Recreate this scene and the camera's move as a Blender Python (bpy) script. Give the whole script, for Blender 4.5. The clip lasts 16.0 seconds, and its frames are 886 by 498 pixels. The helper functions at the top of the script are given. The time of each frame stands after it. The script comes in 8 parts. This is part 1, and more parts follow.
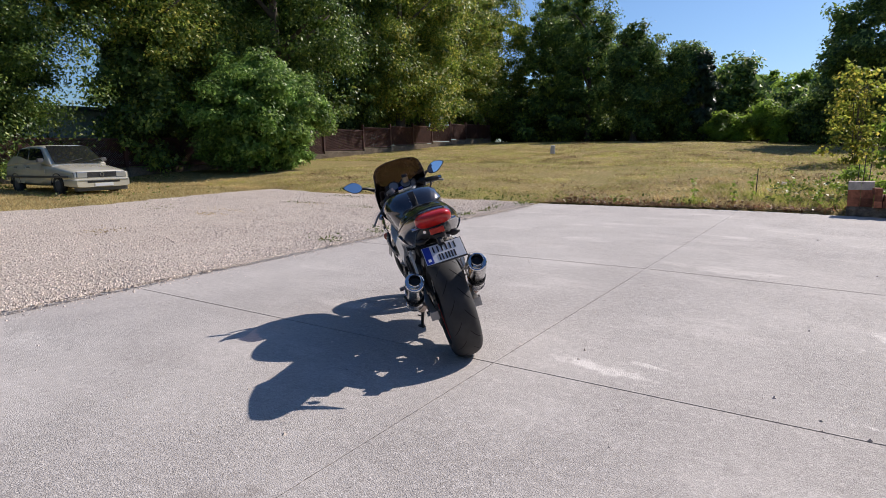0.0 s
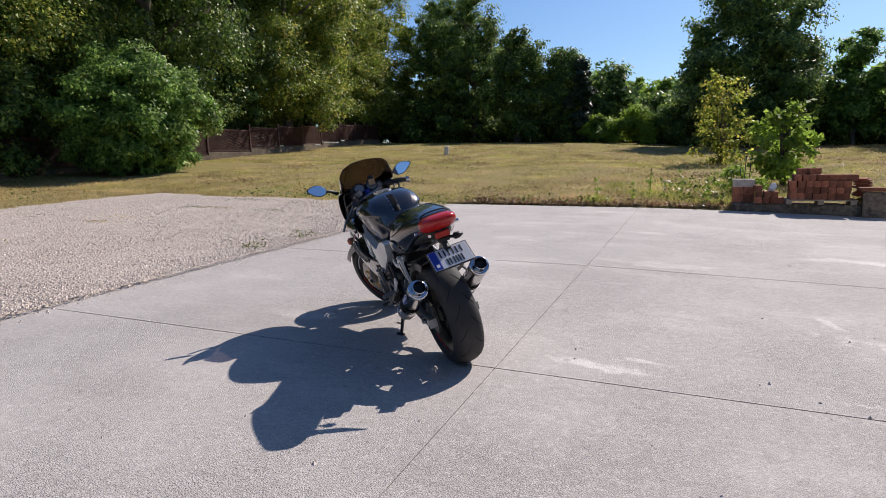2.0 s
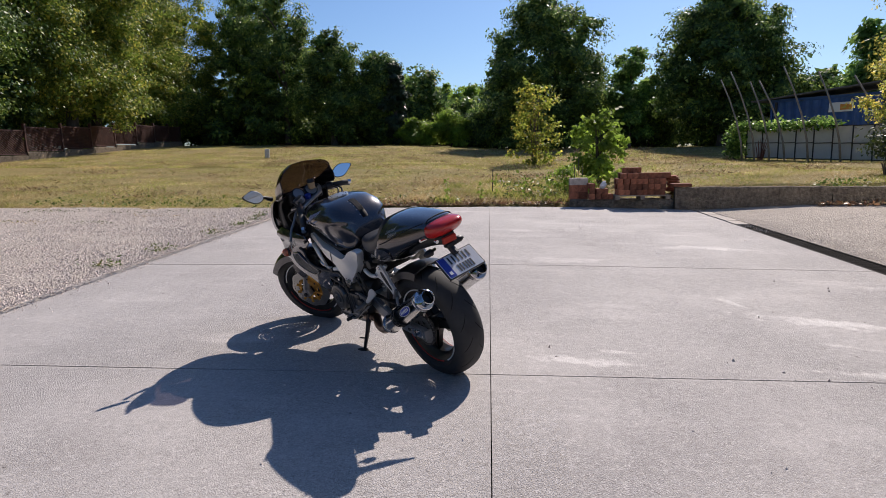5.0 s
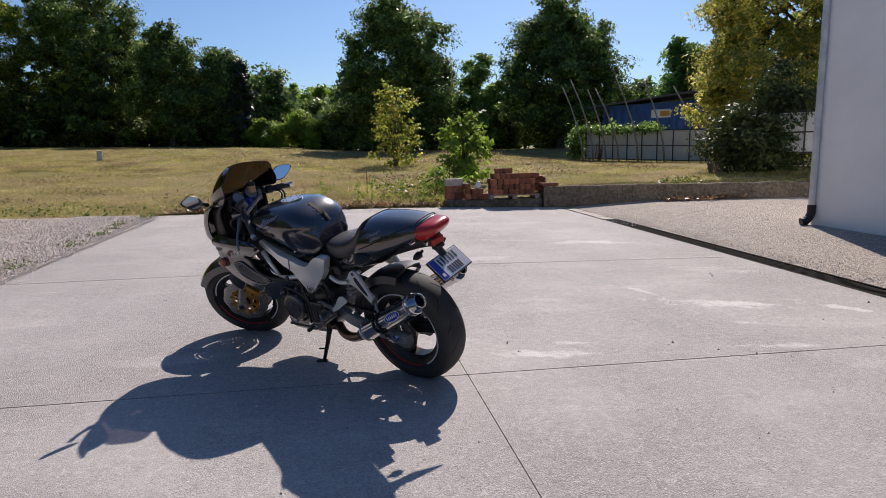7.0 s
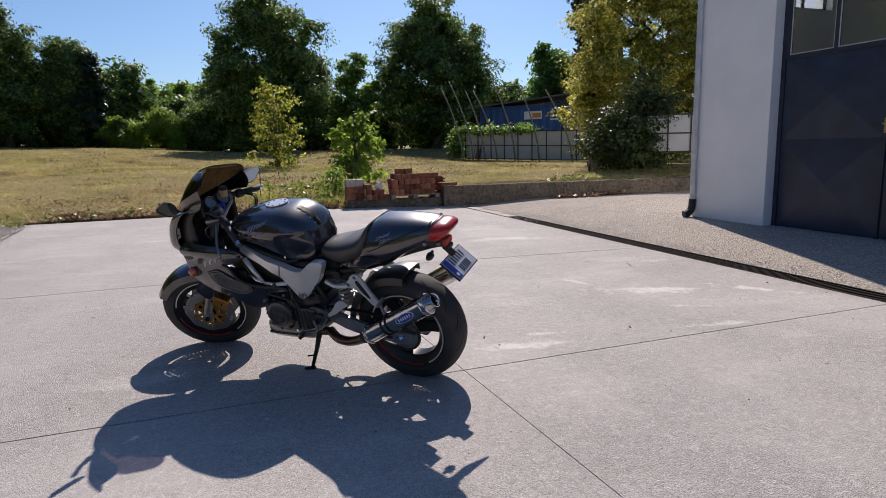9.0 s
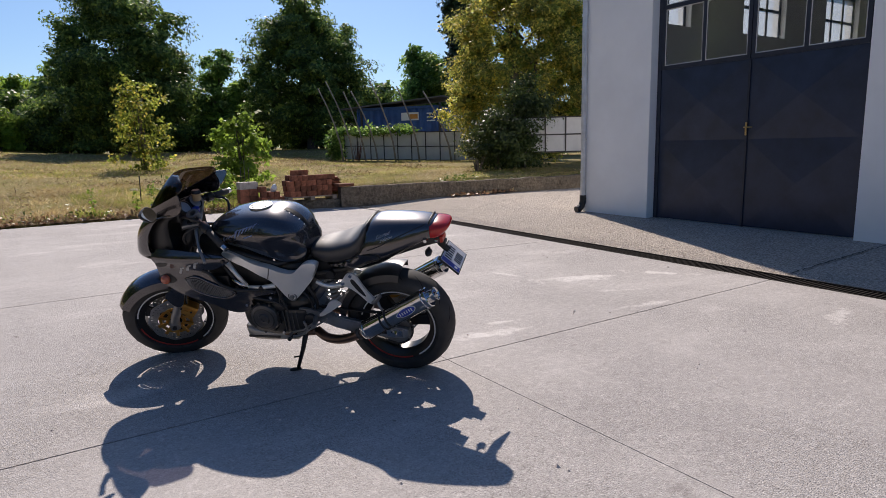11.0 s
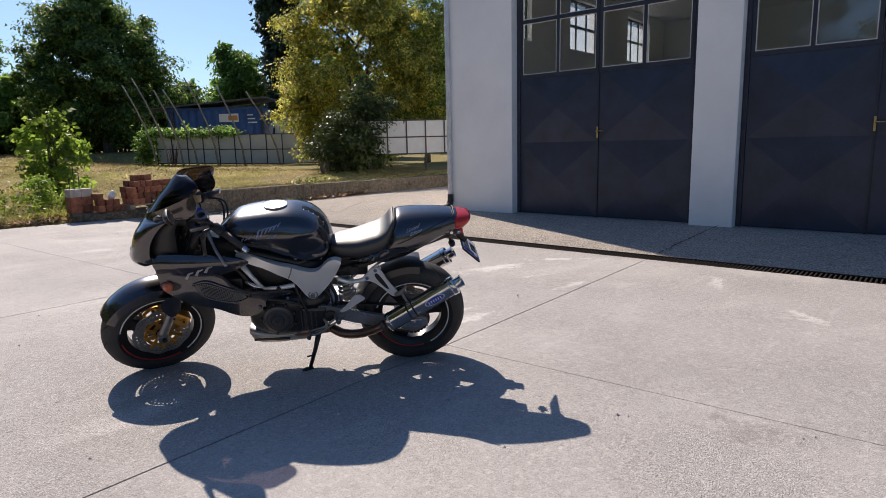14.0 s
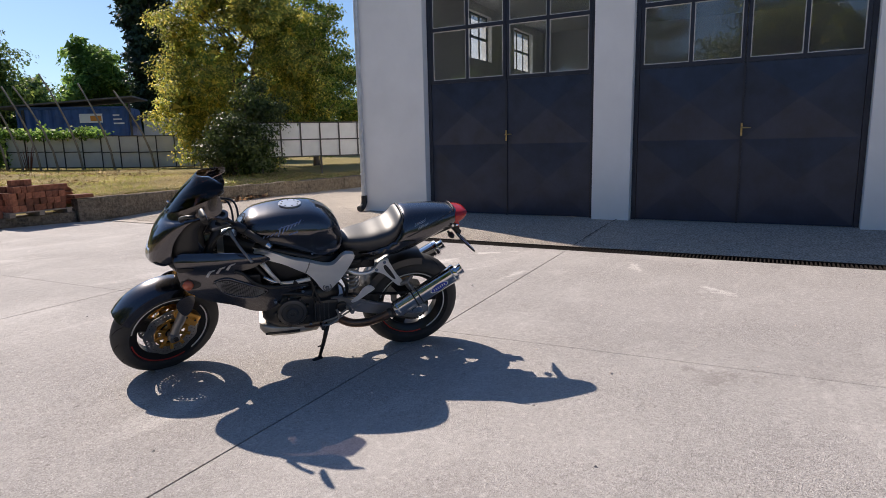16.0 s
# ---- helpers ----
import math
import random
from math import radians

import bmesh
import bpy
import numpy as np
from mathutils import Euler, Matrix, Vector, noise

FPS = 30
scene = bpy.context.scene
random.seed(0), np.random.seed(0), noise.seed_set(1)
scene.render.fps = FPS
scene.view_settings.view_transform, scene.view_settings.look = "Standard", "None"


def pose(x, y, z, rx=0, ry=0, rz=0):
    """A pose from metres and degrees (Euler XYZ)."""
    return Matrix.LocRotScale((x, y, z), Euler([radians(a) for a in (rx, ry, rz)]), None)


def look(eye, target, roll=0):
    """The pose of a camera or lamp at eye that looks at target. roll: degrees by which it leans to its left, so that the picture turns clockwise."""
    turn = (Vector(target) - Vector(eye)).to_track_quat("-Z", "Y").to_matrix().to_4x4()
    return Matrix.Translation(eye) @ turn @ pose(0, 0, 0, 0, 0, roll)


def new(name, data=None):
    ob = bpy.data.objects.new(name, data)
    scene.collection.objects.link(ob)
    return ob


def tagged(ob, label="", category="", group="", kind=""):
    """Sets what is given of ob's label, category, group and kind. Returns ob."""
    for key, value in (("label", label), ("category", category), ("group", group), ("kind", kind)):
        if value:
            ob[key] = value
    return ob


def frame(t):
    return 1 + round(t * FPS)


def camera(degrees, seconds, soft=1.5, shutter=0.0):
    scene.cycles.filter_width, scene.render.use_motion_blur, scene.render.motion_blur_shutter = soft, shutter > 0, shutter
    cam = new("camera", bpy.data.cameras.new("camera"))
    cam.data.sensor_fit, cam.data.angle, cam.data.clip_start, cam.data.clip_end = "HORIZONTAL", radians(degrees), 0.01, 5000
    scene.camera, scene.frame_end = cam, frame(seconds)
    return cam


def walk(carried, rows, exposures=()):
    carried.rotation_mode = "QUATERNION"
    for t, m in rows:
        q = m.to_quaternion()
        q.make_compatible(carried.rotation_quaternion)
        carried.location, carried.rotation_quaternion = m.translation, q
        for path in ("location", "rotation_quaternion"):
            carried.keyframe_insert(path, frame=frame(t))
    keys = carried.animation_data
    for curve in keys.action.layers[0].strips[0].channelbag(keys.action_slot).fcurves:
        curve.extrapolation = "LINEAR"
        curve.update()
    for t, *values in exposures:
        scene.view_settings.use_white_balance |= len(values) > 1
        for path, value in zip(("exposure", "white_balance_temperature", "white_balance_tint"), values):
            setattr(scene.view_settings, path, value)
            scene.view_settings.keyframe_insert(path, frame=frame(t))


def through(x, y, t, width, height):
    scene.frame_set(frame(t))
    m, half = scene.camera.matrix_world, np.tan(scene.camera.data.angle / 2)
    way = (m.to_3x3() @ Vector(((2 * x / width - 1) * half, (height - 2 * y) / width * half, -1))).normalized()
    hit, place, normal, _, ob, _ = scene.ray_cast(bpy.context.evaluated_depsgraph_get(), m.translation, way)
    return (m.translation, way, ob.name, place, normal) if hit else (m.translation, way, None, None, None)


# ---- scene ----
cam = camera(72.1, 16.0, soft=0.5)
ROWS = [
    (0.0, 0.0095, 0.0170, 1.2446, 81.028, 1.064, 35.004),
    (0.5, -0.1248, -0.0493, 1.2459, 80.994, 1.063, 31.700),
    (1.0, -0.2870, -0.0466, 1.2187, 80.974, 1.166, 28.953),
    (1.5, -0.4517, -0.0705, 1.2319, 80.963, 1.136, 26.894),
    (2.0, -0.6309, -0.1844, 1.2534, 80.914, 1.105, 24.104),
    (2.5, -0.8140, -0.2531, 1.2560, 80.857, 1.034, 19.926),
    (3.0, -1.0006, -0.2415, 1.2440, 80.848, 1.138, 16.288),
    (3.5, -1.1504, -0.2320, 1.2511, 80.855, 1.118, 13.786),
    (4.0, -1.3064, -0.2662, 1.2505, 80.826, 1.137, 11.286),
    (6.5, -2.1846, -0.2353, 1.2710, 80.758, 1.293, -3.936),
    (7.0, -2.3460, -0.2086, 1.2645, 80.677, 1.262, -8.113),
    (7.5, -2.5105, -0.1454, 1.2610, 80.629, 1.391, -10.868),
    (8.0, -2.6662, -0.1033, 1.2707, 80.573, 1.427, -13.746),
    (8.5, -2.8568, -0.1108, 1.2796, 80.507, 1.383, -16.893),
    (9.0, -3.0295, -0.1082, 1.2915, 80.395, 1.355, -20.238),
    (11.5, -3.8721, 0.0940, 1.3166, 80.157, 1.434, -35.083),
    (12.0, -4.0412, 0.2083, 1.3031, 80.157, 1.401, -37.663),
    (12.5, -4.1971, 0.3026, 1.3142, 80.076, 1.416, -41.205),
    (13.0, -4.3926, 0.3585, 1.3219, 80.048, 1.451, -44.626),
    (13.5, -4.5762, 0.4442, 1.3280, 80.006, 1.391, -47.312),
    (14.0, -4.7299, 0.5839, 1.3165, 80.027, 1.372, -50.398),
    (14.5, -4.8931, 0.7117, 1.3343, 79.980, 1.395, -53.836),
    (15.0, -5.0909, 0.7975, 1.3337, 79.976, 1.435, -57.216),
    (15.5, -5.3112, 0.8752, 1.3490, 80.001, 1.394, -59.729),
    (16.0, -5.4606, 1.0001, 1.3315, 79.998, 1.296, -62.265),
]
walk(cam, [(t, pose(x, y, z, pitch, roll, yaw)) for t, x, y, z, pitch, roll, yaw in ROWS],
     exposures=[(0.0, 0.06, 6480, 11), (3.5, 0.02, 6530, 12), (8.0, -0.12, 6580, 13), (11.5, -0.02, 6680, 12), (14.5, 0.12, 6830, 11), (16.0, 0.12, 6830, 11)])


# ---------------------------------------------------------------- light
SUN_DIR = Vector((0.350 * 0.743, 0.937 * 0.743, 0.669))        # towards the sun
world = bpy.data.worlds.new("sky")
scene.world = world
world.use_nodes = True
wn, wl = world.node_tree.nodes, world.node_tree.links
sky = wn.new("ShaderNodeTexSky")
sky.sky_type = "NISHITA"
sky.sun_disc = False
sky.sun_elevation = radians(42)
sky.sun_rotation = radians(20.5)
sky.air_density, sky.dust_density, sky.ozone_density = 1.0, 0.7, 3.0
tint = wn.new("ShaderNodeMix")
tint.data_type, tint.blend_type = "RGBA", "MULTIPLY"
tint.inputs["Factor"].default_value = 1.0
tint.inputs["B"].default_value = (0.73, 0.92, 1.15, 1)
wl.new(sky.outputs[0], tint.inputs["A"])
wl.new(tint.outputs["Result"], wn["Background"].inputs[0])
wn["Background"].inputs[1].default_value = 0.096
sun_data = bpy.data.lights.new("sun", "SUN")
sun_data.energy, sun_data.angle, sun_data.color = 5.4, radians(0.55), (1.0, 0.905, 0.82)
sun = new("sun", sun_data)
sun.matrix_world = look((0, 0, 20), Vector((0, 0, 20)) - SUN_DIR)


# ---------------------------------------------------------------- materials
def mat(name, colour, rough=0.6, metal=0.0, var=0.0, scale=5.0, bump=0.0, bump_scale=60.0, second=None, spec=0.5,
        coat=0.0, random_tint=0.0, island=False, detail=4.0, stretch=None, bump_dist=0.01):
    """A principled material with noise at two scales in colour, and a fine relief."""
    m = bpy.data.materials.new(name)
    m.use_nodes = True
    n, l = m.node_tree.nodes, m.node_tree.links
    b = n["Principled BSDF"]
    b.inputs["Roughness"].default_value = rough
    b.inputs["Metallic"].default_value = metal
    b.inputs["Specular IOR Level"].default_value = spec
    b.inputs["Coat Weight"].default_value = coat
    b.inputs["Base Color"].default_value = (*colour, 1)
    co = n.new("ShaderNodeTexCoord")
    vec = co.outputs["Object"]
    if stretch:
        mp = n.new("ShaderNodeMapping")
        mp.inputs["Scale"].default_value = stretch
        l.new(vec, mp.inputs[0])
        vec = mp.outputs[0]
    out = None
    if var > 0 or second:
        nz = n.new("ShaderNodeTexNoise")
        nz.inputs["Scale"].default_value = scale
        nz.inputs["Detail"].default_value = detail
        nz.inputs["Roughness"].default_value = 0.62
        l.new(vec, nz.inputs["Vector"])
        ramp = n.new("ShaderNodeValToRGB")
        ramp.color_ramp.elements[0].position, ramp.color_ramp.elements[1].position = 0.32, 0.68
        lo = second if second else tuple(c * (1 - var) for c in colour)
        hi = colour if second else tuple(min(1, c * (1 + var)) for c in colour)
        ramp.color_ramp.elements[0].color, ramp.color_ramp.elements[1].color = (*lo, 1), (*hi, 1)
        l.new(nz.outputs[0], ramp.inputs[0])
        out = ramp.outputs[0]
        l.new(out, b.inputs["Base Color"])
    if random_tint > 0:
        if island:
            src = n.new("ShaderNodeNewGeometry").outputs["Random Per Island"]
        else:
            src = n.new("ShaderNodeObjectInfo").outputs["Random"]
        mr = n.new("ShaderNodeMapRange")
        mr.inputs["To Min"].default_value, mr.inputs["To Max"].default_value = 1 - random_tint, 1 + random_tint
        l.new(src, mr.inputs[0])
        hs = n.new("ShaderNodeHueSaturation")
        hs.inputs["Color"].default_value = (*colour, 1)
        if out:
            l.new(out, hs.inputs["Color"])
        l.new(mr.outputs[0], hs.inputs["Value"])
        l.new(hs.outputs[0], b.inputs["Base Color"])
    if bump > 0:
        nb = n.new("ShaderNodeTexNoise")
        nb.inputs["Scale"].default_value = bump_scale
        nb.inputs["Detail"].default_value = 3.0
        l.new(vec, nb.inputs["Vector"])
        bp = n.new("ShaderNodeBump")
        bp.inputs["Strength"].default_value = bump
        bp.inputs["Distance"].default_value = bump_dist
        l.new(nb.outputs[0], bp.inputs["Height"])
        l.new(bp.outputs[0], b.inputs["Normal"])
    return m


def leaf_mat(name, dark, light, yellow=None, share=0.15, through=0.35):
    """Leaves: each its own tint, a share of them yellow or brighter still, with light coming through."""
    m = bpy.data.materials.new(name)
    m.use_nodes = True
    n, l = m.node_tree.nodes, m.node_tree.links
    b = n["Principled BSDF"]
    b.inputs["Roughness"].default_value = 0.44
    b.inputs["Specular IOR Level"].default_value = 0.32
    geo = n.new("ShaderNodeNewGeometry")
    ramp = n.new("ShaderNodeValToRGB")
    e = ramp.color_ramp.elements
    e[0].position, e[0].color = 0.0, (*dark, 1)
    e[1].position, e[1].color = 1.0 - share - 0.02, (*light, 1)
    if yellow:
        y = e.new(1.0 - share)
        y.color = (*yellow, 1)
    l.new(geo.outputs["Random Per Island"], ramp.inputs[0])
    co = n.new("ShaderNodeTexCoord")
    # clump-wide noise puts lit and shaded sprays into the colour
    nz = n.new("ShaderNodeTexNoise")
    nz.inputs["Scale"].default_value = 0.8
    l.new(co.outputs["Object"], nz.inputs["Vector"])
    mr = n.new("ShaderNodeMapRange")
    mr.inputs["From Min"].default_value, mr.inputs["From Max"].default_value = 0.3, 0.7
    mr.inputs["To Min"].default_value, mr.inputs["To Max"].default_value = 0.55, 1.35
    l.new(nz.outputs[0], mr.inputs[0])
    hs = n.new("ShaderNodeHueSaturation")
    l.new(ramp.outputs[0], hs.inputs["Color"])
    l.new(mr.outputs[0], hs.inputs["Value"])
    l.new(hs.outputs[0], b.inputs["Base Color"])
    tr = n.new("ShaderNodeBsdfTranslucent")
    l.new(hs.outputs[0], tr.inputs[0])
    mx = n.new("ShaderNodeMixShader")
    mx.inputs[0].default_value = through
    l.new(b.outputs[0], mx.inputs[1])
    l.new(tr.outputs[0], mx.inputs[2])
    l.new(mx.outputs[0], n["Material Output"].inputs[0])
    return m


def glass_mat(name, colour=(1, 1, 1), rough=0.0, clear=0.9, gloss=0.045, veil=0.0, dusty=False):
    """Thin glazing: clear pane with a real reflection, and an added brightening veil that can glow where the sun
    strikes from behind.
    """
    m = bpy.data.materials.new(name)
    m.use_nodes = True
    n, l = m.node_tree.nodes, m.node_tree.links
    tr = n.new("ShaderNodeBsdfTransparent")
    tr.inputs[0].default_value = (*(c * clear for c in colour), 1)
    gl = n.new("ShaderNodeBsdfGlossy")
    gl.inputs["Roughness"].default_value = rough
    lw = n.new("ShaderNodeLayerWeight")
    lw.inputs["Blend"].default_value = 0.5
    pw = n.new("ShaderNodeMath")
    pw.operation, pw.inputs[1].default_value = "POWER", 4.0
    l.new(lw.outputs["Facing"], pw.inputs[0])
    ma = n.new("ShaderNodeMath")
    ma.operation, ma.inputs[1].default_value, ma.inputs[2].default_value = "MULTIPLY_ADD", 0.75, gloss
    l.new(pw.outputs[0], ma.inputs[0])
    mx = n.new("ShaderNodeMixShader")
    l.new(ma.outputs[0], mx.inputs[0])
    l.new(tr.outputs[0], mx.inputs[1])
    l.new(gl.outputs[0], mx.inputs[2])
    if veil > 0:
        # the translucent veil imitates bright daylight behind the pane
        df = n.new("ShaderNodeBsdfTranslucent" if dusty else "ShaderNodeBsdfDiffuse")
        df.inputs[0].default_value = (0.62, 0.64, 0.66, 1)
        veil_mix = n.new("ShaderNodeMixShader")
        veil_mix.inputs[0].default_value = veil
        l.new(mx.outputs[0], veil_mix.inputs[1])
        l.new(df.outputs[0], veil_mix.inputs[2])
        mx = veil_mix
    l.new(mx.outputs[0], n["Material Output"].inputs[0])
    return m


def concrete_mat():
    """Pale broomed yard concrete: broad pale scum stains drawn out, fine speckle, a pitted skin."""
    m = bpy.data.materials.new("yard_concrete")
    m.use_nodes = True
    n, l = m.node_tree.nodes, m.node_tree.links
    b = n["Principled BSDF"]
    b.inputs["Roughness"].default_value = 0.82
    b.inputs["Specular IOR Level"].default_value = 0.4
    co = n.new("ShaderNodeTexCoord")

    def noisy(scale, stretch, detail, lo, hi, rough=0.6):
        mp = n.new("ShaderNodeMapping")
        mp.inputs["Scale"].default_value = stretch
        l.new(co.outputs["Object"], mp.inputs[0])
        t = n.new("ShaderNodeTexNoise")
        t.inputs["Scale"].default_value, t.inputs["Detail"].default_value, t.inputs["Roughness"].default_value = scale, detail, rough
        l.new(mp.outputs[0], t.inputs["Vector"])
        r = n.new("ShaderNodeMapRange")
        r.inputs["From Min"].default_value, r.inputs["From Max"].default_value = lo, hi
        l.new(t.outputs[0], r.inputs[0])
        return r.outputs[0]

    def blend(factor, a, c, amount=1.0):
        x = n.new("ShaderNodeMix")
        x.data_type = "RGBA"
        if amount < 1:
            mu = n.new("ShaderNodeMath")
            mu.operation = "MULTIPLY"
            mu.inputs[1].default_value = amount
            l.new(factor, mu.inputs[0])
            factor = mu.outputs[0]
        l.new(factor, x.inputs["Factor"])
        if isinstance(a, tuple):
            x.inputs["A"].default_value = (*a, 1)
        else:
            l.new(a, x.inputs["A"])
        x.inputs["B"].default_value = (*c, 1)
        return x.outputs["Result"]

    def smear(x, y, turn, long, wide):
        """A smeared patch of its own shape: a ragged ellipse."""
        mp = n.new("ShaderNodeMapping")
        mp.vector_type = "TEXTURE"
        mp.inputs["Location"].default_value = (x, y, 0)
        mp.inputs["Rotation"].default_value = (0, 0, radians(turn))
        mp.inputs["Scale"].default_value = (long, wide, 1)
        l.new(co.outputs["Object"], mp.inputs[0])
        ln = n.new("ShaderNodeVectorMath")
        ln.operation = "LENGTH"
        l.new(mp.outputs[0], ln.inputs[0])
        rag = noisy(7, (1, 1, 1), 6, 0.25, 0.75)
        ad = n.new("ShaderNodeMath")
        ad.operation, ad.inputs[1].default_value = "MULTIPLY_ADD", 1.3
        l.new(rag, ad.inputs[0])
        l.new(ln.outputs["Value"], ad.inputs[2])
        rg = n.new("ShaderNodeMapRange")
        rg.inputs["From Min"].default_value, rg.inputs["From Max"].default_value = 1.25, 0.85
        l.new(ad.outputs[0], rg.inputs[0])
        return rg.outputs[0]

    def times(a, c):
        mu = n.new("ShaderNodeMath")
        mu.operation = "MULTIPLY"
        l.new(a, mu.inputs[0])
        l.new(c, mu.inputs[1])
        return mu.outputs[0]

    gritty = noisy(0.55, (1.3, 0.8, 1), 5, 0.36, 0.58)          # where the skin has worn off the grit
    rg = n.new("ShaderNodeMapRange")
    rg.inputs["To Min"].default_value = 0.42
    l.new(gritty, rg.inputs[0])
    gritty = rg.outputs[0]
    c = blend(noisy(0.35, (1, 1, 1), 5, 0.35, 0.65), (0.385, 0.358, 0.342), (0.46, 0.432, 0.412))
    c = blend(noisy(0.9, (0.7, 1.7, 1), 7, 0.52, 0.70), c, (0.56, 0.525, 0.50), 0.7)
    c = blend(noisy(0.5, (0.9, 2.0, 1), 9, 0.60, 0.68), c, (0.66, 0.62, 0.59), 0.75)
    c = blend(noisy(0.6, (1, 1.4, 1), 8, 0.58, 0.72), c, (0.30, 0.275, 0.26), 0.68)
    c = blend(noisy(2.2, (0.4, 2.2, 1), 6, 0.60, 0.72), c, (0.60, 0.565, 0.54), 0.5)
    for x, y, turn, long, wide in ((-1.2, 3.32, -6, 0.55, 0.10), (0.35, 3.27, -4, 0.38, 0.08), (0.62, 4.32, -18, 0.62, 0.13), (0.18, 4.85, -70, 0.30, 0.06), (0.38, 1.28, 40, 0.30, 0.10), (1.0, 7.8, -22, 0.7, 0.16), (1.3, 2.2, 20, 0.5, 0.10),
                                    (0.69, 4.36, -20, 0.75, 0.11), (1.55, 4.05, -50, 0.5, 0.09), (0.56, 3.75, -21, 0.36, 0.05), (0.33, 3.25, -8, 0.42, 0.07), (-0.97, 3.52, -10, 0.22, 0.04)):
        c = blend(smear(x, y, turn, long * 1.1, wide * 1.25), c, (0.72, 0.685, 0.65), 0.8)
    c = blend(smear(-1.92, 1.18, 20, 0.30, 0.26), c, (0.27, 0.245, 0.23), 0.7)
    c = blend(noisy(16, (1, 1, 1), 4, 0.50, 0.66), c, (0.29, 0.268, 0.252), 0.34)
    c = blend(noisy(30, (1, 1, 1), 4, 0.52, 0.66), c, (0.66, 0.62, 0.59), 0.42)
    c = blend(times(noisy(70, (1, 1, 1), 2, 0.55, 0.66), gritty), c, (0.19, 0.17, 0.155), 0.6)
    c = blend(times(noisy(180, (1, 1, 1), 3, 0.50, 0.66), gritty), c, (0.16, 0.14, 0.13), 0.85)
    c = blend(times(noisy(140, (1, 1, 1), 3, 0.53, 0.70), gritty), c, (0.80, 0.76, 0.73), 0.78)
    c = blend(noisy(11, (1, 1, 1), 3, 0.71, 0.75), c, (0.12, 0.105, 0.095), 0.75)
    l.new(c, b.inputs["Base Color"])
    t = n.new("ShaderNodeTexNoise")
    t.inputs["Scale"].default_value, t.inputs["Detail"].default_value = 165, 3
    l.new(co.outputs["Object"], t.inputs["Vector"])
    bp = n.new("ShaderNodeBump")
    bp.inputs["Distance"].default_value = 0.0085
    l.new(gritty, bp.inputs["Strength"])
    l.new(t.outputs[0], bp.inputs["Height"])
    l.new(bp.outputs[0], b.inputs["Normal"])
    return m


def ground_mat(name, stops, scales, bump=0.8, bump_scale=25, dist=0.05, stretch=(1, 1, 1)):
    """Soil, dry grass or gravel: three noises blended over four colours."""
    m = bpy.data.materials.new(name)
    m.use_nodes = True
    n, l = m.node_tree.nodes, m.node_tree.links
    b = n["Principled BSDF"]
    b.inputs["Roughness"].default_value = 0.95
    b.inputs["Specular IOR Level"].default_value = 0.15
    co = n.new("ShaderNodeTexCoord")
    laid = n.new("ShaderNodeMapping")
    laid.inputs["Scale"].default_value = stretch
    l.new(co.outputs["Object"], laid.inputs["Vector"])
    last = None
    for colours, scale in zip(stops, scales):
        t = n.new("ShaderNodeTexNoise")
        t.inputs["Scale"].default_value, t.inputs["Detail"].default_value, t.inputs["Roughness"].default_value = scale, 6, 0.65
        l.new(laid.outputs[0], t.inputs["Vector"])
        r = n.new("ShaderNodeValToRGB")
        r.color_ramp.elements[0].position, r.color_ramp.elements[1].position = 0.36, 0.64
        r.color_ramp.elements[0].color, r.color_ramp.elements[1].color = (*colours[0], 1), (*colours[1], 1)
        l.new(t.outputs[0], r.inputs[0])
        if last is None:
            last = r.outputs[0]
        else:
            x = n.new("ShaderNodeMix")
            x.data_type = "RGBA"
            x.inputs["Factor"].default_value = 0.5
            l.new(last, x.inputs["A"])
            l.new(r.outputs[0], x.inputs["B"])
            last = x.outputs["Result"]
    l.new(last, b.inputs["Base Color"])
    t = n.new("ShaderNodeTexNoise")
    t.inputs["Scale"].default_value, t.inputs["Detail"].default_value = bump_scale, 5
    l.new(laid.outputs[0], t.inputs["Vector"])
    bp = n.new("ShaderNodeBump")
    bp.inputs["Strength"].default_value, bp.inputs["Distance"].default_value = bump, dist
    l.new(t.outputs[0], bp.inputs["Height"])
    l.new(bp.outputs[0], b.inputs["Normal"])
    return m


M_CONCRETE = concrete_mat()
M_JOINT = mat("joint_dirt", (0.09, 0.08, 0.07), 0.95, var=0.4, scale=20)
M_APRON = ground_mat("old_apron", (((0.33, 0.285, 0.24), (0.50, 0.44, 0.375)), ((0.32, 0.28, 0.235), (0.56, 0.495, 0.425)), ((0.06, 0.05, 0.043), (0.86, 0.77, 0.68))),
                     (0.6, 7, 42), 1.0, 45, 0.035)
M_GRAVEL = ground_mat("gravel_bed", (((0.42, 0.345, 0.285), (0.57, 0.49, 0.43)), ((0.42, 0.355, 0.30), (0.59, 0.52, 0.46)), ((0.16, 0.135, 0.11), (0.88, 0.78, 0.69))),
                      (0.4, 5, 34), 1.0, 36, 0.05)
M_LAWN = ground_mat("mown_lawn", (((0.35, 0.245, 0.115), (0.26, 0.255, 0.065)), ((0.37, 0.26, 0.12), (0.20, 0.215, 0.045)), ((0.07, 0.055, 0.025), (0.56, 0.46, 0.22))),
                    (0.42, 2.4, 26), 1.0, 16, 0.14, (0.45, 1.0, 1.0))
M_STONE = mat("gravel_stone", (0.64, 0.555, 0.485), 0.9, var=0.12, scale=30, random_tint=0.35, island=True)
M_STRAW = leaf_mat("dry_grass", (0.36, 0.26, 0.115), (0.60, 0.46, 0.22), (0.72, 0.59, 0.33), 0.2, 0.6)
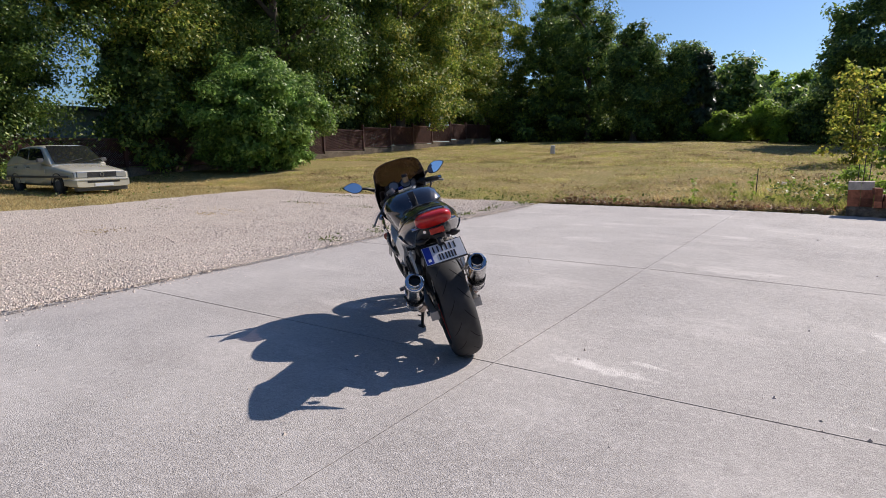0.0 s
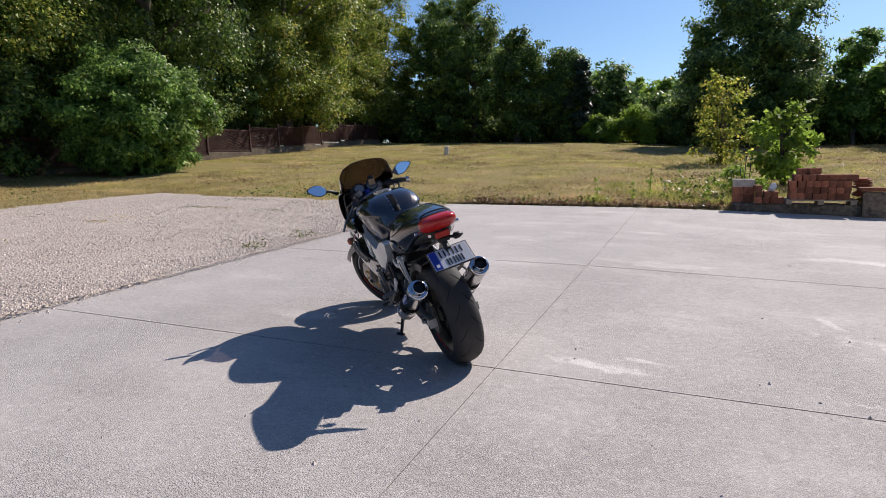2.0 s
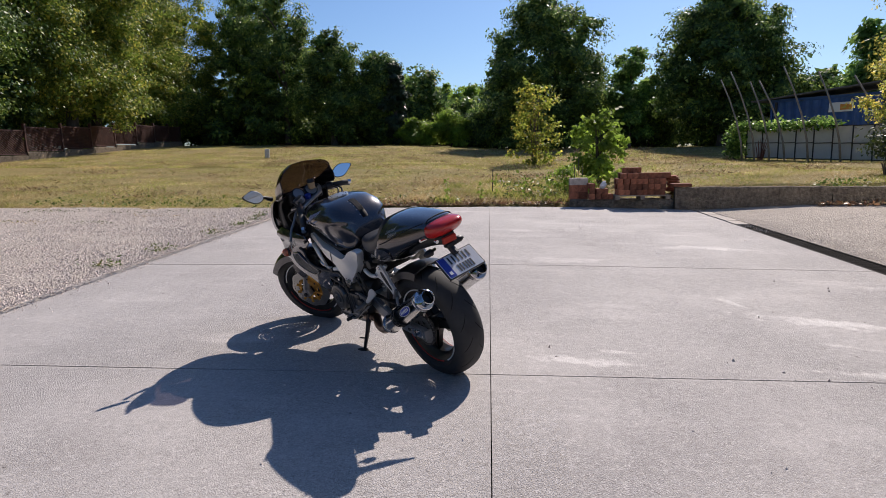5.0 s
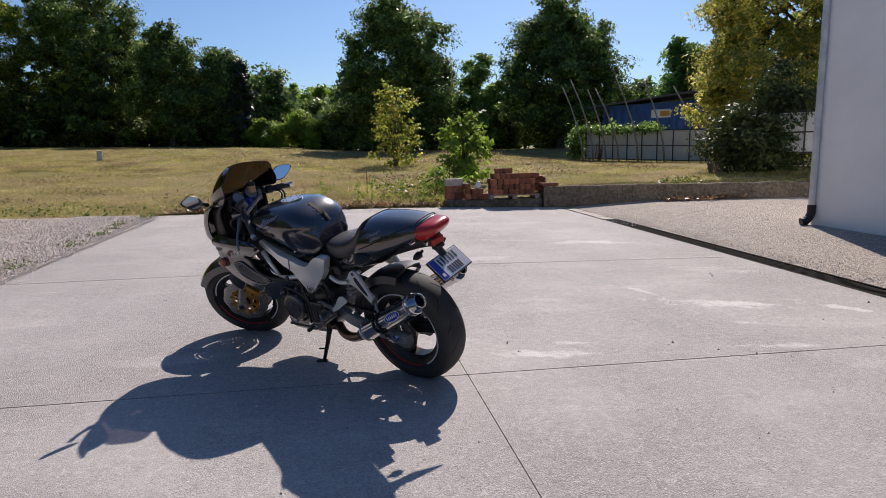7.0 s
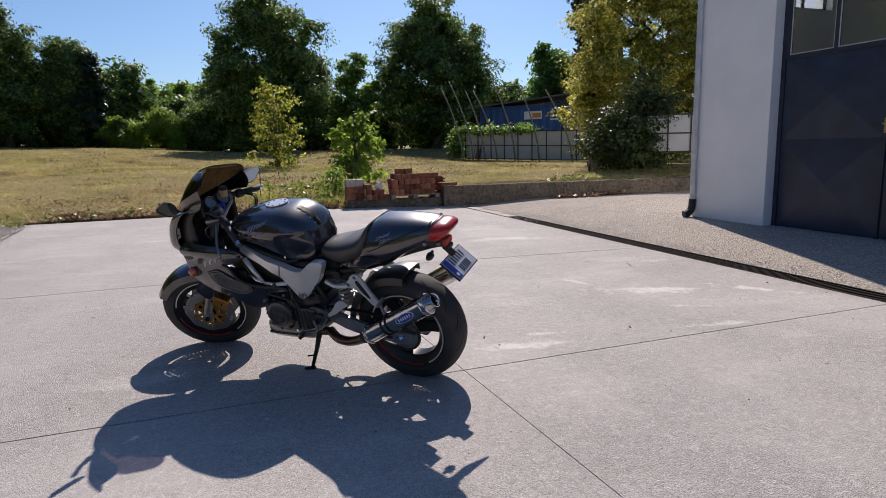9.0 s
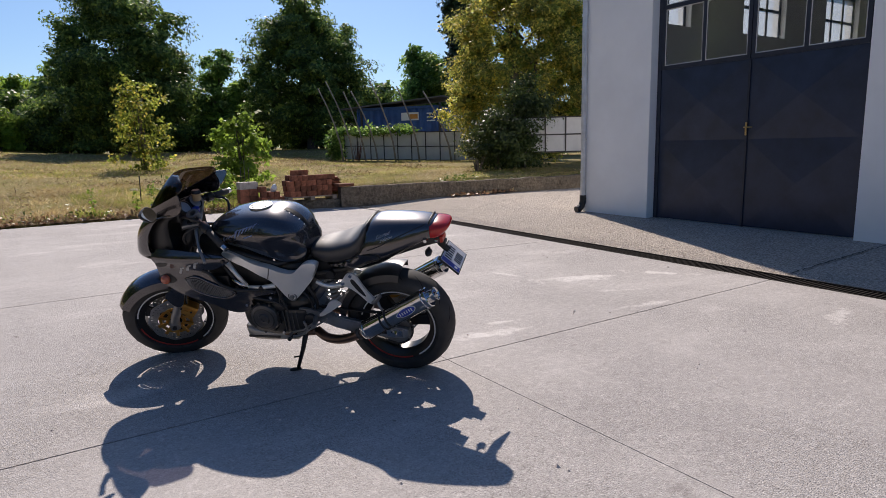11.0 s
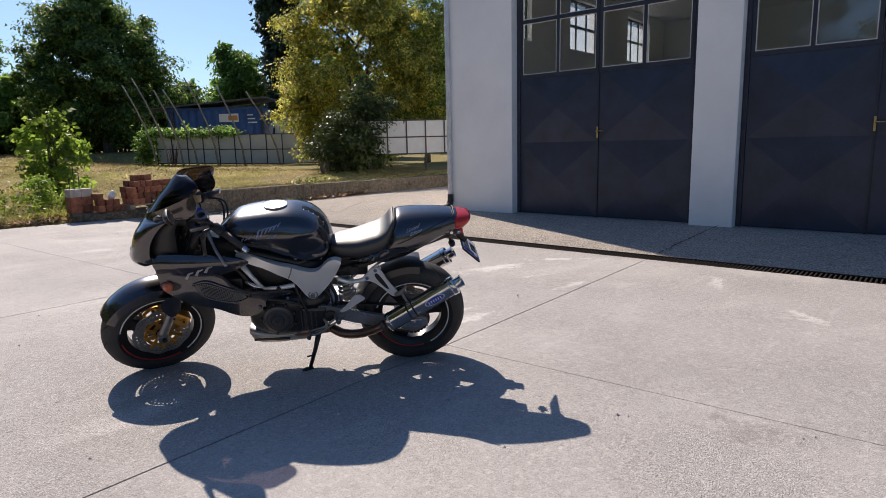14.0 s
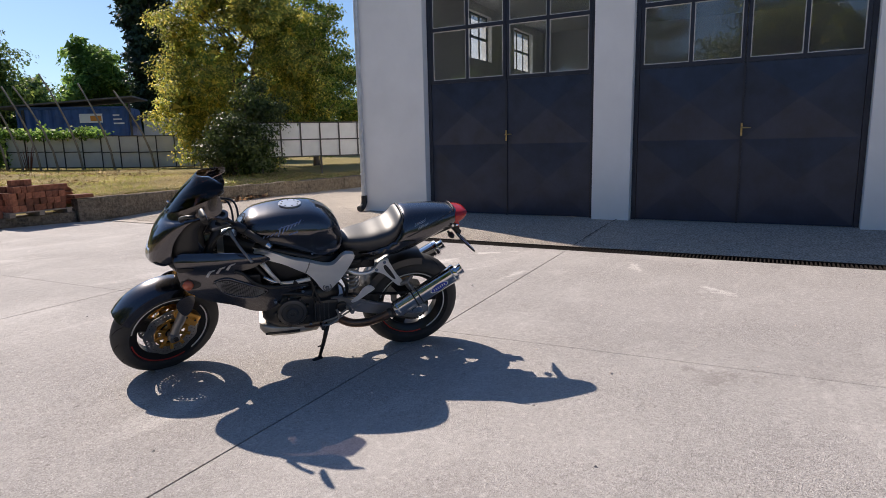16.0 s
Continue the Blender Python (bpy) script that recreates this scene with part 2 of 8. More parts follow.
M_GRASS = leaf_mat("green_grass", (0.22, 0.25, 0.05), (0.42, 0.44, 0.10), (0.56, 0.48, 0.20), 0.2, 0.65)
M_BROWNGRASS = leaf_mat("withered_grass", (0.22, 0.135, 0.075), (0.40, 0.27, 0.15), (0.50, 0.38, 0.22), 0.2, 0.4)
M_HAY = mat("cut_hay", (0.30, 0.195, 0.10), 0.9, random_tint=0.6, island=True)
M_WEED = leaf_mat("weed_leaf", (0.07, 0.11, 0.022), (0.19, 0.25, 0.05), (0.36, 0.29, 0.12), 0.12, 0.45)
M_DEADLEAF = leaf_mat("dead_leaf", (0.20, 0.105, 0.055), (0.36, 0.21, 0.12), (0.45, 0.33, 0.18), 0.2, 0.35)
M_WALL = mat("white_render", (0.90, 0.91, 0.90), 0.85, var=0.04, scale=1.2, bump=0.25, bump_scale=80, bump_dist=0.004)
M_DOOR = mat("navy_sheet_steel", (0.029, 0.041, 0.073), 0.36, var=0.25, scale=3, bump=0.12, bump_scale=90, bump_dist=0.002)
M_DOORFRAME = mat("navy_frame_steel", (0.026, 0.032, 0.050), 0.42, var=0.2, scale=4)
M_PUTTY = mat("pale_glazing_bead", (0.62, 0.62, 0.60), 0.7, var=0.15, scale=20)
M_PANE = glass_mat("window_glass", (0.95, 0.97, 0.98), 0.0, 0.95, 0.10, 0.035)
# veil added to make the hall panes glow like bright daylight
M_VEILED = glass_mat("veiled_window_glass", (0.97, 0.98, 0.98), 0.0, 0.97, 0.05, 0.35, True)
M_BRASS = mat("brass", (0.62, 0.47, 0.23), 0.3, metal=1.0, var=0.15, scale=40)
M_ZINC = mat("zinc_pipe", (0.66, 0.67, 0.68), 0.42, metal=0.45, var=0.12, scale=6)
M_BLACKPLASTIC = mat("black_plastic", (0.02, 0.02, 0.021), 0.5, var=0.2, scale=30)
M_GRATE = mat("drain_iron", (0.018, 0.014, 0.012), 0.9, metal=0.0, var=0.4, scale=25, spec=0.15)
M_OLDWALL = ground_mat("weathered_concrete", (((0.24, 0.19, 0.135), (0.12, 0.098, 0.073)), ((0.28, 0.225, 0.165), (0.05, 0.042, 0.034)), ((0.075, 0.06, 0.046), (0.31, 0.26, 0.20))), (0.9, 3.6, 15), 1.0, 20, 0.05)
M_BRICK = mat("orange_brick", (0.25, 0.092, 0.050), 0.9, var=0.35, scale=14, bump=0.4, bump_scale=60, random_tint=0.5)
M_BLOCKPALE = mat("pale_block", (0.44, 0.39, 0.34), 0.9, var=0.25, scale=12, bump=0.2, bump_scale=50)
M_WHITESTONE = mat("whitewashed_stone", (0.62, 0.59, 0.54), 0.9, var=0.2, scale=14, bump=0.3, bump_scale=50)
M_WOODOLD = mat("grey_wood", (0.30, 0.25, 0.20), 0.85, var=0.3, scale=8, stretch=(1, 12, 12), bump=0.3)
M_BARK = mat("bark", (0.12, 0.095, 0.075), 0.95, var=0.4, scale=6, bump=0.8, bump_scale=14, stretch=(1, 1, 0.3), bump_dist=0.03)
M_DRYRED = mat("dry_red_twig", (0.20, 0.07, 0.045), 0.85, var=0.3, scale=9)
M_FENCE = mat("red_brown_fence", (0.065, 0.024, 0.018), 0.7, var=0.3, scale=3)
M_SHEET = mat("white_sheet", (0.66, 0.66, 0.64), 0.6, var=0.08, scale=2)
M_STEELDARK = mat("dark_bar_steel", (0.07, 0.065, 0.06), 0.6, metal=0.4, var=0.3, scale=10)
M_POLE = mat("weathered_pole", (0.33, 0.28, 0.23), 0.85, var=0.25, scale=6)
M_BLUE = mat("container_blue", (0.028, 0.085, 0.25), 0.5, var=0.2, scale=2)
M_ROOFDARK = mat("dark_roofing", (0.12, 0.115, 0.115), 0.8, var=0.3, scale=3)
M_SIGN = mat("white_sign", (0.75, 0.75, 0.72), 0.5)
M_ORANGE = mat("orange_paint", (0.65, 0.26, 0.04), 0.5)
M_FLOORIN = mat("hall_floor", (0.30, 0.29, 0.27), 0.7, var=0.2, scale=1.5)
M_INWALL = mat("hall_plaster", (0.66, 0.67, 0.68), 0.9, var=0.08, scale=1)

M_LEAF_PLANE = leaf_mat("plane_leaf", (0.075, 0.13, 0.024), (0.30, 0.39, 0.065), (0.58, 0.54, 0.11), 0.20, 0.45)
# the bright-green share stands in for leaves that the sun lights
M_LEAF_GREEN = leaf_mat("green_plane_leaf", (0.035, 0.075, 0.018), (0.16, 0.255, 0.05), (0.34, 0.42, 0.09), 0.16, 0.32)
M_LEAF_DARK = leaf_mat("dark_leaf", (0.05, 0.10, 0.03), (0.20, 0.305, 0.075), (0.40, 0.49, 0.12), 0.18, 0.46)
M_LEAF_BUSH = leaf_mat("bush_leaf", (0.085, 0.175, 0.035), (0.26, 0.41, 0.095), (0.44, 0.60, 0.16), 0.16, 0.52)
# dark tints: the shade under the lime is put into the colour
M_LEAF_IVY = leaf_mat("ivy_leaf", (0.032, 0.058, 0.016), (0.12, 0.155, 0.04), None, 0.0, 0.35)
M_LEAF_YOUNG = leaf_mat("young_plane_leaf", (0.18, 0.235, 0.04), (0.40, 0.45, 0.08), (0.60, 0.52, 0.10), 0.2, 0.68)
M_LEAF_LIGHT = leaf_mat("light_leaf", (0.20, 0.32, 0.05), (0.40, 0.54, 0.09), None, 0.0, 0.66)
M_LEAF_YELLOW = leaf_mat("turning_leaf", (0.17, 0.21, 0.05), (0.46, 0.49, 0.11), (0.82, 0.68, 0.15), 0.30, 0.64)
M_LEAF_CONIFER = leaf_mat("conifer_needles", (0.02, 0.04, 0.02), (0.05, 0.085, 0.04), None, 0.0, 0.2)


# ---------------------------------------------------------------- mesh helpers
def part(name, bm, material, parent=None, label="", smooth=False, angle=None):
    """Link a bmesh as one mesh object under a thing or a part."""
    me = bpy.data.meshes.new(name)
    bmesh.ops.recalc_face_normals(bm, faces=bm.faces[:])
    for f in bm.faces:
        f.smooth = smooth
    if smooth and angle:
        for ed in bm.edges:
            if len(ed.link_faces) == 2 and ed.calc_face_angle(0) > radians(angle):
                ed.smooth = False
    bm.to_mesh(me)
    bm.free()
    me.materials.append(material)
    ob = new(name, me)
    if parent:
        ob.parent = parent
    if label:
        ob["label"] = label
    return ob


def empty(name, m=None):
    ob = new(name)
    ob.empty_display_size = 0.1
    if m is not None:
        ob.matrix_world = m
    return ob


def box(bm, x0, x1, y0, y1, z0, z1, m=None, bevel=0.0):
    vs = bmesh.ops.create_cube(bm, size=1)["verts"]
    t = Matrix.Translation(((x0 + x1) / 2, (y0 + y1) / 2, (z0 + z1) / 2)) @ Matrix.Diagonal((x1 - x0, y1 - y0, z1 - z0, 1))
    bmesh.ops.transform(bm, matrix=(m @ t) if m else t, verts=vs)
    if bevel:
        es = list({e for v in vs for e in v.link_edges})
        bmesh.ops.bevel(bm, geom=es, offset=bevel, segments=2, affect="EDGES", profile=0.6)
    return bm


def boxed(x0, x1, y0, y1, z0, z1, bevel=0.0, m=None):
    return box(bmesh.new(), x0, x1, y0, y1, z0, z1, m, bevel)


def tube(bm, pts, radii, seg=10, caps=True):
    """A tapered tube through points."""
    pts = [Vector(p) for p in pts]
    if not isinstance(radii, (list, tuple)):
        radii = [radii] * len(pts)
    rings, side = [], None
    for i, p in enumerate(pts):
        d = (pts[min(i + 1, len(pts) - 1)] - pts[max(i - 1, 0)]).normalized()
        if side is None:
            side = d.orthogonal().normalized()
        side = (side - d * side.dot(d)).normalized()
        up = d.cross(side)
        rings.append([bm.verts.new(p + radii[i] * (math.cos(a) * side + math.sin(a) * up)) for a in (2 * math.pi * k / seg for k in range(seg))])
    for a, b in zip(rings, rings[1:]):
        for k in range(seg):
            bm.faces.new((a[k], a[(k + 1) % seg], b[(k + 1) % seg], b[k]))
    if caps:
        bm.faces.new(rings[0][::-1])
        bm.faces.new(rings[-1])
    return bm


def tubed(pts, radii, seg=10):
    return tube(bmesh.new(), pts, radii, seg)


def mesh_object(name, verts, faces, material, parent=None):
    me = bpy.data.meshes.new(name)
    me.from_pydata(verts, [], faces)
    me.materials.append(material)
    ob = new(name, me)
    if parent:
        ob.parent = parent
    return ob


def quads_object(name, corners, material, parent=None):
    """Many separate quads or triangles in one mesh; corners: array (n, 4 or 3, 3)."""
    corners = np.asarray(corners, dtype=np.float32)
    n, c = corners.shape[:2]
    me = bpy.data.meshes.new(name)
    me.vertices.add(c * n)
    me.vertices.foreach_set("co", corners.reshape(-1))
    me.loops.add(c * n)
    me.loops.foreach_set("vertex_index", np.arange(c * n, dtype=np.int32))
    me.polygons.add(n)
    me.polygons.foreach_set("loop_start", np.arange(0, c * n, c, dtype=np.int32))
    me.update(calc_edges=True)
    me.materials.append(material)
    ob = new(name, me)
    if parent:
        ob.parent = parent
    return ob


# ---------------------------------------------------------------- ground heights
def yard_z(x):
    if x < -1.8:
        return -0.004 - 0.001 * (x + 1.8)
    if x < 2.3:
        return -0.004 - 0.021 * (x + 1.8)
    return -0.09 + 0.14 * min(1, (x - 2.3) / 2.0)


def smooth01(a, b, v):
    k = min(1, max(0, (v - a) / (b - a)))
    return k * k * (3 - 2 * k)


def lawn_z(x, y):
    west = 0.0185 * max(0, min(-x - 6.3, 24))
    left = 1 - smooth01(-12, 6, x)
    rise = (0.030 + 0.020 * left) * max(0, min(y, 42) - 13.6) + 0.02 * left * max(0, min(y, 75) - 42)
    dip = 0.24 * smooth01(5, 9, x) * smooth01(15, 21, y) * (1 - smooth01(33, 42, y))
    terrace = 0.36 * smooth01(1.2, 2.6, x) * smooth01(12.2, 13.4, y) * (1 - 0.5 * smooth01(16, 30, y))
    return 0.03 + west + rise + terrace - dip + 0.05 * smooth01(13.4, 14.4, y) + 0.04 * noise.noise((x * 0.25, y * 0.25, 0)) * smooth01(14, 16, y)


# ---------------------------------------------------------------- ground, yard
def sheet(name, xs, ys, height, material, inside=None, thick=0.0):
    """One ground sheet over a grid of lines."""
    index, verts, faces = {}, [], []
    for i, x in enumerate(xs):
        for j, y in enumerate(ys):
            index[i, j] = len(verts)
            verts.append((x, y, height(x, y)))
    for i in range(len(xs) - 1):
        for j in range(len(ys) - 1):
            if inside is None or inside((xs[i] + xs[i + 1]) / 2, (ys[j] + ys[j + 1]) / 2):
                faces.append((index[i, j], index[i + 1, j], index[i + 1, j + 1], index[i, j + 1]))
    return mesh_object(name, verts, faces, material)


def steps(a, b, d):
    n = max(1, round((b - a) / d))
    return [a + (b - a) * k / n for k in range(n + 1)]


def bed_z(x, y):
    """The sheet under everything: sinks below the yard, follows the lawn elsewhere."""
    z = lawn_z(x, y)
    if -6.6 < x < 16 and y < 13.35:
        return -0.45
    if x >= 16 and y < 12:
        return 0.1
    return z


gx = [-900, -300, -120, -70] + steps(-45, -7.2, 0.9)[0:] + [-6.7, -6.45] + steps(-5.8, 1.6, 0.6) + [1.9, 2.06, 2.3] + steps(3, 24, 0.9) + [35, 60, 120, 300, 900]
gy = [-900, -300, -80, -30] + steps(-12, 12, 1.0) + [12.6, 13.0, 13.3, 13.5, 13.8] + steps(14.4, 45, 0.9) + [50, 58, 70, 100, 200, 400, 900]
lawn = tagged(sheet("ground", gx, gy, bed_z, M_LAWN), "mown dry lawn with straw-yellow and green patches", "lawn", kind="structure")
for f in lawn.data.polygons:
    f.use_smooth = True


def left_x(y):
    return -5.72 - 0.061 * y


def gravel_edge_far(x, y):
    """Positive inside the gravel yard."""
    wob = 0.5 * noise.noise((x * 0.5, y * 0.5, 3.0)) + 0.25 * noise.noise((x * 1.7, y * 1.7, 5.0))
    return min((12.75 + 0.02 * (x + 6)) - y, x + 14.6 + 0.12 * max(0, y - 6) , 40) + wob


gravel = tagged(sheet("gravel_yard", steps(-16, -4.6, 0.22), steps(-14, 14.5, 0.24), lambda x, y: lawn_z(x, min(y, 13.5)) + 0.018 + 0.012 * noise.noise((x * 1.3, y * 1.3, 1)) + 0.014 * smooth01(-0.05, 0.18, left_x(y) - x) - 0.20 * smooth01(0.0, -0.22, left_x(y) - x), M_GRAVEL,
                      lambda x, y: gravel_edge_far(x, y) > 0), "pale crushed-stone gravel yard with a few weeds", "gravel", kind="structure")
for f in gravel.data.polygons:
    f.use_smooth = True


def slab(x0, x1, y0, y1):
    """A cast bay of the yard; its four sides run slightly askew (functions of the other axis)."""
    bm = bmesh.new()
    n = 8
    top = []
    for j in range(n + 1):
        row = []
        for i in range(n + 1):
            x = y = 0.0
            for _ in range(4):
                xa, xb = x0(y), x1(y)
                x = xa + (xb - xa) * i / n
                y = y0(x) + (y1(x) - y0(x)) * j / n
            row.append(bm.verts.new((x, y, yard_z(x))))
        top.append(row)
    for j in range(n):
        for i in range(n):
            bm.faces.new((top[j][i], top[j][i + 1], top[j + 1][i + 1], top[j + 1][i]))
    rim = [e for e in bm.edges if len(e.link_faces) == 1]
    low = bmesh.ops.extrude_edge_only(bm, edges=rim)["geom"]
    bmesh.ops.translate(bm, verts=[v for v in low if isinstance(v, bmesh.types.BMVert)], vec=(0, 0, -0.2))
    return bm


yard = tagged(empty("concrete_yard"), "pale concrete yard cast in bays with sawn joints", "pavement", kind="structure")


def joint_x(y):
    return -1.665 - 0.034 * y


def joint_one(x):
    return 3.045 + 0.045 * max(0, x + 1.77)


def joint_two(x):
    return 6.41


G = 0.0055
for ya, yb in ((lambda x: -14.0, lambda x: joint_one(x) - G), (lambda x: joint_one(x) + G, lambda x: joint_two(x) - G), (lambda x: joint_two(x) + G, lambda x: 13.35)):
    part("concrete_bay", slab(left_x, lambda y: joint_x(y) - 0.0025, ya, yb), M_CONCRETE, yard)
    part("concrete_bay", slab(lambda y: joint_x(y) + 0.0025, lambda y: 2.12, ya, yb), M_CONCRETE, yard)
part("joint_filling", boxed(-6.6, 2.12, -14, 13.35, -0.40, -0.13), M_JOINT, yard)

apron = tagged(sheet("apron", [2.40] + steps(2.6, 4.6, 0.4) + steps(5, 16, 1.0), steps(-14, 13.6, 0.6),
                     lambda x, y: yard_z(x) + 0.006 * noise.noise((x, y, 7)) - 0.12 * smooth01(9, 13, y) * smooth01(2.3, 5, x) * 0.3, M_APRON),
               "worn older concrete apron, rough and cracked", "pavement", kind="structure")

def crack(points, width, seed):
    """A ragged open crack: a narrow dark strip lying just above the worn surface."""
    bm = bmesh.new()
    rnd = random.Random(seed)
    prev = None
    n = 40
    for i in range(n + 1):
        u = i / n * (len(points) - 1)
        k = min(int(u), len(points) - 2)
        a, b = Vector(points[k]), Vector(points[k + 1])
        p = a.lerp(b, u - k) + Vector((rnd.uniform(-0.012, 0.012), rnd.uniform(-0.012, 0.012)))
        d = (b - a).normalized()
        q = Vector((-d.y, d.x)) * width * rnd.uniform(0.35, 1.0)
        row = [bm.verts.new((*(p + s * q), yard_z(p.x) + 0.010 - 0.036 * smooth01(9, 13, p.y) * smooth01(2.3, 5, p.x))) for s in (-1, 1)]
        if prev:
            bm.faces.new((prev[0], prev[1], row[1], row[0]))
        prev = row
    return bm


part("crack", crack([(2.42, 10.9), (2.9, 10.75), (3.35, 10.0), (3.85, 9.2), (4.2, 8.5), (4.36, 8.0)], 0.010, 1), M_JOINT, apron)
part("crack", crack([(2.42, 3.22), (3.24, 3.16), (4.42, 3.05)], 0.012, 2), M_JOINT, apron)
part("crack", crack([(3.35, 10.0), (4.6, 10.6), (6.2, 10.9)], 0.007, 3), M_JOINT, apron)

# drain channel along the apron
drain = tagged(empty("drain_channel"), "long floor drain with dark rusty iron grates", "drain", kind="structure")
part("channel_bed", boxed(2.121, 2.399, -14, 13.0, -0.30, -0.22), M_JOINT, drain)
part("channel_edge", boxed(2.121, 2.15, -14, 10.44, -0.22, -0.086), M_GRATE, drain)
part("channel_edge", boxed(2.37, 2.399, -14, 10.44, -0.22, -0.080), M_GRATE, drain)
bar_me = bpy.data.meshes.new("grate_bar")
bm = boxed(-0.11, 0.11, -0.008, 0.008, -0.03, 0.0)
bm.to_mesh(bar_me)
bm.free()
bar_me.materials.append(M_GRATE)
yb = -1.4
while yb < 10.4:
    ob = new("grate_bar", bar_me)
    ob.location = (2.26, yb, -0.088)
    ob.parent = drain
    yb += 0.042
bm = bmesh.new()
for k in range(297):
    box(bm, 2.15, 2.37, -13.9 + k * 0.042, -13.878 + k * 0.042, -0.118, -0.088)
tagged(part("far_grate_bars", bm, M_GRATE, drain), kind="stuff")
for k in range(4):
    part("cover_plate", boxed(2.152, 2.368, 10.46 + k * 0.5, 11.04 + k * 0.5, -0.12, -0.082 + 0.004 * (k % 2), 0.004), M_BLOCKPALE, drain, "pale concrete cover plate")


# ---------------------------------------------------------------- workshop building
WX, DX = 4.30, 4.47          # face of the piers, face of the gates
H_WALL, Y_CORNER = 4.70, 7.92
D1, D2, HALF = 4.98, 1.35, 1.50
D3 = 2 * D2 - D1
wall = tagged(empty("wall_west"), "white rendered workshop wall with tall piers between gates", "wall", kind="structure")


def pier(y0, y1, z0=-0.15):
    bm = boxed(WX, WX + 0.34, y0, y1, z0, H_WALL, 0.012)
    return part("pier", bm, M_WALL, wall)


pier(D1 + HALF + 0.02, Y_CORNER)
pier(D2 + HALF + 0.02, D1 - HALF - 0.02)
pier(D3 + HALF + 0.02, D2 - HALF - 0.02)
pier(-14.0, D3 - HALF - 0.02)
for c in (D1, D2, D3):
    part("lintel", boxed(WX + 0.003, WX + 0.33, c - HALF - 0.02, c + HALF + 0.02, 4.18, H_WALL), M_WALL, wall)
EX = 14.3
NY0, NY1 = Y_CORNER - 0.3, Y_CORNER - 0.003
north = tagged(empty("wall_north"), "white rendered gable wall of the workshop with high windows", "wall", kind="structure")
WIN_X = [6.0, 9.24, 12.45]
part("wall_panel", boxed(WX + 0.34, EX, NY0, NY1, -0.3, 3.36), M_WALL, north)
part("wall_panel", boxed(WX + 0.34, EX, NY0, NY1, 4.50, H_WALL), M_WALL, north)
edges = [WX + 0.34] + [v for w in WIN_X for v in (w - 0.78, w + 0.78)] + [EX]
for a, b in zip(edges[::2], edges[1::2]):
    part("wall_panel", boxed(a, b, NY0 + 0.002, NY1 - 0.002, 3.36, 4.50), M_WALL, north)
for k, w in enumerate(WIN_X):
    win = tagged(empty("window_%d" % (k + 1)), "high steel-framed hall window with small panes, bright with daylight", "window", kind="structure")
    bm = bmesh.new()
    for x in (-0.758, -0.26, 0.26, 0.758):
        box(bm, w + x - 0.022, w + x + 0.022, NY0 + 0.12, NY0 + 0.16, 3.36, 4.50)
    for z in (3.38, 3.93, 4.48):
        box(bm, w - 0.78, w + 0.78, NY0 + 0.118, NY0 + 0.162, z - 0.022, z + 0.022)
    part("window_frame", bm, M_DOORFRAME, win)
    for x0, x1 in ((-0.736, -0.282), (-0.238, 0.238), (0.282, 0.736)):
        for z0, z1 in ((3.402, 3.908), (3.952, 4.458)):
            q = part("pane", boxed(w + x0, w + x1, NY0 + 0.137, NY0 + 0.141, z0, z1), M_VEILED, win)
            q.visible_shadow = False
tagged(part("wall_south", boxed(WX + 0.34, EX, -14.0, -13.7, -0.3, H_WALL), M_WALL), "white rendered end wall of the workshop", "wall", kind="structure")
east = tagged(empty("wall_east"), "plastered rear wall of the hall with one added unseen opening", "wall", kind="structure")
# opening out of view, added without glass to brighten the hall
UNSEEN_WIN_Y = [-10.6]
part("wall_panel", boxed(EX, EX + 0.3, -14.0, Y_CORNER - 0.003, -0.3, 3.36), M_INWALL, east)
part("wall_panel", boxed(EX, EX + 0.3, -14.0, Y_CORNER - 0.003, 4.50, H_WALL), M_INWALL, east)
edges = [-14.0] + [v for w in UNSEEN_WIN_Y for v in (w - 0.66, w + 0.66)] + [Y_CORNER - 0.003]
for a, b in zip(edges[::2], edges[1::2]):
    part("wall_panel", boxed(EX + 0.002, EX + 0.298, a, b, 3.36, 4.50), M_INWALL, east)
for k, w in enumerate(UNSEEN_WIN_Y):
    win = tagged(empty("window_%d" % (k + 4)), "high steel-framed hall window with small panes, bright with daylight", "window", kind="structure")
    bm = bmesh.new()
    for y in (-0.64, -0.22, 0.22, 0.64):
        box(bm, EX + 0.12, EX + 0.16, w + y - 0.022, w + y + 0.022, 3.36, 4.50)
    for z in (3.38, 3.93, 4.48):
        box(bm, EX + 0.118, EX + 0.162, w - 0.66, w + 0.66, z - 0.022, z + 0.022)
    part("window_frame", bm, M_DOORFRAME, win)
tagged(part("floor", boxed(WX + 0.1, EX - 0.01, -13.69, NY0 - 0.01, -0.2, 0.045), M_FLOORIN), "grey concrete hall floor", "floor", kind="structure")
tagged(part("ceiling", boxed(WX - 0.02, EX + 0.32, -14.02, Y_CORNER + 0.02, H_WALL, H_WALL + 0.12), M_INWALL), "flat pale roof slab of the workshop", "ceiling", kind="structure")


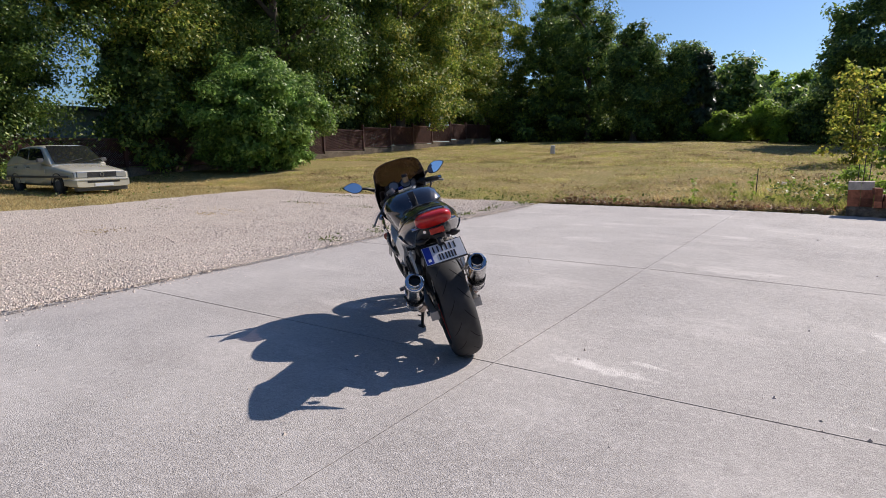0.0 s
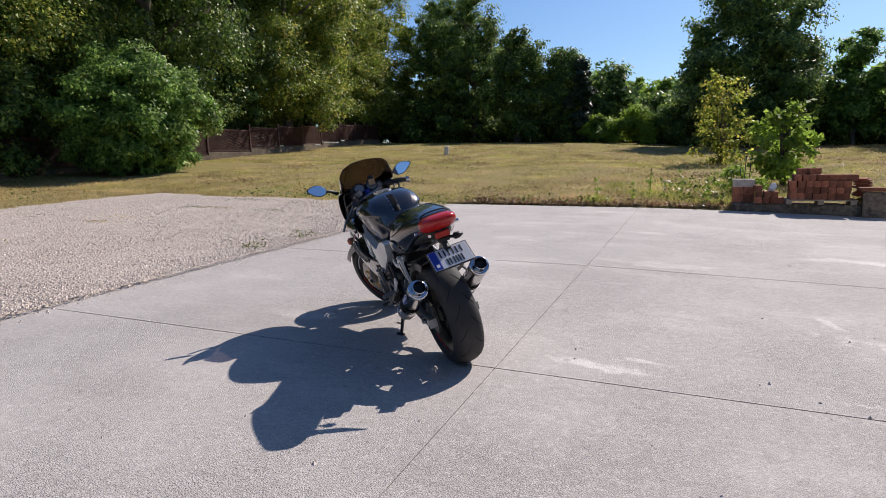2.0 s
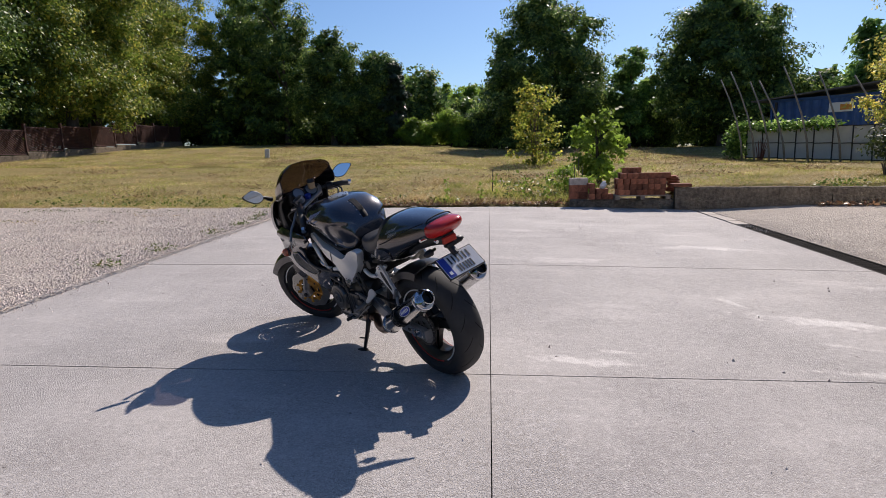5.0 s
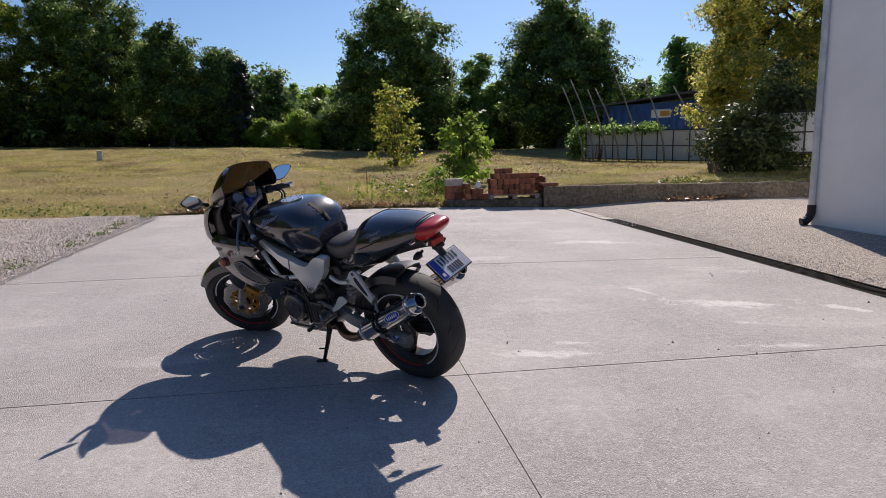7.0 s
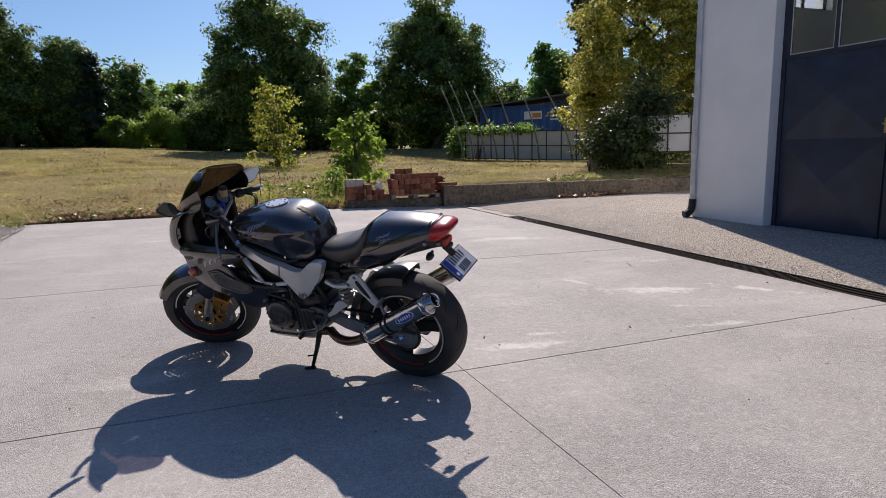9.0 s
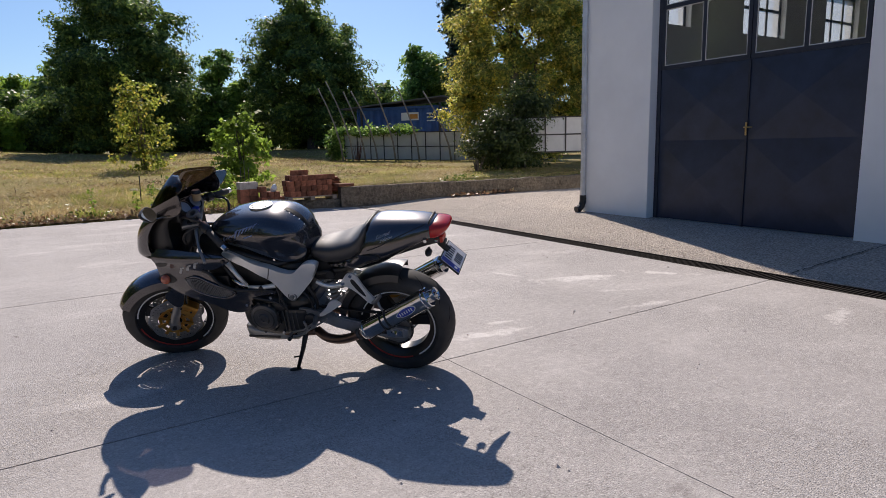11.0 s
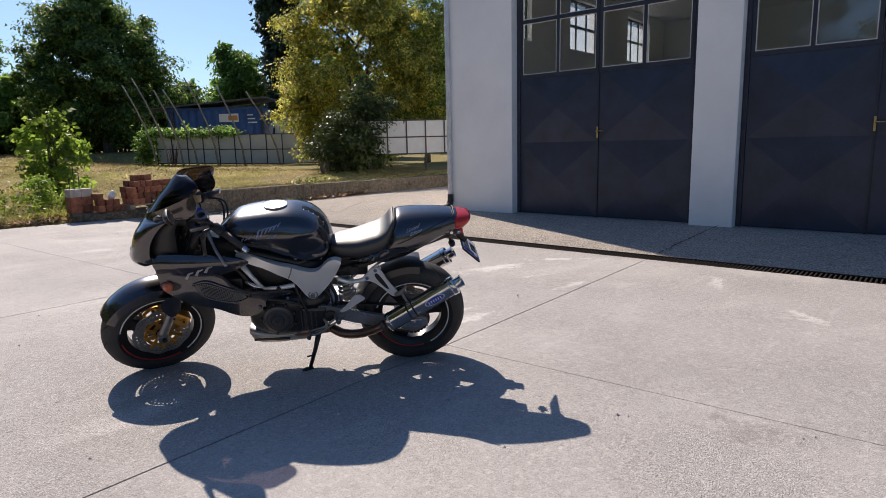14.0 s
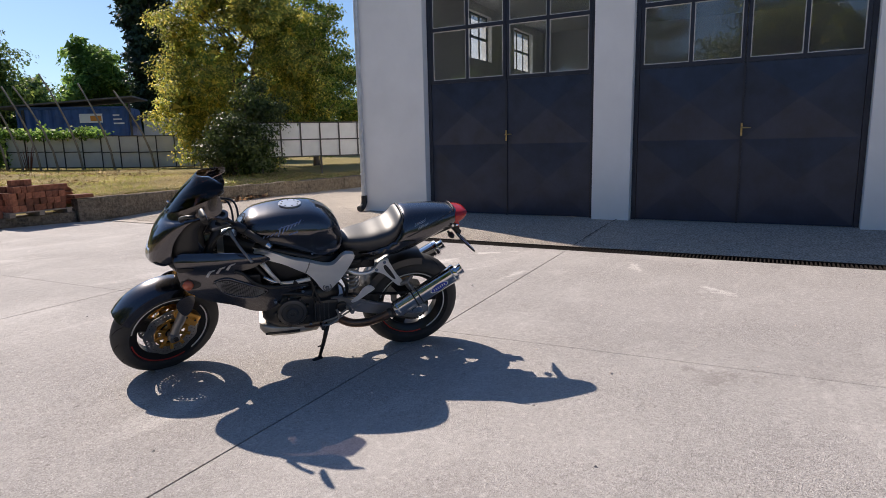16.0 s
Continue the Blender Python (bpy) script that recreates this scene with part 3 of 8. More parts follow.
def gate(centre, number):
    g = tagged(empty("door_%d" % number), "tall dark navy steel double gate with glazed top", "gate", kind="structure")
    z0 = 0.034
    part("gate_frame", boxed(DX - 0.012, DX + 0.05, centre - HALF - 0.015, centre - HALF + 0.05, z0, 4.17), M_DOORFRAME, g)
    part("gate_frame", boxed(DX - 0.012, DX + 0.05, centre + HALF - 0.05, centre + HALF + 0.015, z0, 4.17), M_DOORFRAME, g)
    for s in (-1, 1):
        ya, yb = (centre + 0.006, centre + HALF - 0.055) if s > 0 else (centre - HALF + 0.055, centre - 0.006)
        ym = (ya + yb) / 2
        # lower sheet pressed into four shallow facets
        bm = bmesh.new()
        zl, zh = z0 + 0.02, 2.36

        def v(y, z, d):
            return bm.verts.new((DX - d, y, z))
        rise = 0.045
        c = v(ym, 1.83, rise), v(ya, 1.27, 0), v(yb, 1.27, 0), v(ym, 0.68, rise), v(ya, zl, 0), v(yb, zl, 0), v(ya, zh, 0), v(yb, zh, 0), v(ym, zl, 0.0), v(ym, zh, 0.0), v(ym, 1.27, 0.012)
        top, l, r, low, bl, br, tl, tr, bmid, tmid, mid = c
        for f in ((l, mid, top), (mid, r, top), (l, low, mid), (mid, low, r), (bl, bmid, low), (bl, low, l), (bmid, br, low), (low, br, r), (l, top, tl), (top, tmid, tl), (top, tr, tmid), (top, r, tr)):
            bm.faces.new(f)
        rim = [e for e in bm.edges if len(e.link_faces) == 1]
        geo = bmesh.ops.extrude_edge_only(bm, edges=rim)["geom"]
        bmesh.ops.translate(bm, verts=[q for q in geo if isinstance(q, bmesh.types.BMVert)], vec=(0.05, 0, 0))
        leaf = part("gate_leaf", bm, M_DOOR, g)
        # glazed head
        bars = bmesh.new()
        for z in (2.375, 3.265, 4.145):
            box(bars, DX - 0.015, DX + 0.035, ya, yb, z - 0.03, z + 0.03)
        for y in (ya + 0.025, ym, yb - 0.025):
            box(bars, DX - 0.013, DX + 0.033, y - 0.025, y + 0.025, 2.345, 4.17)
        part("glazing_bars", bars, M_DOORFRAME, leaf)
        for y0, y1 in ((ya + 0.05, ym - 0.025), (ym + 0.025, yb - 0.05)):
            for za, zb in ((2.405, 3.235), (3.295, 4.115)):
                pane = part("pane", boxed(DX + 0.004, DX + 0.008, y0, y1, za, zb), M_PANE, leaf)
                pane.visible_shadow = False
                bead = bmesh.new()
                box(bead, DX - 0.006, DX + 0.003, y0, y1, za, za + 0.014)
                box(bead, DX - 0.006, DX + 0.003, y0, y1, zb - 0.014, zb)
                box(bead, DX - 0.005, DX + 0.003, y0, y0 + 0.014, za, zb)
                box(bead, DX - 0.005, DX + 0.003, y1 - 0.014, y1, za, zb)
                part("glazing_bead", bead, M_PUTTY, leaf)
    part("meeting_strip", boxed(DX - 0.02, DX + 0.02, centre - 0.014, centre + 0.014, z0 + 0.01, 2.345), M_DOORFRAME, g)
    bm = boxed(DX - 0.034, DX - 0.02, centre - 0.013, centre + 0.013, 1.32, 1.50, 0.004)
    plate = part("handle_plate", bm, M_BRASS, g, "brass lock plate")
    bm = tubed([(DX - 0.03, centre, 1.43), (DX - 0.075, centre, 1.43), (DX - 0.08, centre - 0.02, 1.432), (DX - 0.08, centre - 0.12, 1.43)], [0.01, 0.01, 0.01, 0.008], 8)
    part("lever", bm, M_BRASS, plate)
    return g


gate(D1, 1)
gate(D2, 2)
gate(D3, 3)

# downpipe at the corner
pipe = tagged(empty("downpipe"), "zinc rain downpipe with a black foot elbow at the wall corner", "drainpipe")
PX, PY = 4.25, Y_CORNER - 0.06
part("pipe", tubed([(PX, PY, 0.32), (PX, PY, 4.6)], 0.045, 14), M_ZINC, pipe)
for z in (0.75, 1.32, 2.36, 3.4):
    part("clip", tubed([(PX, PY, z - 0.015), (PX, PY, z + 0.015)], 0.053, 14), M_ZINC, pipe)
part("foot_elbow", tubed([(PX, PY, 0.34), (PX, PY, 0.22), (PX - 0.02, PY + 0.01, 0.15), (PX - 0.07, PY + 0.02, 0.10), (PX - 0.13, PY + 0.03, 0.085)], [0.055, 0.057, 0.06, 0.062, 0.062], 12), M_BLACKPLASTIC, pipe)

# ---------------------------------------------------------------- retaining wall and low kerb
rw = tagged(empty("retaining_wall"), "low weathered concrete retaining wall, stained dark", "wall", kind="structure")


def wall_run(name, p0, p1, z0, z1, thick, parent, n=30, material=M_OLDWALL):
    p0, p1 = Vector(p0), Vector(p1)
    d = (p1 - p0)
    nrm = Vector((-d.y, d.x)).normalized()
    bm = bmesh.new()
    prev = None
    for i in range(n + 1):
        f = i / n
        p = p0 + d * f
        z = z1 + 0.022 * noise.noise((p.x * 2.3, p.y * 2.3, 9)) + 0.01 * noise.noise((p.x * 9, p.y * 9, 2))
        ring = [bm.verts.new((*(p + nrm * o), zz)) for o, zz in ((0, z0), (0.012, z - 0.03), (0.03, z), (thick - 0.02, z), (thick, z - 0.03), (thick, z0))]
        if prev:
            for k in range(5):
                bm.faces.new((prev[k], prev[k + 1], ring[k + 1], ring[k]))
        else:
            bm.faces.new(ring)
        prev = ring
    bm.faces.new(prev[::-1])
    return part(name, bm, material, parent)


wall_run("wall_bay", (1.80, 13.005), (4.72, 12.62), -0.2, 0.38, 0.28, rw)
wall_run("wall_bay", (4.735, 12.617), (9.2, 12.03), -0.2, 0.37, 0.28, rw)
wall_run("wall_bay", (9.215, 12.028), (16.5, 11.1), -0.2, 0.38, 0.28, rw)
wall_run("low_kerb", (-0.35, 13.42), (1.79, 13.08), -0.2, 0.13, 0.45, rw)


# ---------------------------------------------------------------- trees and bushes
def leaf_quads(rng, centres, size, aspect=0.66, droop=0.3, facing=None, folded=True):
    """Pointed leaves at the given places, facing at random or roughly as told: folded diamonds, or small plain blades."""
    n = len(centres)
    if facing is None:
        facing = np.tile(np.array([0, 0, 0.7]), (n, 1))
    nrm = facing + rng.normal(size=(n, 3)) * 0.55
    nrm /= np.linalg.norm(nrm, axis=1)[:, None] + 1e-9
    tip = rng.normal(size=(n, 3)) + np.array([0, 0, -droop])
    tip -= nrm * (tip * nrm).sum(1)[:, None]
    tip /= np.linalg.norm(tip, axis=1)[:, None] + 1e-9
    side = np.cross(tip, nrm)
    s = size * rng.uniform(0.6, 1.35, n)[:, None]
    w = s * aspect * 0.5
    up = nrm * (0.10 * s)
    if not folded:
        return np.stack([centres + side * w, centres + tip * s, centres - side * w], 1)
    return np.stack([centres, centres + tip * s * 0.45 + side * w + up, centres + tip * s, centres + tip * s * 0.45 - side * w + up], 1)


def crown_points(rng, lobes, n, clump=0.5, hollow=0.55):
    """Places and facings for leaves: separate sprays on the skin of a few uneven lobes."""
    vol = np.array([l[3] * l[4] * l[5] for l in lobes]) ** 0.7
    pts, ways = [], []
    for l, share in zip(lobes, vol / vol.sum()):
        m = int(n * share)
        k = max(6, m // 190)
        d = rng.normal(size=(k, 3))
        d /= np.linalg.norm(d, axis=1)[:, None]
        r = hollow + (1 - hollow) * rng.uniform(0, 1, k) ** 0.6 + rng.normal(0, 0.07, k)
        c = d * r[:, None] * np.array(l[3:6]) + np.array(l[:3])
        csize = clump * rng.uniform(0.5, 1.5, k)
        pick = rng.integers(0, k, m)
        off = rng.normal(size=(m, 3))
        off /= np.linalg.norm(off, axis=1)[:, None]
        off *= rng.uniform(0, 1, m)[:, None] ** 0.5 * np.array([1, 1, 0.6])
        pts.append(c[pick] + (off + 0.35 * d[pick] * off[:, 0:1] ** 2) * csize[pick][:, None])
        ways.append(off * 0.8 + d[pick] * 0.45 + np.array([0, 0, 0.5]))
    return np.concatenate(pts), np.concatenate(ways)


def tree(name, x, y, height, spread, seed, material, label, category, leaves=14000, leaf=0.22, base=0.25, trunk=0.16, lobes=9, clump=0.6,
         group="", stems=1, limbs=7, slim=1.0, z=None, hollow=0.5, folded=False, dense=True):
    """A tree of trunk, limbs and a crown of single leaves in uneven lobes."""
    rng = np.random.default_rng(seed)
    rnd = random.Random(seed)
    z = lawn_z(x, y) if z is None else z
    height, spread = height * 0.94, spread * 0.84
    t = tagged(empty(name, Matrix.Translation((x, y, z))), label, category, group)
    wood = bmesh.new()
    top = Vector((rnd.uniform(-0.3, 0.3), rnd.uniform(-0.3, 0.3), height * 0.85))
    for s in range(stems):
        lean = Vector((rnd.uniform(-1, 1), rnd.uniform(-1, 1), 0)) * (0.25 * spread if stems > 1 else 0.04 * spread)
        foot = Vector((rnd.uniform(-1, 1), rnd.uniform(-1, 1), 0)) * (0.08 * spread if stems > 1 else 0)
        pts = [foot + Vector((0, 0, -0.15))] + [foot + lean * f + Vector((rnd.uniform(-0.1, 0.1) * trunk * 6 * f, rnd.uniform(-0.1, 0.1) * trunk * 6 * f, height * 0.82 * f)) for f in (0.06, 0.25, 0.5, 0.75, 1.0)]
        tube(wood, pts, [trunk * 1.35, trunk, trunk * 0.85, trunk * 0.62, trunk * 0.36, trunk * 0.1], 9)
    for k in range(limbs):
        f = rnd.uniform(0.2, 0.8)
        a = rnd.uniform(0, 2 * math.pi)
        p = Vector((0, 0, height * f))
        reach = spread * rnd.uniform(0.55, 0.9) * (1.05 - 0.5 * f)
        q = p + Vector((math.cos(a) * reach * 0.5, math.sin(a) * reach * 0.5, height * 0.09))
        e = p + Vector((math.cos(a) * reach, math.sin(a) * reach, height * rnd.uniform(0.1, 0.2)))
        tube(wood, [p, q, e], [trunk * 0.42, trunk * 0.27, trunk * 0.06], 6)
    part("trunk", wood, M_BARK, t, smooth=True)
    ls = []
    zc0, zc1 = height * base, height
    mid = (zc0 + zc1) / 2
    ls.append((rnd.uniform(-0.1, 0.1) * spread, rnd.uniform(-0.1, 0.1) * spread, mid * 0.96, spread * 0.64, spread * 0.64, (zc1 - zc0) * 0.43))
    for k in range(lobes):
        f = (k + 0.5) / lobes
        zz = zc0 + (zc1 - zc0) * (0.06 + 0.88 * f)
        wide = spread * (math.sin(math.pi * min(1, 0.16 + 0.78 * f * slim)) ** 0.6)
        a = k * 2.4 + rnd.uniform(-0.5, 0.5)
        rr = spread * rnd.uniform(0.20, 0.48)
        off = max(0, wide - rr * 0.8)
        ls.append((math.cos(a) * off, math.sin(a) * off, zz, rr * rnd.uniform(0.9, 1.25), rr * rnd.uniform(0.9, 1.25), (zc1 - zc0) * rnd.uniform(0.08, 0.17)))
    if not folded:
        leaves, leaf = leaves * 2, leaf * 0.72
    pts, ways = crown_points(rng, ls, leaves, clump, hollow)
    keep = pts[:, 2] > max(height * base * 0.55, -0.1)
    crown = leaf_quads(rng, pts[keep], leaf, 0.72, facing=ways[keep], folded=folded)
    if dense:
        # oversized inner leaves added to block the sun and darken the crown's inside
        heart, ways = crown_points(rng, [(*l[:3], l[3] * 0.6, l[4] * 0.6, l[5] * 0.6) for l in ls], leaves // 12, clump * 0.4, 0.2)
        keep = heart[:, 2] > max(height * base + 0.3, leaf * 2)
        crown = np.concatenate([crown, leaf_quads(rng, heart[keep], leaf * 2.3, 0.8, facing=ways[keep], folded=False)])
    quads_object("crown", crown, material, t)
    return t


# tall row behind the fence: plane trees
PLANE_ROW = [(-27.2, -14.0, 9, 0), (-28.2, -6.5, 9, 0), (-27.6, 0.5, 10, 0), (-26.9, 8.9, 17, 1), (-28.0, 15.8, 19, 0), (-27.2, 23.0, 19, 1), (-29.2, 29.0, 20, 1), (-28.2, 35.0, 19, 0), (-31.2, 41.5, 20, 0), (-31.9, 48.5, 20, 0), (-33.5, 56.0, 19, 0)]
for k, (x, y, h, deep) in enumerate(PLANE_ROW):
    tree("plane_tree", x, y, h, 4.9 if k == 3 else 5.2 + (k % 3) * 0.5, 100 + k, M_LEAF_GREEN if deep else M_LEAF_PLANE, "tall plane tree with deep green leaves behind the fence" if deep else "tall plane tree with turning green and yellow leaves behind the fence", "tree",
         (7000, 7000, 16000, 46000)[k] if k < 4 else 38000, (0.5, 0.5, 0.3, 0.15)[k] if k < 4 else (0.20 if k < 6 else 0.23), 0.03 if k < 4 else 0.24 if k == 4 else 0.10, 0.36, 17, 0.95, "tall trees behind the fence", limbs=12, hollow=0.45, dense=k > 3)
# darker second row that closes the view
for k, (x, y, h) in enumerate([(-37, 24, 19), (-39, 30, 20), (-40, 37, 20), (-42, 46, 20), (-43, 56, 20), (-41, 66, 18)]):
    tree("broadleaf_tree", x, y, h, 6.2, 140 + k, M_LEAF_DARK, "dense dark green broadleaf tree in deep shade", "tree", 5500, 0.66, 0.05, 0.36, 11, 1.2, "dark wood behind the fence")
for k, (x, y, h, s) in enumerate([(-33.0, 11.4, 11.5, 3.2), (-33.0, 19.9, 12.0, 3.2), (-33.5, 6.5, 6.5, 3.8), (-27.6, 15.6, 7.2, 2.6), (-28.0, 19.6, 9.0, 2.8)]):
    tree("broadleaf_tree", x, y, h, s, 150 + k, M_LEAF_DARK, "low dark green tree in the shade behind the fence", "tree", 12000, 0.26, 0.0, 0.2, 14, 0.8, "dark wood behind the fence", stems=2)
# low dark thicket along the far edges
for k in range(17):
    x = -36 + k * 3.7
    tree("thicket_bush", x, 57.5 + 2.5 * math.sin(k * 1.7) - (6 if x > 14 else 0), 5.6 + 1.2 * math.sin(k * 2.9), 3.4, 160 + k, M_LEAF_DARK, "dense dark thicket closing the far edge of the lawn", "bush", 3500, 0.48, 0.0, 0.08, 9, 0.9, "thicket at the far edge", stems=2, limbs=3)
for k in (0, 1, 2, 5, 6, 7, 8):
    tree("thicket_bush", -33.5 - 1.5 * (k % 2), -8 + k * 6.2, 4.6, 3.6, 180 + k, M_LEAF_DARK, "dense dark thicket behind the fence", "bush", 3500, 0.48, 0.0, 0.08, 9, 0.9, "thicket behind the fence", stems=2, limbs=3)
for k in range(21):
    tree("thicket_bush", -40 + k * 3.4, 63.5 + 1.5 * math.sin(k * 2.1) - (9 if k > 15 else 0), 5.2, 3.4, 500 + k, M_LEAF_DARK, "dense dark thicket closing the far edge of the lawn", "bush", 1500, 0.95, 0.0, 0.08, 7, 0.9, "thicket at the far edge", stems=2, limbs=2)
# unseen trees on the camera's side of the yard, added to darken reflections
for k in range(10):
    tree("unseen_reflection_tree", -34 + k * 4.6, -27 - 3 * (k % 2) + 0.3 * k, 8.0 + 1.2 * math.sin(k * 2.2), 3.6, 540 + k, M_LEAF_DARK, "unseen leafy tree added south of the yard to darken reflections", "tree", 1500, 1.0, 0.02, 0.22, 9, 1.0, "trees at the south boundary", limbs=4)
# round bush in front of the fence
tree("round_bush", -22.9, 18.2, 5.25, 3.6, 201, M_LEAF_BUSH, "large round green bush on the lawn before the fence", "bush", 36000, 0.185, 0.0, 0.09, 38, 0.5, stems=6, limbs=10, hollow=0.55)
# trees at the far end of the lawn
FAR = [(-27.0, 60.0, 16.5, 5.4), (-22.0, 55.0, 14.0, 4.6), (-16.6, 51.5, 9.8, 3.1), (-12.6, 51.8, 8.2, 2.1), (-31, 66, 16, 6.0)]
for k, (x, y, h, s) in enumerate(FAR):
    tree("field_tree", x, y, h, s, 220 + k, M_LEAF_DARK, "dark green leafy tree at the far edge of the lawn", "tree", 22000, 0.26, 0.03, 0.28, 16, 0.75, "trees at the end of the lawn")
tree("cypress", -11.0, 50.5, 6.6, 1.15, 240, M_LEAF_CONIFER, "narrow dark evergreen at the end of the lawn", "tree", 9000, 0.3, 0.02, 0.14, 9, 0.4)
for k, (x, y, h, s) in enumerate([(-6.6, 66, 6.5, 3.2), (-3.4, 72, 8.0, 3.4), (-9.6, 70, 6.8, 3.6), (-1.5, 64, 6.0, 3.0), (-14, 70, 8.0, 4.0)]):
    tree("young_tree", x, y, h, s, 250 + k, M_LEAF_LIGHT, "pale green young tree in full sun beyond the lawn", "tree", 9000, 0.4, 0.03, 0.16, 9, 0.8, "sunlit trees beyond the lawn")
for k, (x, y, h, s) in enumerate([(-9.2, 50.2, 2.2, 1.9), (-6.4, 50.5, 3.1, 2.1), (-3.6, 50.0, 3.4, 1.9)]):
    tree("overgrown_shrub", x, y, h, s, 260 + k, M_LEAF_LIGHT if k < 2 else M_LEAF_DARK, "overgrown green shrub at the lawn's far edge", "bush", 6000, 0.24, 0.02, 0.05, 8, 0.5, "shrubs at the lawn's far edge", stems=4)
# two big walnuts
tree("walnut_tree", 0.9, 46.0, 11.6, 5.1, 301, M_LEAF_DARK, "big spreading dark green walnut tree on the lawn", "tree", 38000, 0.28, 0.05, 0.34, 18, 0.8, "walnut trees on the lawn", limbs=12)
tree("walnut_tree", 13.0, 44.5, 11.6, 4.9, 302, M_LEAF_DARK, "big spreading dark green walnut tree on the lawn", "tree", 38000, 0.28, 0.05, 0.34, 18, 0.8, "walnut trees on the lawn", limbs=12)
tree("slender_tree", 7.2, 47.0, 7.8, 2.3, 303, M_LEAF_BUSH, "thin light-crowned tree between the walnuts", "tree", 8000, 0.32, 0.06, 0.14, 9, 0.6)
for k, (x, y, h, s) in enumerate([(5.0, 50.0, 4.6, 3.2), (9.5, 50.5, 4.4, 3.2), (-2.5, 52, 4.6, 3.4), (18.0, 48, 5.2, 3.6)]):
    tree("hedge_bush", x, y, h, s, 310 + k, M_LEAF_DARK, "dense dark hedge bush under the trees", "bush", 9000, 0.34, 0.01, 0.08, 9, 0.8, "hedge under the trees", stems=3)
for k, (x, y, h, s) in enumerate([(21.5, 42, 8.0, 2.8), (29.5, 40, 9, 3.6), (34, 34, 11, 4.6)]):
    tree("yard_tree", x, y, h, s, 320 + k, M_LEAF_BUSH, "green tree behind the neighbouring yard", "tree", 12000, 0.36, 0.08, 0.2, 10, 0.8, "trees behind the neighbouring yard")
tree("spruce", 21.1, 35.4, 15.5, 1.65, 330, M_LEAF_CONIFER, "tall dark spruce behind the yard", "tree", 18000, 0.34, 0.08, 0.25, 14, 0.6)
# yellowing lime beside the workshop
tree("lime_tree", 12.3, 19.1, 8.3, 3.7, 340, M_LEAF_YELLOW, "broad tree with yellow-green autumn leaves above the low wall", "tree", 42000, 0.145, 0.02, 0.12, 32, 0.5, stems=3, limbs=14, hollow=0.4)
tree("lime_tree", 15.4, 18.3, 7.6, 3.0, 341, M_LEAF_PLANE, "broad greener tree behind the workshop corner", "tree", 16000, 0.16, 0.1, 0.10, 20, 0.5, stems=2, limbs=12, hollow=0.4, dense=False)
for k, (x, y, h, w) in enumerate([(7.9, 15.0, 1.9, 1.15), (8.9, 15.3, 2.9, 1.25), (9.8, 15.9, 2.3, 1.3)]):
    tree("ivy_bush", x, y, h, w, 342 + k, M_LEAF_IVY, "dark ivy-grown bush under the lime behind the low wall", "bush", 5000, 0.125, 0.0, 0.05, 14, 0.42, "ivy-grown bushes under the lime", stems=5, limbs=6, hollow=0.35, dense=False)
# two young trees on the lawn
tree("young_plane_tree", -0.55, 27.2, 4.65, 1.4, 350, M_LEAF_YOUNG, "young plane tree with yellowing leaves on the lawn", "tree", 3300, 0.135, -0.04, 0.03, 34, 0.24, stems=8, hollow=0.25, folded=True, dense=False, z=lawn_z(-0.55, 27.2) - 0.7)
tree("young_walnut_tree", 0.9, 17.9, 2.2, 0.95, 351, M_LEAF_LIGHT, "young bright green walnut bush on the lawn", "bush", 2700, 0.14, 0.04, 0.03, 14, 0.22, stems=6, hollow=0.3, folded=True, dense=False)

# ---------------------------------------------------------------- fence at the west
fence = tagged(empty("garden_fence"), "red-brown lattice fence panels between posts on a concrete base", "fence")
FLINE = [(-26.6, 6.0), (-26.6, 10.0), (-26.5, 14.0), (-26.4, 18.0), (-26.3, 22.0), (-26.2, 25.5), (-26.3, 29.0), (-26.6, 32.0), (-27.0, 35.0), (-27.5, 38.0), (-28.0, 41.2), (-28.6, 44.4), (-29.3, 47.6), (-30.1, 51.0)]
for (xa, ya), (xb, yb) in zip(FLINE, FLINE[1:]):
    za = lawn_z(xa, ya)
    wall_run("base_wall", (xa, ya), (xb, yb), za - 0.3, za + 0.42, 0.18, fence, 2)
    L = math.hypot(xb - xa, yb - ya)
    m = Matrix.Translation((xa, ya, za + 0.42)) @ Matrix.Rotation(math.atan2(yb - ya, xb - xa), 4, "Z")
    part("post", boxed(-0.07, 0.07, 0.02, 0.16, 0, 1.42, 0.01, m), M_FENCE, fence)
    bm = bmesh.new()
    box(bm, 0.07, L - 0.07, 0.05, 0.12, 0.04, 0.10, m)
    box(bm, 0.07, L - 0.07, 0.05, 0.12, 1.22, 1.29, m)
    k = -1.2
    while k < L:
        for s in (1, -1):
            u0, u1 = (k, k + 1.16) if s > 0 else (k + 1.16, k)
            pts = []
            z0, z1 = 0.08, 1.24
            ua, ub = max(0.08, min(L - 0.08, u0)), max(0.08, min(L - 0.08, u1))
            if abs(ua - ub) > 0.05 and u1 != u0:
                fa, fb = (ua - u0) / (u1 - u0), (ub - u0) / (u1 - u0)
                tube(bm, [m @ Vector((ua, 0.085 + 0.012 * s, z0 + (z1 - z0) * fa)), m @ Vector((ub, 0.085 + 0.012 * s, z0 + (z1 - z0) * fb))], 0.02, 4)
        k += 0.10
    part("lattice_panel", bm, M_FENCE, fence)

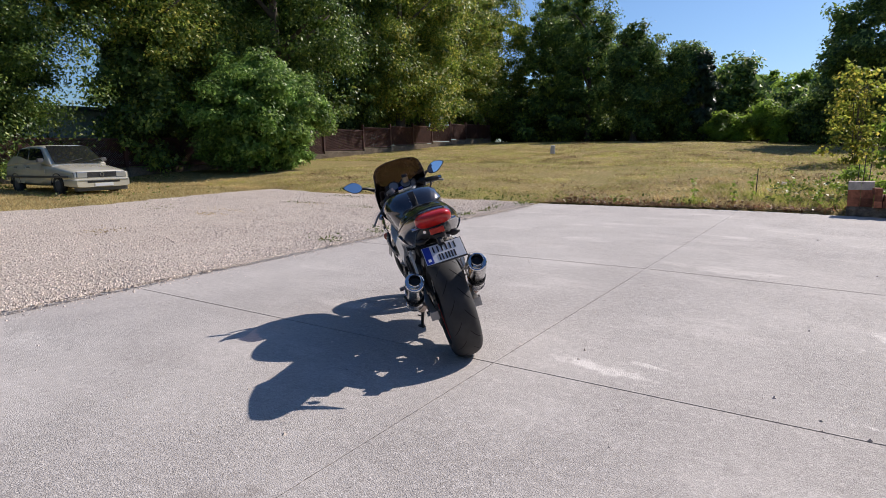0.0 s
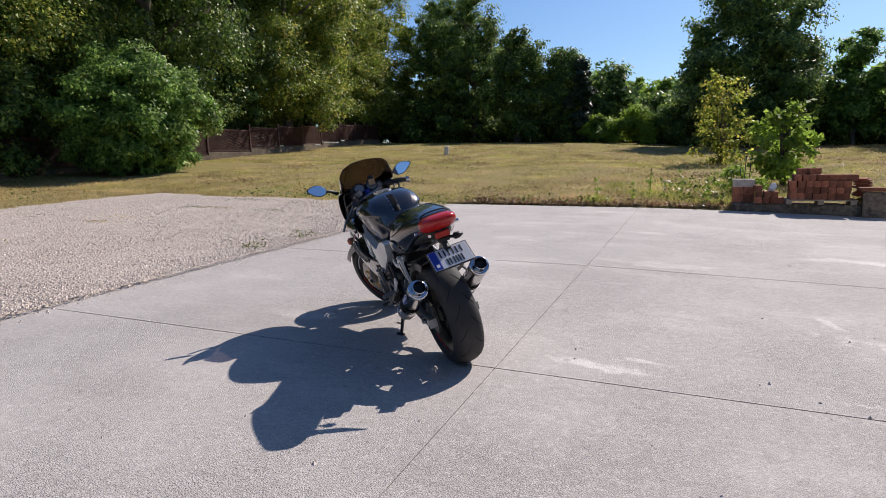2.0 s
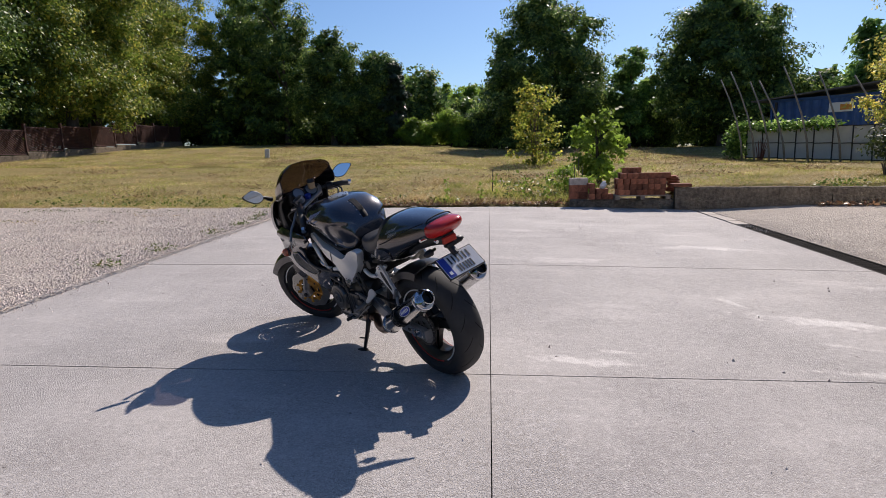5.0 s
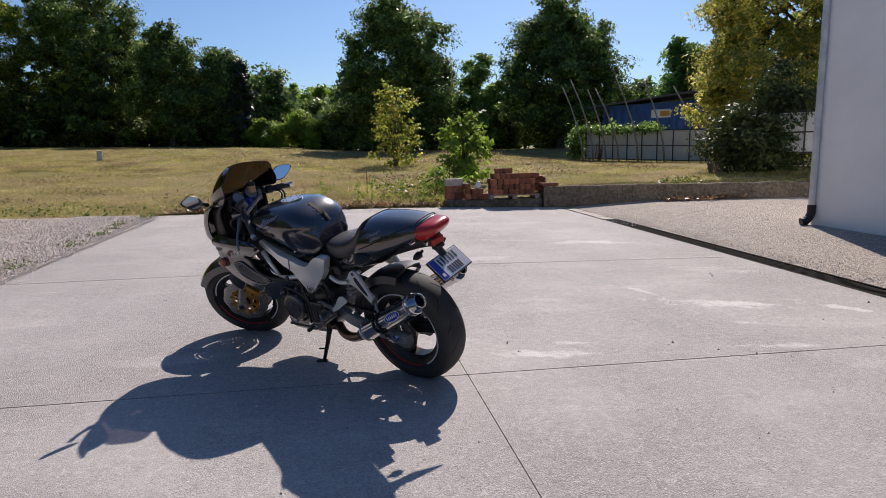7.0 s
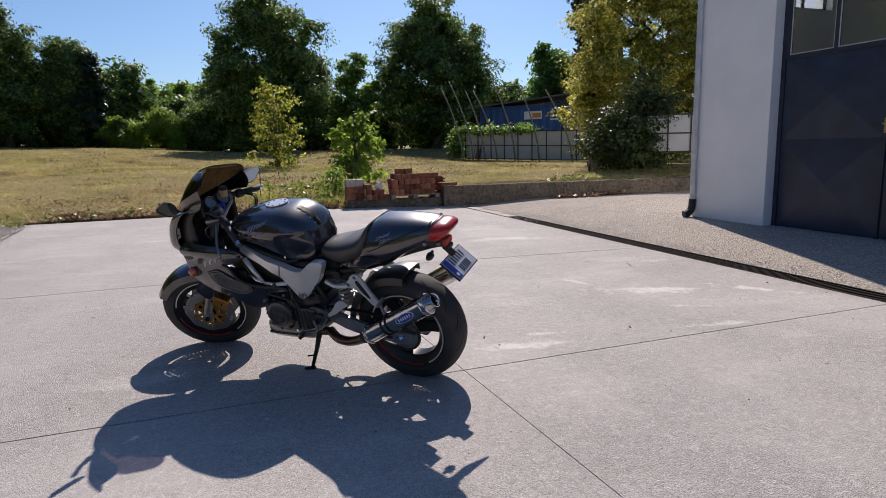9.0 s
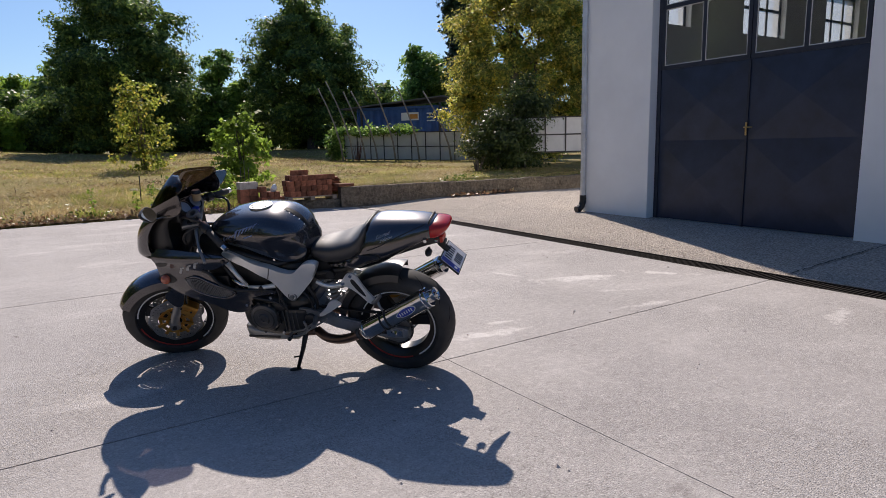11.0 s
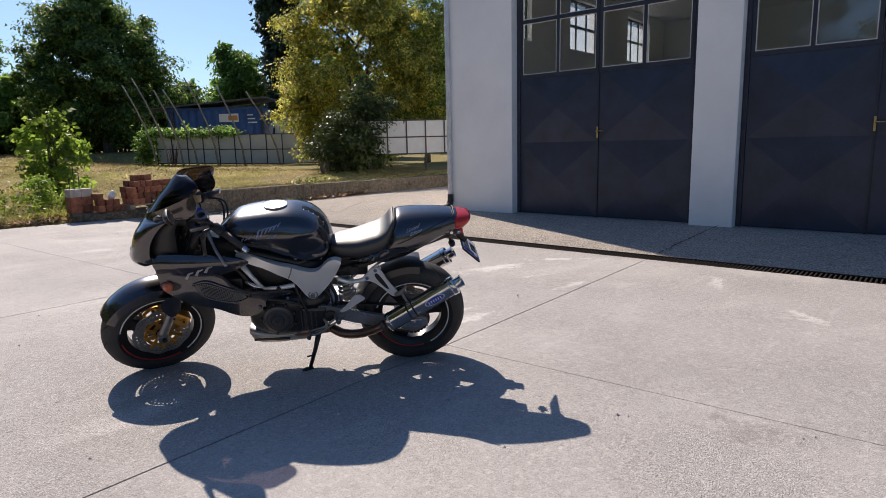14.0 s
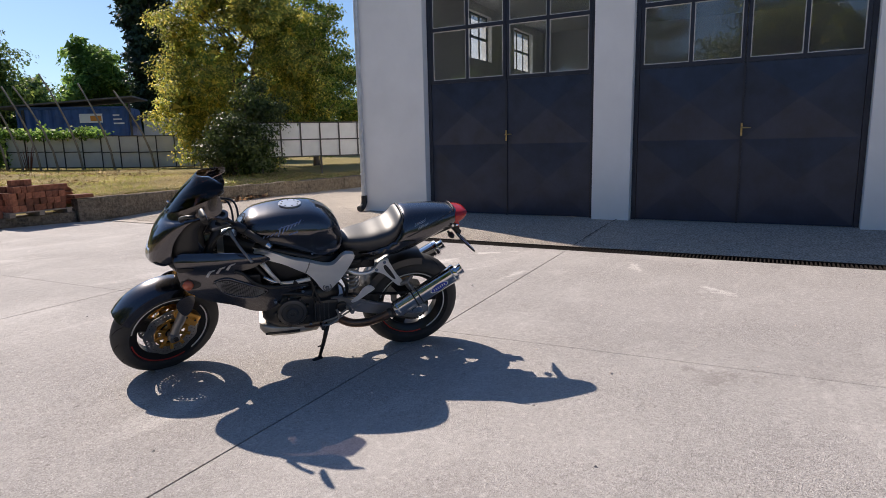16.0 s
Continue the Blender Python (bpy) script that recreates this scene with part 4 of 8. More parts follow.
# low roof far behind the fence
hut = tagged(empty("far_shed"), "grey flat-roofed shed behind the fence trees", "shed")
part("wall", boxed(-46, -40, 16, 25, 0, 4.2), M_INWALL, hut)
part("roof", boxed(-46.3, -39.7, 15.7, 25.3, 4.2, 4.45), M_ROOFDARK, hut)

# boundary stone on the lawn
bm = boxed(-0.12, 0.12, -0.09, 0.09, -0.1, 0.48, 0.03)
stone = part("marker_stone", bm, M_WHITESTONE)
stone.matrix_world = pose(-14.2, 30.6, lawn_z(-14.2, 30.6), 3, 2, 20)
tagged(stone, "small pale concrete marker stone standing in the lawn", "marker stone")

# ---------------------------------------------------------------- neighbouring yard: sheet fence, poles, container
screen = tagged(empty("sheet_fence"), "fence of white sheets in a dark bar grid", "fence")
PA, PB = Vector((9.55, 30.5)), Vector((16.0, 21.7))
N = 14
dirv = (PB - PA)
ang = math.atan2(dirv.y, dirv.x)
step = dirv.length / N
for k in range(N):
    p = PA + dirv * (k / N)
    zb = lawn_z(p.x, p.y) + 0.06
    m = Matrix.Translation((p.x, p.y, zb)) @ Matrix.Rotation(ang, 4, "Z")
    hgt = 1.42 if k not in (0, 1) else 1.55
    part("white_panel", boxed(0.02, step - 0.02, 0.0, 0.03, 0.0, hgt, 0, m), M_SHEET, screen)
    bm = bmesh.new()
    box(bm, -0.02, 0.02, -0.04, 0.0, -0.1, hgt + 0.03, m)
    box(bm, 0.02, step - 0.02, -0.03, 0.0, 0.68, 0.72, m)
    box(bm, 0.02, step - 0.02, -0.03, 0.0, hgt - 0.02, hgt + 0.02, m)
    box(bm, 0.02, step - 0.02, -0.03, 0.0, 0.0, 0.04, m)
    part("bar_frame", bm, M_STEELDARK, screen)
hang = tagged(empty("raised_screen"), "white sheet screen in a dark bar grid raised on legs", "screen")
m = Matrix.Translation((8.85, 14.9, 0.97)) @ Matrix.Rotation(radians(-38), 4, "Z")
for k in range(6):
    part("white_panel", boxed(k * 0.62 + 0.02, k * 0.62 + 0.60, 0, 0.03, 0, 1.06, 0, m), M_SHEET, hang)
bm = bmesh.new()
for k in range(7):
    box(bm, k * 0.62 - 0.02, k * 0.62 + 0.02, -0.03, 0.0, 0.0, 1.08, m)
for z in (0, 0.53, 1.06):
    box(bm, 0, 3.72, -0.028, -0.002, z - 0.02, z + 0.02, m)
part("bar_frame", bm, M_STEELDARK, hang)
for k in (0, 3, 6):
    part("leg", boxed(k * 0.62 - 0.03, k * 0.62 + 0.03, 0.0, 0.05, -0.8, 0.0, 0, m), M_STEELDARK, hang)

for k, f in enumerate((0.0, 0.06, 0.13, 0.20, 0.30, 0.43, 0.60, 0.8)):
    x, y = 9.1 + 6.2 * f, 29.7 - 7.6 * f
    z = lawn_z(x, y)
    h = 3.85 + 0.35 * math.sin(k * 1.9)
    bend = 1.15 + 0.15 * math.sin(k * 2.3)
    d = Vector((-0.55, 0.55, 0))
    pts = [Vector((x, y, z - 0.1)) + Vector((0, 0, h * g)) + d * (bend * 1.35 * g ** 1.7) for g in (0, 0.25, 0.5, 0.75, 1.0)]
    ob = part("arched_pole", tubed(pts, [0.05, 0.045, 0.04, 0.035, 0.03], 8), M_POLE, None, smooth=True)
    tagged(ob, "tall bent grey pole leaning above the sheet fence", "pole", "bent poles by the fence")

# creeper over the fence's end
rng = np.random.default_rng(5)
cp = []
for k in range(9):
    f = k / 8
    c = np.array([9.4 + 2.3 * f, 30.6 - 3.1 * f, lawn_z(9.5, 30) + 1.52 + 0.08 * math.sin(k * 2)])
    cp.append(c + rng.normal(size=(170, 3)) * np.array([0.25, 0.25, 0.10]))
cp.append(np.array([9.15, 30.75, lawn_z(9, 30) + 0.75]) + rng.normal(size=(1100, 3)) * np.array([0.22, 0.25, 0.42]))
tagged(quads_object("creeper", leaf_quads(rng, np.concatenate(cp), 0.17), M_LEAF_BUSH), "leafy green creeper hanging over the fence end", "creeper", kind="stuff")

cont = tagged(empty("shipping_container"), "dark blue corrugated shipping container", "container")
CA = Vector((11.74, 33.53))
CB = Vector((14.95, 29.70))
cd = (CB - CA)
cl = cd.length
cz = 0.86
m = Matrix.Translation((CA.x, CA.y, cz)) @ Matrix.Rotation(math.atan2(cd.y, cd.x), 4, "Z")
bm = bmesh.new()
n = 44
vs = []
for i in range(n + 1):
    dep = 0.0 if (i // 2) % 2 else 0.04
    u = 0.1 + (cl - 0.2) * i / n
    vs.append((bm.verts.new(m @ Vector((u, dep, 0.15))), bm.verts.new(m @ Vector((u, dep, 2.45)))))
for a, b in zip(vs, vs[1:]):
    bm.faces.new((a[0], b[0], b[1], a[1]))
box(bm, 0.0, cl, 0.08, 2.4, 0.0, 2.55, m)
part("body", bm, M_BLUE, cont)
bm = bmesh.new()
for u in (0.05, cl - 0.05):
    box(bm, u - 0.05, u + 0.05, -0.02, 0.08, 0, 2.59, m)
box(bm, 0, cl, -0.02, 0.08, 2.46, 2.59, m)
box(bm, 0, cl, -0.02, 0.08, 0.0, 0.14, m)
part("corner_frame", bm, M_BLUE, cont)
for u in (cl + 0.03, ):
    for s in (0, 1):
        part("container_door", boxed(cl + 0.002, cl + 0.05, 0.1 + s * 1.15, 1.2 + s * 1.15, 0.1, 2.45, 0.01, m), M_BLUE, cont)
sgn = part("sign", boxed(cl - 2.2, cl - 1.15, -0.03, -0.012, 1.80, 2.24, 0, m), M_SIGN, cont, "white sign with an orange mark")
part("mark", boxed(cl - 1.7, cl - 1.2, -0.036, -0.031, 1.88, 2.14, 0, m), M_ORANGE, sgn)
for k in range(3):
    part("lettering_bar", boxed(cl - 0.66, cl - 0.16 - 0.1 * k, -0.03, -0.02, 1.72 + k * 0.2, 1.79 + k * 0.2, 0, m), M_SIGN, cont)
roof = tagged(empty("lean_to_roof"), "dark sloping shed roof above the container", "roof")
bm = bmesh.new()
a = [m @ Vector(p) for p in ((-0.9, -0.3, 2.52), (cl + 0.4, -0.3, 3.02), (cl + 0.4, 2.8, 3.02), (-0.9, 2.8, 2.52))]
lo = [bm.verts.new(p) for p in a]
hi = [bm.verts.new(p + Vector((0, 0, 0.07))) for p in a]
bm.faces.new(lo)
bm.faces.new(hi)
for i in range(4):
    bm.faces.new((lo[i], lo[(i + 1) % 4], hi[(i + 1) % 4], hi[i]))
part("roof_sheet", bm, M_ROOFDARK, roof)
for u in (0.4, cl + 0.2):
    part("post", boxed(u - 0.05, u + 0.05, -0.3, -0.2, -0.3, 2.4 + 0.06 * u, 0, m), M_STEELDARK, roof)
annex = tagged(empty("white_annex"), "small white building behind the sheet fence", "building")
m2 = Matrix.Translation((16.2, 30.2, 0.9)) @ Matrix.Rotation(math.atan2(cd.y, cd.x), 4, "Z")
part("wall", boxed(0, 7, 0, 4, 0, 2.0, 0, m2), M_SHEET, annex)
part("roof", boxed(-0.2, 7.2, -0.3, 4.2, 2.0, 2.16, 0, m2), M_ROOFDARK, annex)
part("window", boxed(1.6, 2.6, -0.02, 0.03, 0.8, 1.6, 0, m2), M_STEELDARK, annex)


# ---------------------------------------------------------------- motorcycle
M_PAINT = mat("graphite_paint", (0.074, 0.070, 0.076), 0.27, metal=0.92, var=0.05, scale=3, coat=1.0)
M_PAINT.node_tree.nodes["Principled BSDF"].inputs["Coat IOR"].default_value = 1.55
M_SEAT = mat("black_vinyl", (0.026, 0.026, 0.028), 0.48, spec=0.9, var=0.1, scale=20, bump=0.15, bump_scale=300, bump_dist=0.001)
M_RUBBER = mat("tyre_rubber", (0.034, 0.034, 0.035), 0.75, var=0.2, scale=12, bump=0.15, bump_scale=80, bump_dist=0.002)
M_GROOVE = mat("tyre_groove", (0.008, 0.008, 0.008), 0.95)
M_RIM = mat("black_rim", (0.018, 0.018, 0.019), 0.3, metal=0.3, var=0.1, scale=10)
M_WHITE = mat("white_mark", (0.75, 0.75, 0.75), 0.45)
M_REDMARK = mat("red_mark", (0.40, 0.035, 0.03), 0.45)
M_FRAME = mat("silver_frame", (0.80, 0.79, 0.76), 0.34, metal=0.45, var=0.06, scale=6, bump=0.05, bump_scale=200, bump_dist=0.001)
M_ALU = mat("cast_aluminium", (0.26, 0.26, 0.26), 0.45, metal=0.8, var=0.15, scale=12, bump=0.1, bump_scale=120, bump_dist=0.002)
M_SWING = mat("swingarm_alloy", (0.36, 0.37, 0.39), 0.42, metal=0.75, var=0.12, scale=12, bump=0.1, bump_scale=120, bump_dist=0.002)
M_HUGGER = mat("satin_black_guard", (0.022, 0.022, 0.024), 0.38, spec=0.7, var=0.15, scale=15)
M_SUMP = mat("sump_alloy", (0.46, 0.44, 0.41), 0.4, metal=0.8, var=0.2, scale=9)
M_CHROME = mat("polished_steel", (0.62, 0.62, 0.63), 0.10, metal=1.0, var=0.04, scale=8)
M_ENGINE = mat("engine_grey", (0.050, 0.050, 0.050), 0.34, metal=0.6, var=0.2, scale=10, bump=0.15, bump_scale=90, bump_dist=0.002)
M_COVER = mat("cover_grey", (0.095, 0.095, 0.095), 0.30, metal=0.6, var=0.2, scale=10, bump=0.15, bump_scale=90, bump_dist=0.002)
M_BLACK = mat("satin_black", (0.014, 0.014, 0.015), 0.45, var=0.15, scale=20)
M_GOLD = mat("gold_anodised", (0.62, 0.34, 0.085), 0.35, metal=0.9, var=0.12, scale=20)
M_DISC = mat("brake_disc_steel", (0.44, 0.43, 0.41), 0.35, metal=1.0, var=0.1, scale=30)
M_BROWNPIPE = mat("heat_tinted_steel", (0.20, 0.13, 0.10), 0.35, metal=0.9, var=0.3, scale=8)
M_RED = mat("red_lens", (0.46, 0.016, 0.014), 0.2, coat=0.25, var=0.15, scale=30)
M_REFLECT = mat("reflector_red", (0.55, 0.05, 0.03), 0.3)
M_AMBER = mat("amber_lens", (0.50, 0.12, 0.06), 0.2, coat=0.6)
M_LENS = mat("headlight_lens", (0.55, 0.57, 0.58), 0.12, metal=0.5, coat=1.0)
M_SCREEN = glass_mat("smoked_screen", (0.31, 0.265, 0.26), 0.02, 1.0, 0.03)
M_MIRROR = mat("mirror_glass", (0.85, 0.87, 0.9), 0.02, metal=1.0)
M_BLUEMARK = mat("blue_mark", (0.02, 0.05, 0.35), 0.35)
M_PLATE = mat("plate_white", (0.72, 0.73, 0.74), 0.35)
M_INK = mat("black_ink", (0.01, 0.01, 0.012), 0.5)
M_SILVERMARK = mat("silver_mark", (0.45, 0.45, 0.46), 0.35, metal=0.3)
M_BLUEGREY = mat("blue_grey_mark", (0.22, 0.27, 0.42), 0.35, metal=0.3)
M_RESERVOIR = mat("amber_reservoir", (0.55, 0.38, 0.20), 0.35)
M_SPRING = mat("white_spring", (0.40, 0.40, 0.40), 0.35, metal=0.5)
M_GRILLE = mat("grey_wire_mesh", (0.20, 0.195, 0.19), 0.5, metal=0.3)
M_DIAL = mat("dial_face", (0.25, 0.26, 0.28), 0.4)
M_CAP = mat("brushed_cap", (0.72, 0.72, 0.71), 0.3, metal=0.85, var=0.06, scale=40)

bike = tagged(empty("motorcycle", Matrix.Translation((-2.0046, 3.1273, -0.005)) @ Matrix.Rotation(radians(134.6), 4, "Z") @ Matrix.Rotation(radians(-15.5), 4, "X") @ Matrix.Rotation(radians(0.35), 4, "Y") @ Matrix.Scale(1.04, 4)),
              "graphite half-faired sport motorcycle leaning on its side stand", "motorcycle")
AX = Vector((-0.42, 0, 0.9075))
STEER = Matrix.Translation((1.541, 0, 0)) @ Matrix.Rotation(radians(28), 4, AX) @ Matrix.Translation((-1.541, 0, 0))


def lathe(profile, centre=(0, 0, 0), seg=48, bm=None, closed=True, m=None, a0=0.0, a1=2 * math.pi):
    """Turn a profile of (radius, offset) about the line through centre along y."""
    bm = bm or bmesh.new()
    full = abs(a1 - a0 - 2 * math.pi) < 1e-6
    n = seg if full else seg + 1
    rings = []
    for k in range(n):
        a = a0 + (a1 - a0) * k / seg
        ring = []
        for r, o in profile:
            p = Vector((centre[0] + r * math.cos(a), centre[1] + o, centre[2] + r * math.sin(a)))
            ring.append(bm.verts.new(m @ p if m else p))
        rings.append(ring)
    cnt = len(profile)
    for k in range(seg):
        a, b = rings[k], rings[(k + 1) % n]
        for i in range(cnt if closed else cnt - 1):
            j = (i + 1) % cnt
            bm.faces.new((a[i], a[j], b[j], b[i]))
    if not full and closed:
        bm.faces.new(rings[0])
        bm.faces.new(rings[-1][::-1])
    return bm


def loft(sections, n=28, power=2.6, bm=None, shape=None):
    """A body through upright sections (x, top, bottom, half width[, power])."""
    bm = bm or bmesh.new()
    rings = []
    for s in sections:
        x, zt, zb, w = s[:4]
        pw = s[4] if len(s) > 4 else power
        ring = []
        for k in range(n):
            a = 2 * math.pi * k / n
            c, d = math.cos(a), math.sin(a)
            y = w * math.copysign(abs(c) ** (2 / pw), c)
            z = (zt + zb) / 2 + (zt - zb) / 2 * math.copysign(abs(d) ** (2 / pw), d)
            p = Vector((x, y, z))
            ring.append(bm.verts.new(shape(p) if shape else p))
        rings.append(ring)
    for a, b in zip(rings, rings[1:]):
        for k in range(n):
            bm.faces.new((a[k], a[(k + 1) % n], b[(k + 1) % n], b[k]))
    bm.faces.new(rings[0])
    bm.faces.new(rings[-1][::-1])
    return bm


def spline(table, n):
    """Smooth rows of numbers through a coarse table (Catmull-Rom)."""
    t = [np.array(r, float) for r in table]
    out = []
    for k in range(n + 1):
        u = k / n * (len(t) - 1)
        i = min(int(u), len(t) - 2)
        f = u - i
        p0, p1, p2, p3 = t[max(i - 1, 0)], t[i], t[i + 1], t[min(i + 2, len(t) - 1)]
        out.append(tuple(0.5 * (2 * p1 + (p2 - p0) * f + (2 * p0 - 5 * p1 + 4 * p2 - p3) * f * f + (3 * p1 - p0 - 3 * p2 + p3) * f ** 3)))
    return out


def panel(outline, depth, thick=0.006, cut=0.03, sign=1, round_corners=2):
    """A curved shell from an outline in (x, z); depth(x, z) gives its distance from the middle."""
    pts = [Vector((a, 0, b)) for a, b in outline]
    for _ in range(round_corners):
        pts = [q for a, b in zip(pts, pts[1:] + pts[:1]) for q in (a * 0.75 + b * 0.25, a * 0.25 + b * 0.75)]
    bm = bmesh.new()
    bm.faces.new([bm.verts.new(p) for p in pts])
    for axis, k in ((Vector((1, 0, 0)), 0), (Vector((0, 0, 1)), 2)):
        lo, hi = min(p[k] for p in pts), max(p[k] for p in pts)
        v = lo + cut
        while v < hi:
            bmesh.ops.bisect_plane(bm, geom=bm.verts[:] + bm.edges[:] + bm.faces[:], plane_co=axis * v, plane_no=axis)
            v += cut
    for v in bm.verts:
        v.co.y = depth(v.co.x, v.co.z)
    geo = bmesh.ops.extrude_face_region(bm, geom=bm.faces[:])["geom"]
    bmesh.ops.translate(bm, verts=[g for g in geo if isinstance(g, bmesh.types.BMVert)], vec=(0, -thick, 0))
    if sign < 0:
        bmesh.ops.scale(bm, vec=(1, -1, 1), verts=bm.verts[:])
    return bm


def moved(bm, m):
    bmesh.ops.transform(bm, matrix=m, verts=bm.verts[:])
    return bm


def between(a, b):
    """A frame at a with its y axis towards b."""
    a, b = Vector(a), Vector(b)
    return Matrix.Translation(a) @ (b - a).to_track_quat("Y", "Z").to_matrix().to_4x4()


def tyre_profile(R, half, bead, depth=0.075):
    out = []
    for k in range(13):
        a = -math.pi / 2 + math.pi * k / 12
        out.append((R - depth + depth * abs(math.cos(a)) ** 0.68, half * math.copysign(abs(math.sin(a)) ** 0.9, math.sin(a))))
    return [(bead, -half * 0.82)] + out + [(bead, half * 0.82)]


def wheel(name, centre, R, half, rim_r, m, discs, label):
    cx, cy, cz = centre
    w = part(name, lathe(tyre_profile(R, half, rim_r), centre, 112, m=m), M_RUBBER, bike, label, True, 50)
    # tread grooves laid into the tyre
    gr = bmesh.new()
    for k in range(15):
        for s in (-1, 1):
            a0 = 2 * math.pi * (k + (0.5 if s > 0 else 0)) / 15
            pts = []
            for f in np.linspace(0, 1, 7):
                o = s * half * (0.12 + 0.72 * f)
                th = math.asin(min(1, abs(o / half) ** (1 / 0.9)))
                r = R - 0.075 + 0.075 * math.cos(th) ** 0.68 - 0.0022
                a = a0 + 0.34 * f ** 0.8
                pts.append(m @ Vector((cx + r * math.cos(a), cy + o, cz + r * math.sin(a))))
            tube(gr, pts, [0.001, 0.003, 0.0034, 0.0034, 0.0034, 0.003, 0.001], 5)
    part("tread_groove", gr, M_GROOVE, w)
    t = half * 0.78
    part("rim", lathe([(rim_r + 0.004, -t), (rim_r + 0.004, -t + 0.008), (rim_r - 0.022, -t + 0.02), (rim_r - 0.03, -0.02), (rim_r - 0.03, 0.02), (rim_r - 0.022, t - 0.02), (rim_r + 0.004, t - 0.008), (rim_r + 0.004, t),
                       (rim_r - 0.012, t - 0.004), (rim_r - 0.045, 0.03), (rim_r - 0.045, -0.03), (rim_r - 0.012, -t + 0.004)], centre, 64, m=m), M_RIM, w, "", True, 35)
    for s in (-1, 1):
        part("rim_stripe", lathe([(rim_r - 0.011, s * (t + 0.001)), (rim_r - 0.004, s * (t + 0.0015)), (rim_r - 0.004, s * (t - 0.002)), (rim_r - 0.011, s * (t - 0.003))], centre, 60, m=m, a0=0.3, a1=2.3), M_WHITE, w, "white rim stripe")
        part("rim_stripe", lathe([(rim_r - 0.011, s * (t + 0.001)), (rim_r - 0.004, s * (t + 0.0015)), (rim_r - 0.004, s * (t - 0.002)), (rim_r - 0.011, s * (t - 0.003))], centre, 60, m=m, a0=2.6, a1=4.2), M_WHITE, w, "white rim stripe")
        part("rim_stripe", lathe([(rim_r - 0.011, s * (t + 0.001)), (rim_r - 0.004, s * (t + 0.0015)), (rim_r - 0.004, s * (t - 0.002)), (rim_r - 0.011, s * (t - 0.003))], centre, 60, m=m, a0=4.4, a1=6.2), M_REDMARK, w, "red rim stripe")
    for k in range(3):
        a = 2 * math.pi * k / 3 + (0.5 if R < 0.305 else 0.95)
        bm = bmesh.new()
        r0, r1 = 0.03, rim_r - 0.026
        rings = []
        for f in (0, 0.35, 0.7, 1.0):
            r = r0 + (r1 - r0) * f
            hw, hd = 0.036 - 0.006 * math.sin(math.pi * f) + 0.012 * f * f, 0.028 - 0.010 * f
            rings.append([bm.verts.new((r, o, q)) for o, q in ((-hd, -hw), (hd, -hw), (hd, hw), (-hd, hw))])
        for p, q in zip(rings, rings[1:]):
            for i in range(4):
                bm.faces.new((p[i], p[(i + 1) % 4], q[(i + 1) % 4], q[i]))
        bm.faces.new(rings[0])
        bm.faces.new(rings[-1][::-1])
        bmesh.ops.bevel(bm, geom=[e for e in bm.edges if abs((e.verts[0].co - e.verts[1].co).normalized().x) > 0.6], offset=0.008, segments=2, affect="EDGES")
        part("spoke", moved(bm, m @ Matrix.Translation(centre) @ Matrix.Rotation(-a, 4, "Y")), M_RIM, w)
    part("hub", lathe([(0.0, -0.055), (0.04, -0.055), (0.045, -0.03), (0.045, 0.03), (0.04, 0.055), (0.0, 0.055)], centre, 24, m=m, closed=False), M_RIM, w, "", True, 35)
    for o, ro, ri, gold in discs:
        wavy_disc(w, centre, o, ro, ri, gold, m)
    return w


def wavy_disc(parent, centre, o, ro, ri, gold, m):
    """A petal brake disc: rings of steel with drilled gaps between."""
    n = 120
    bm = bmesh.new()
    th = 0.0025

    def ring(a, b, gaps):
        vs = []
        for k in range(n):
            t = 2 * math.pi * k / n
            wave = 0.004 * math.sin(9 * t)
            ra = (a + wave if a == ri else a)
            rb = (b + wave if b == ro else b)
            vs.append([bm.verts.new((r * math.cos(t), y, r * math.sin(t))) for r, y in ((ra, -th), (rb, -th), (rb, th), (ra, th))])
        for k in range(n):
            if gaps and k % gaps >= gaps - 1:
                continue
            p, q = vs[k], vs[(k + 1) % n]
            for i in range(4):
                j = (i + 1) % 4
                bm.faces.new((p[i], p[j], q[j], q[i]))

    d = ro - ri
    ring(ri, ri + d * 0.22, 0)
    ring(ri + d * 0.22, ri + d * 0.40, 4)
    ring(ri + d * 0.40, ri + d * 0.58, 0)
    ring(ri + d * 0.58, ri + d * 0.76, 3)
    ring(ri + d * 0.76, ro, 0)
    disc = part("brake_disc", moved(bm, m @ Matrix.Translation((centre[0], centre[1] + o, centre[2]))), M_DISC, parent, "drilled wave-edged steel brake disc")
    if gold:
        bm = bmesh.new()
        lathe([(0.036, -0.006), (0.056, -0.006), (0.056, 0.006), (0.036, 0.006)], (0, 0, 0), 40, bm)
        lathe([(ri - 0.020, -0.0045), (ri - 0.003, -0.0045), (ri - 0.003, 0.0045), (ri - 0.020, 0.0045)], (0, 0, 0), 40, bm)
        f = m @ Matrix.Translation((centre[0], centre[1] + o, centre[2]))
        part("disc_carrier", moved(bm, f), M_GOLD, parent, "gold disc carrier")
        for k in range(9):
            part("carrier_arm", boxed(0.046, ri + 0.006, -0.0042, 0.0042, -0.0085, 0.0085, 0, f @ Matrix.Rotation(2 * math.pi * k / 9, 4, "Y") @ Matrix.Rotation(0.25, 4, "Z")), M_GOLD, parent)


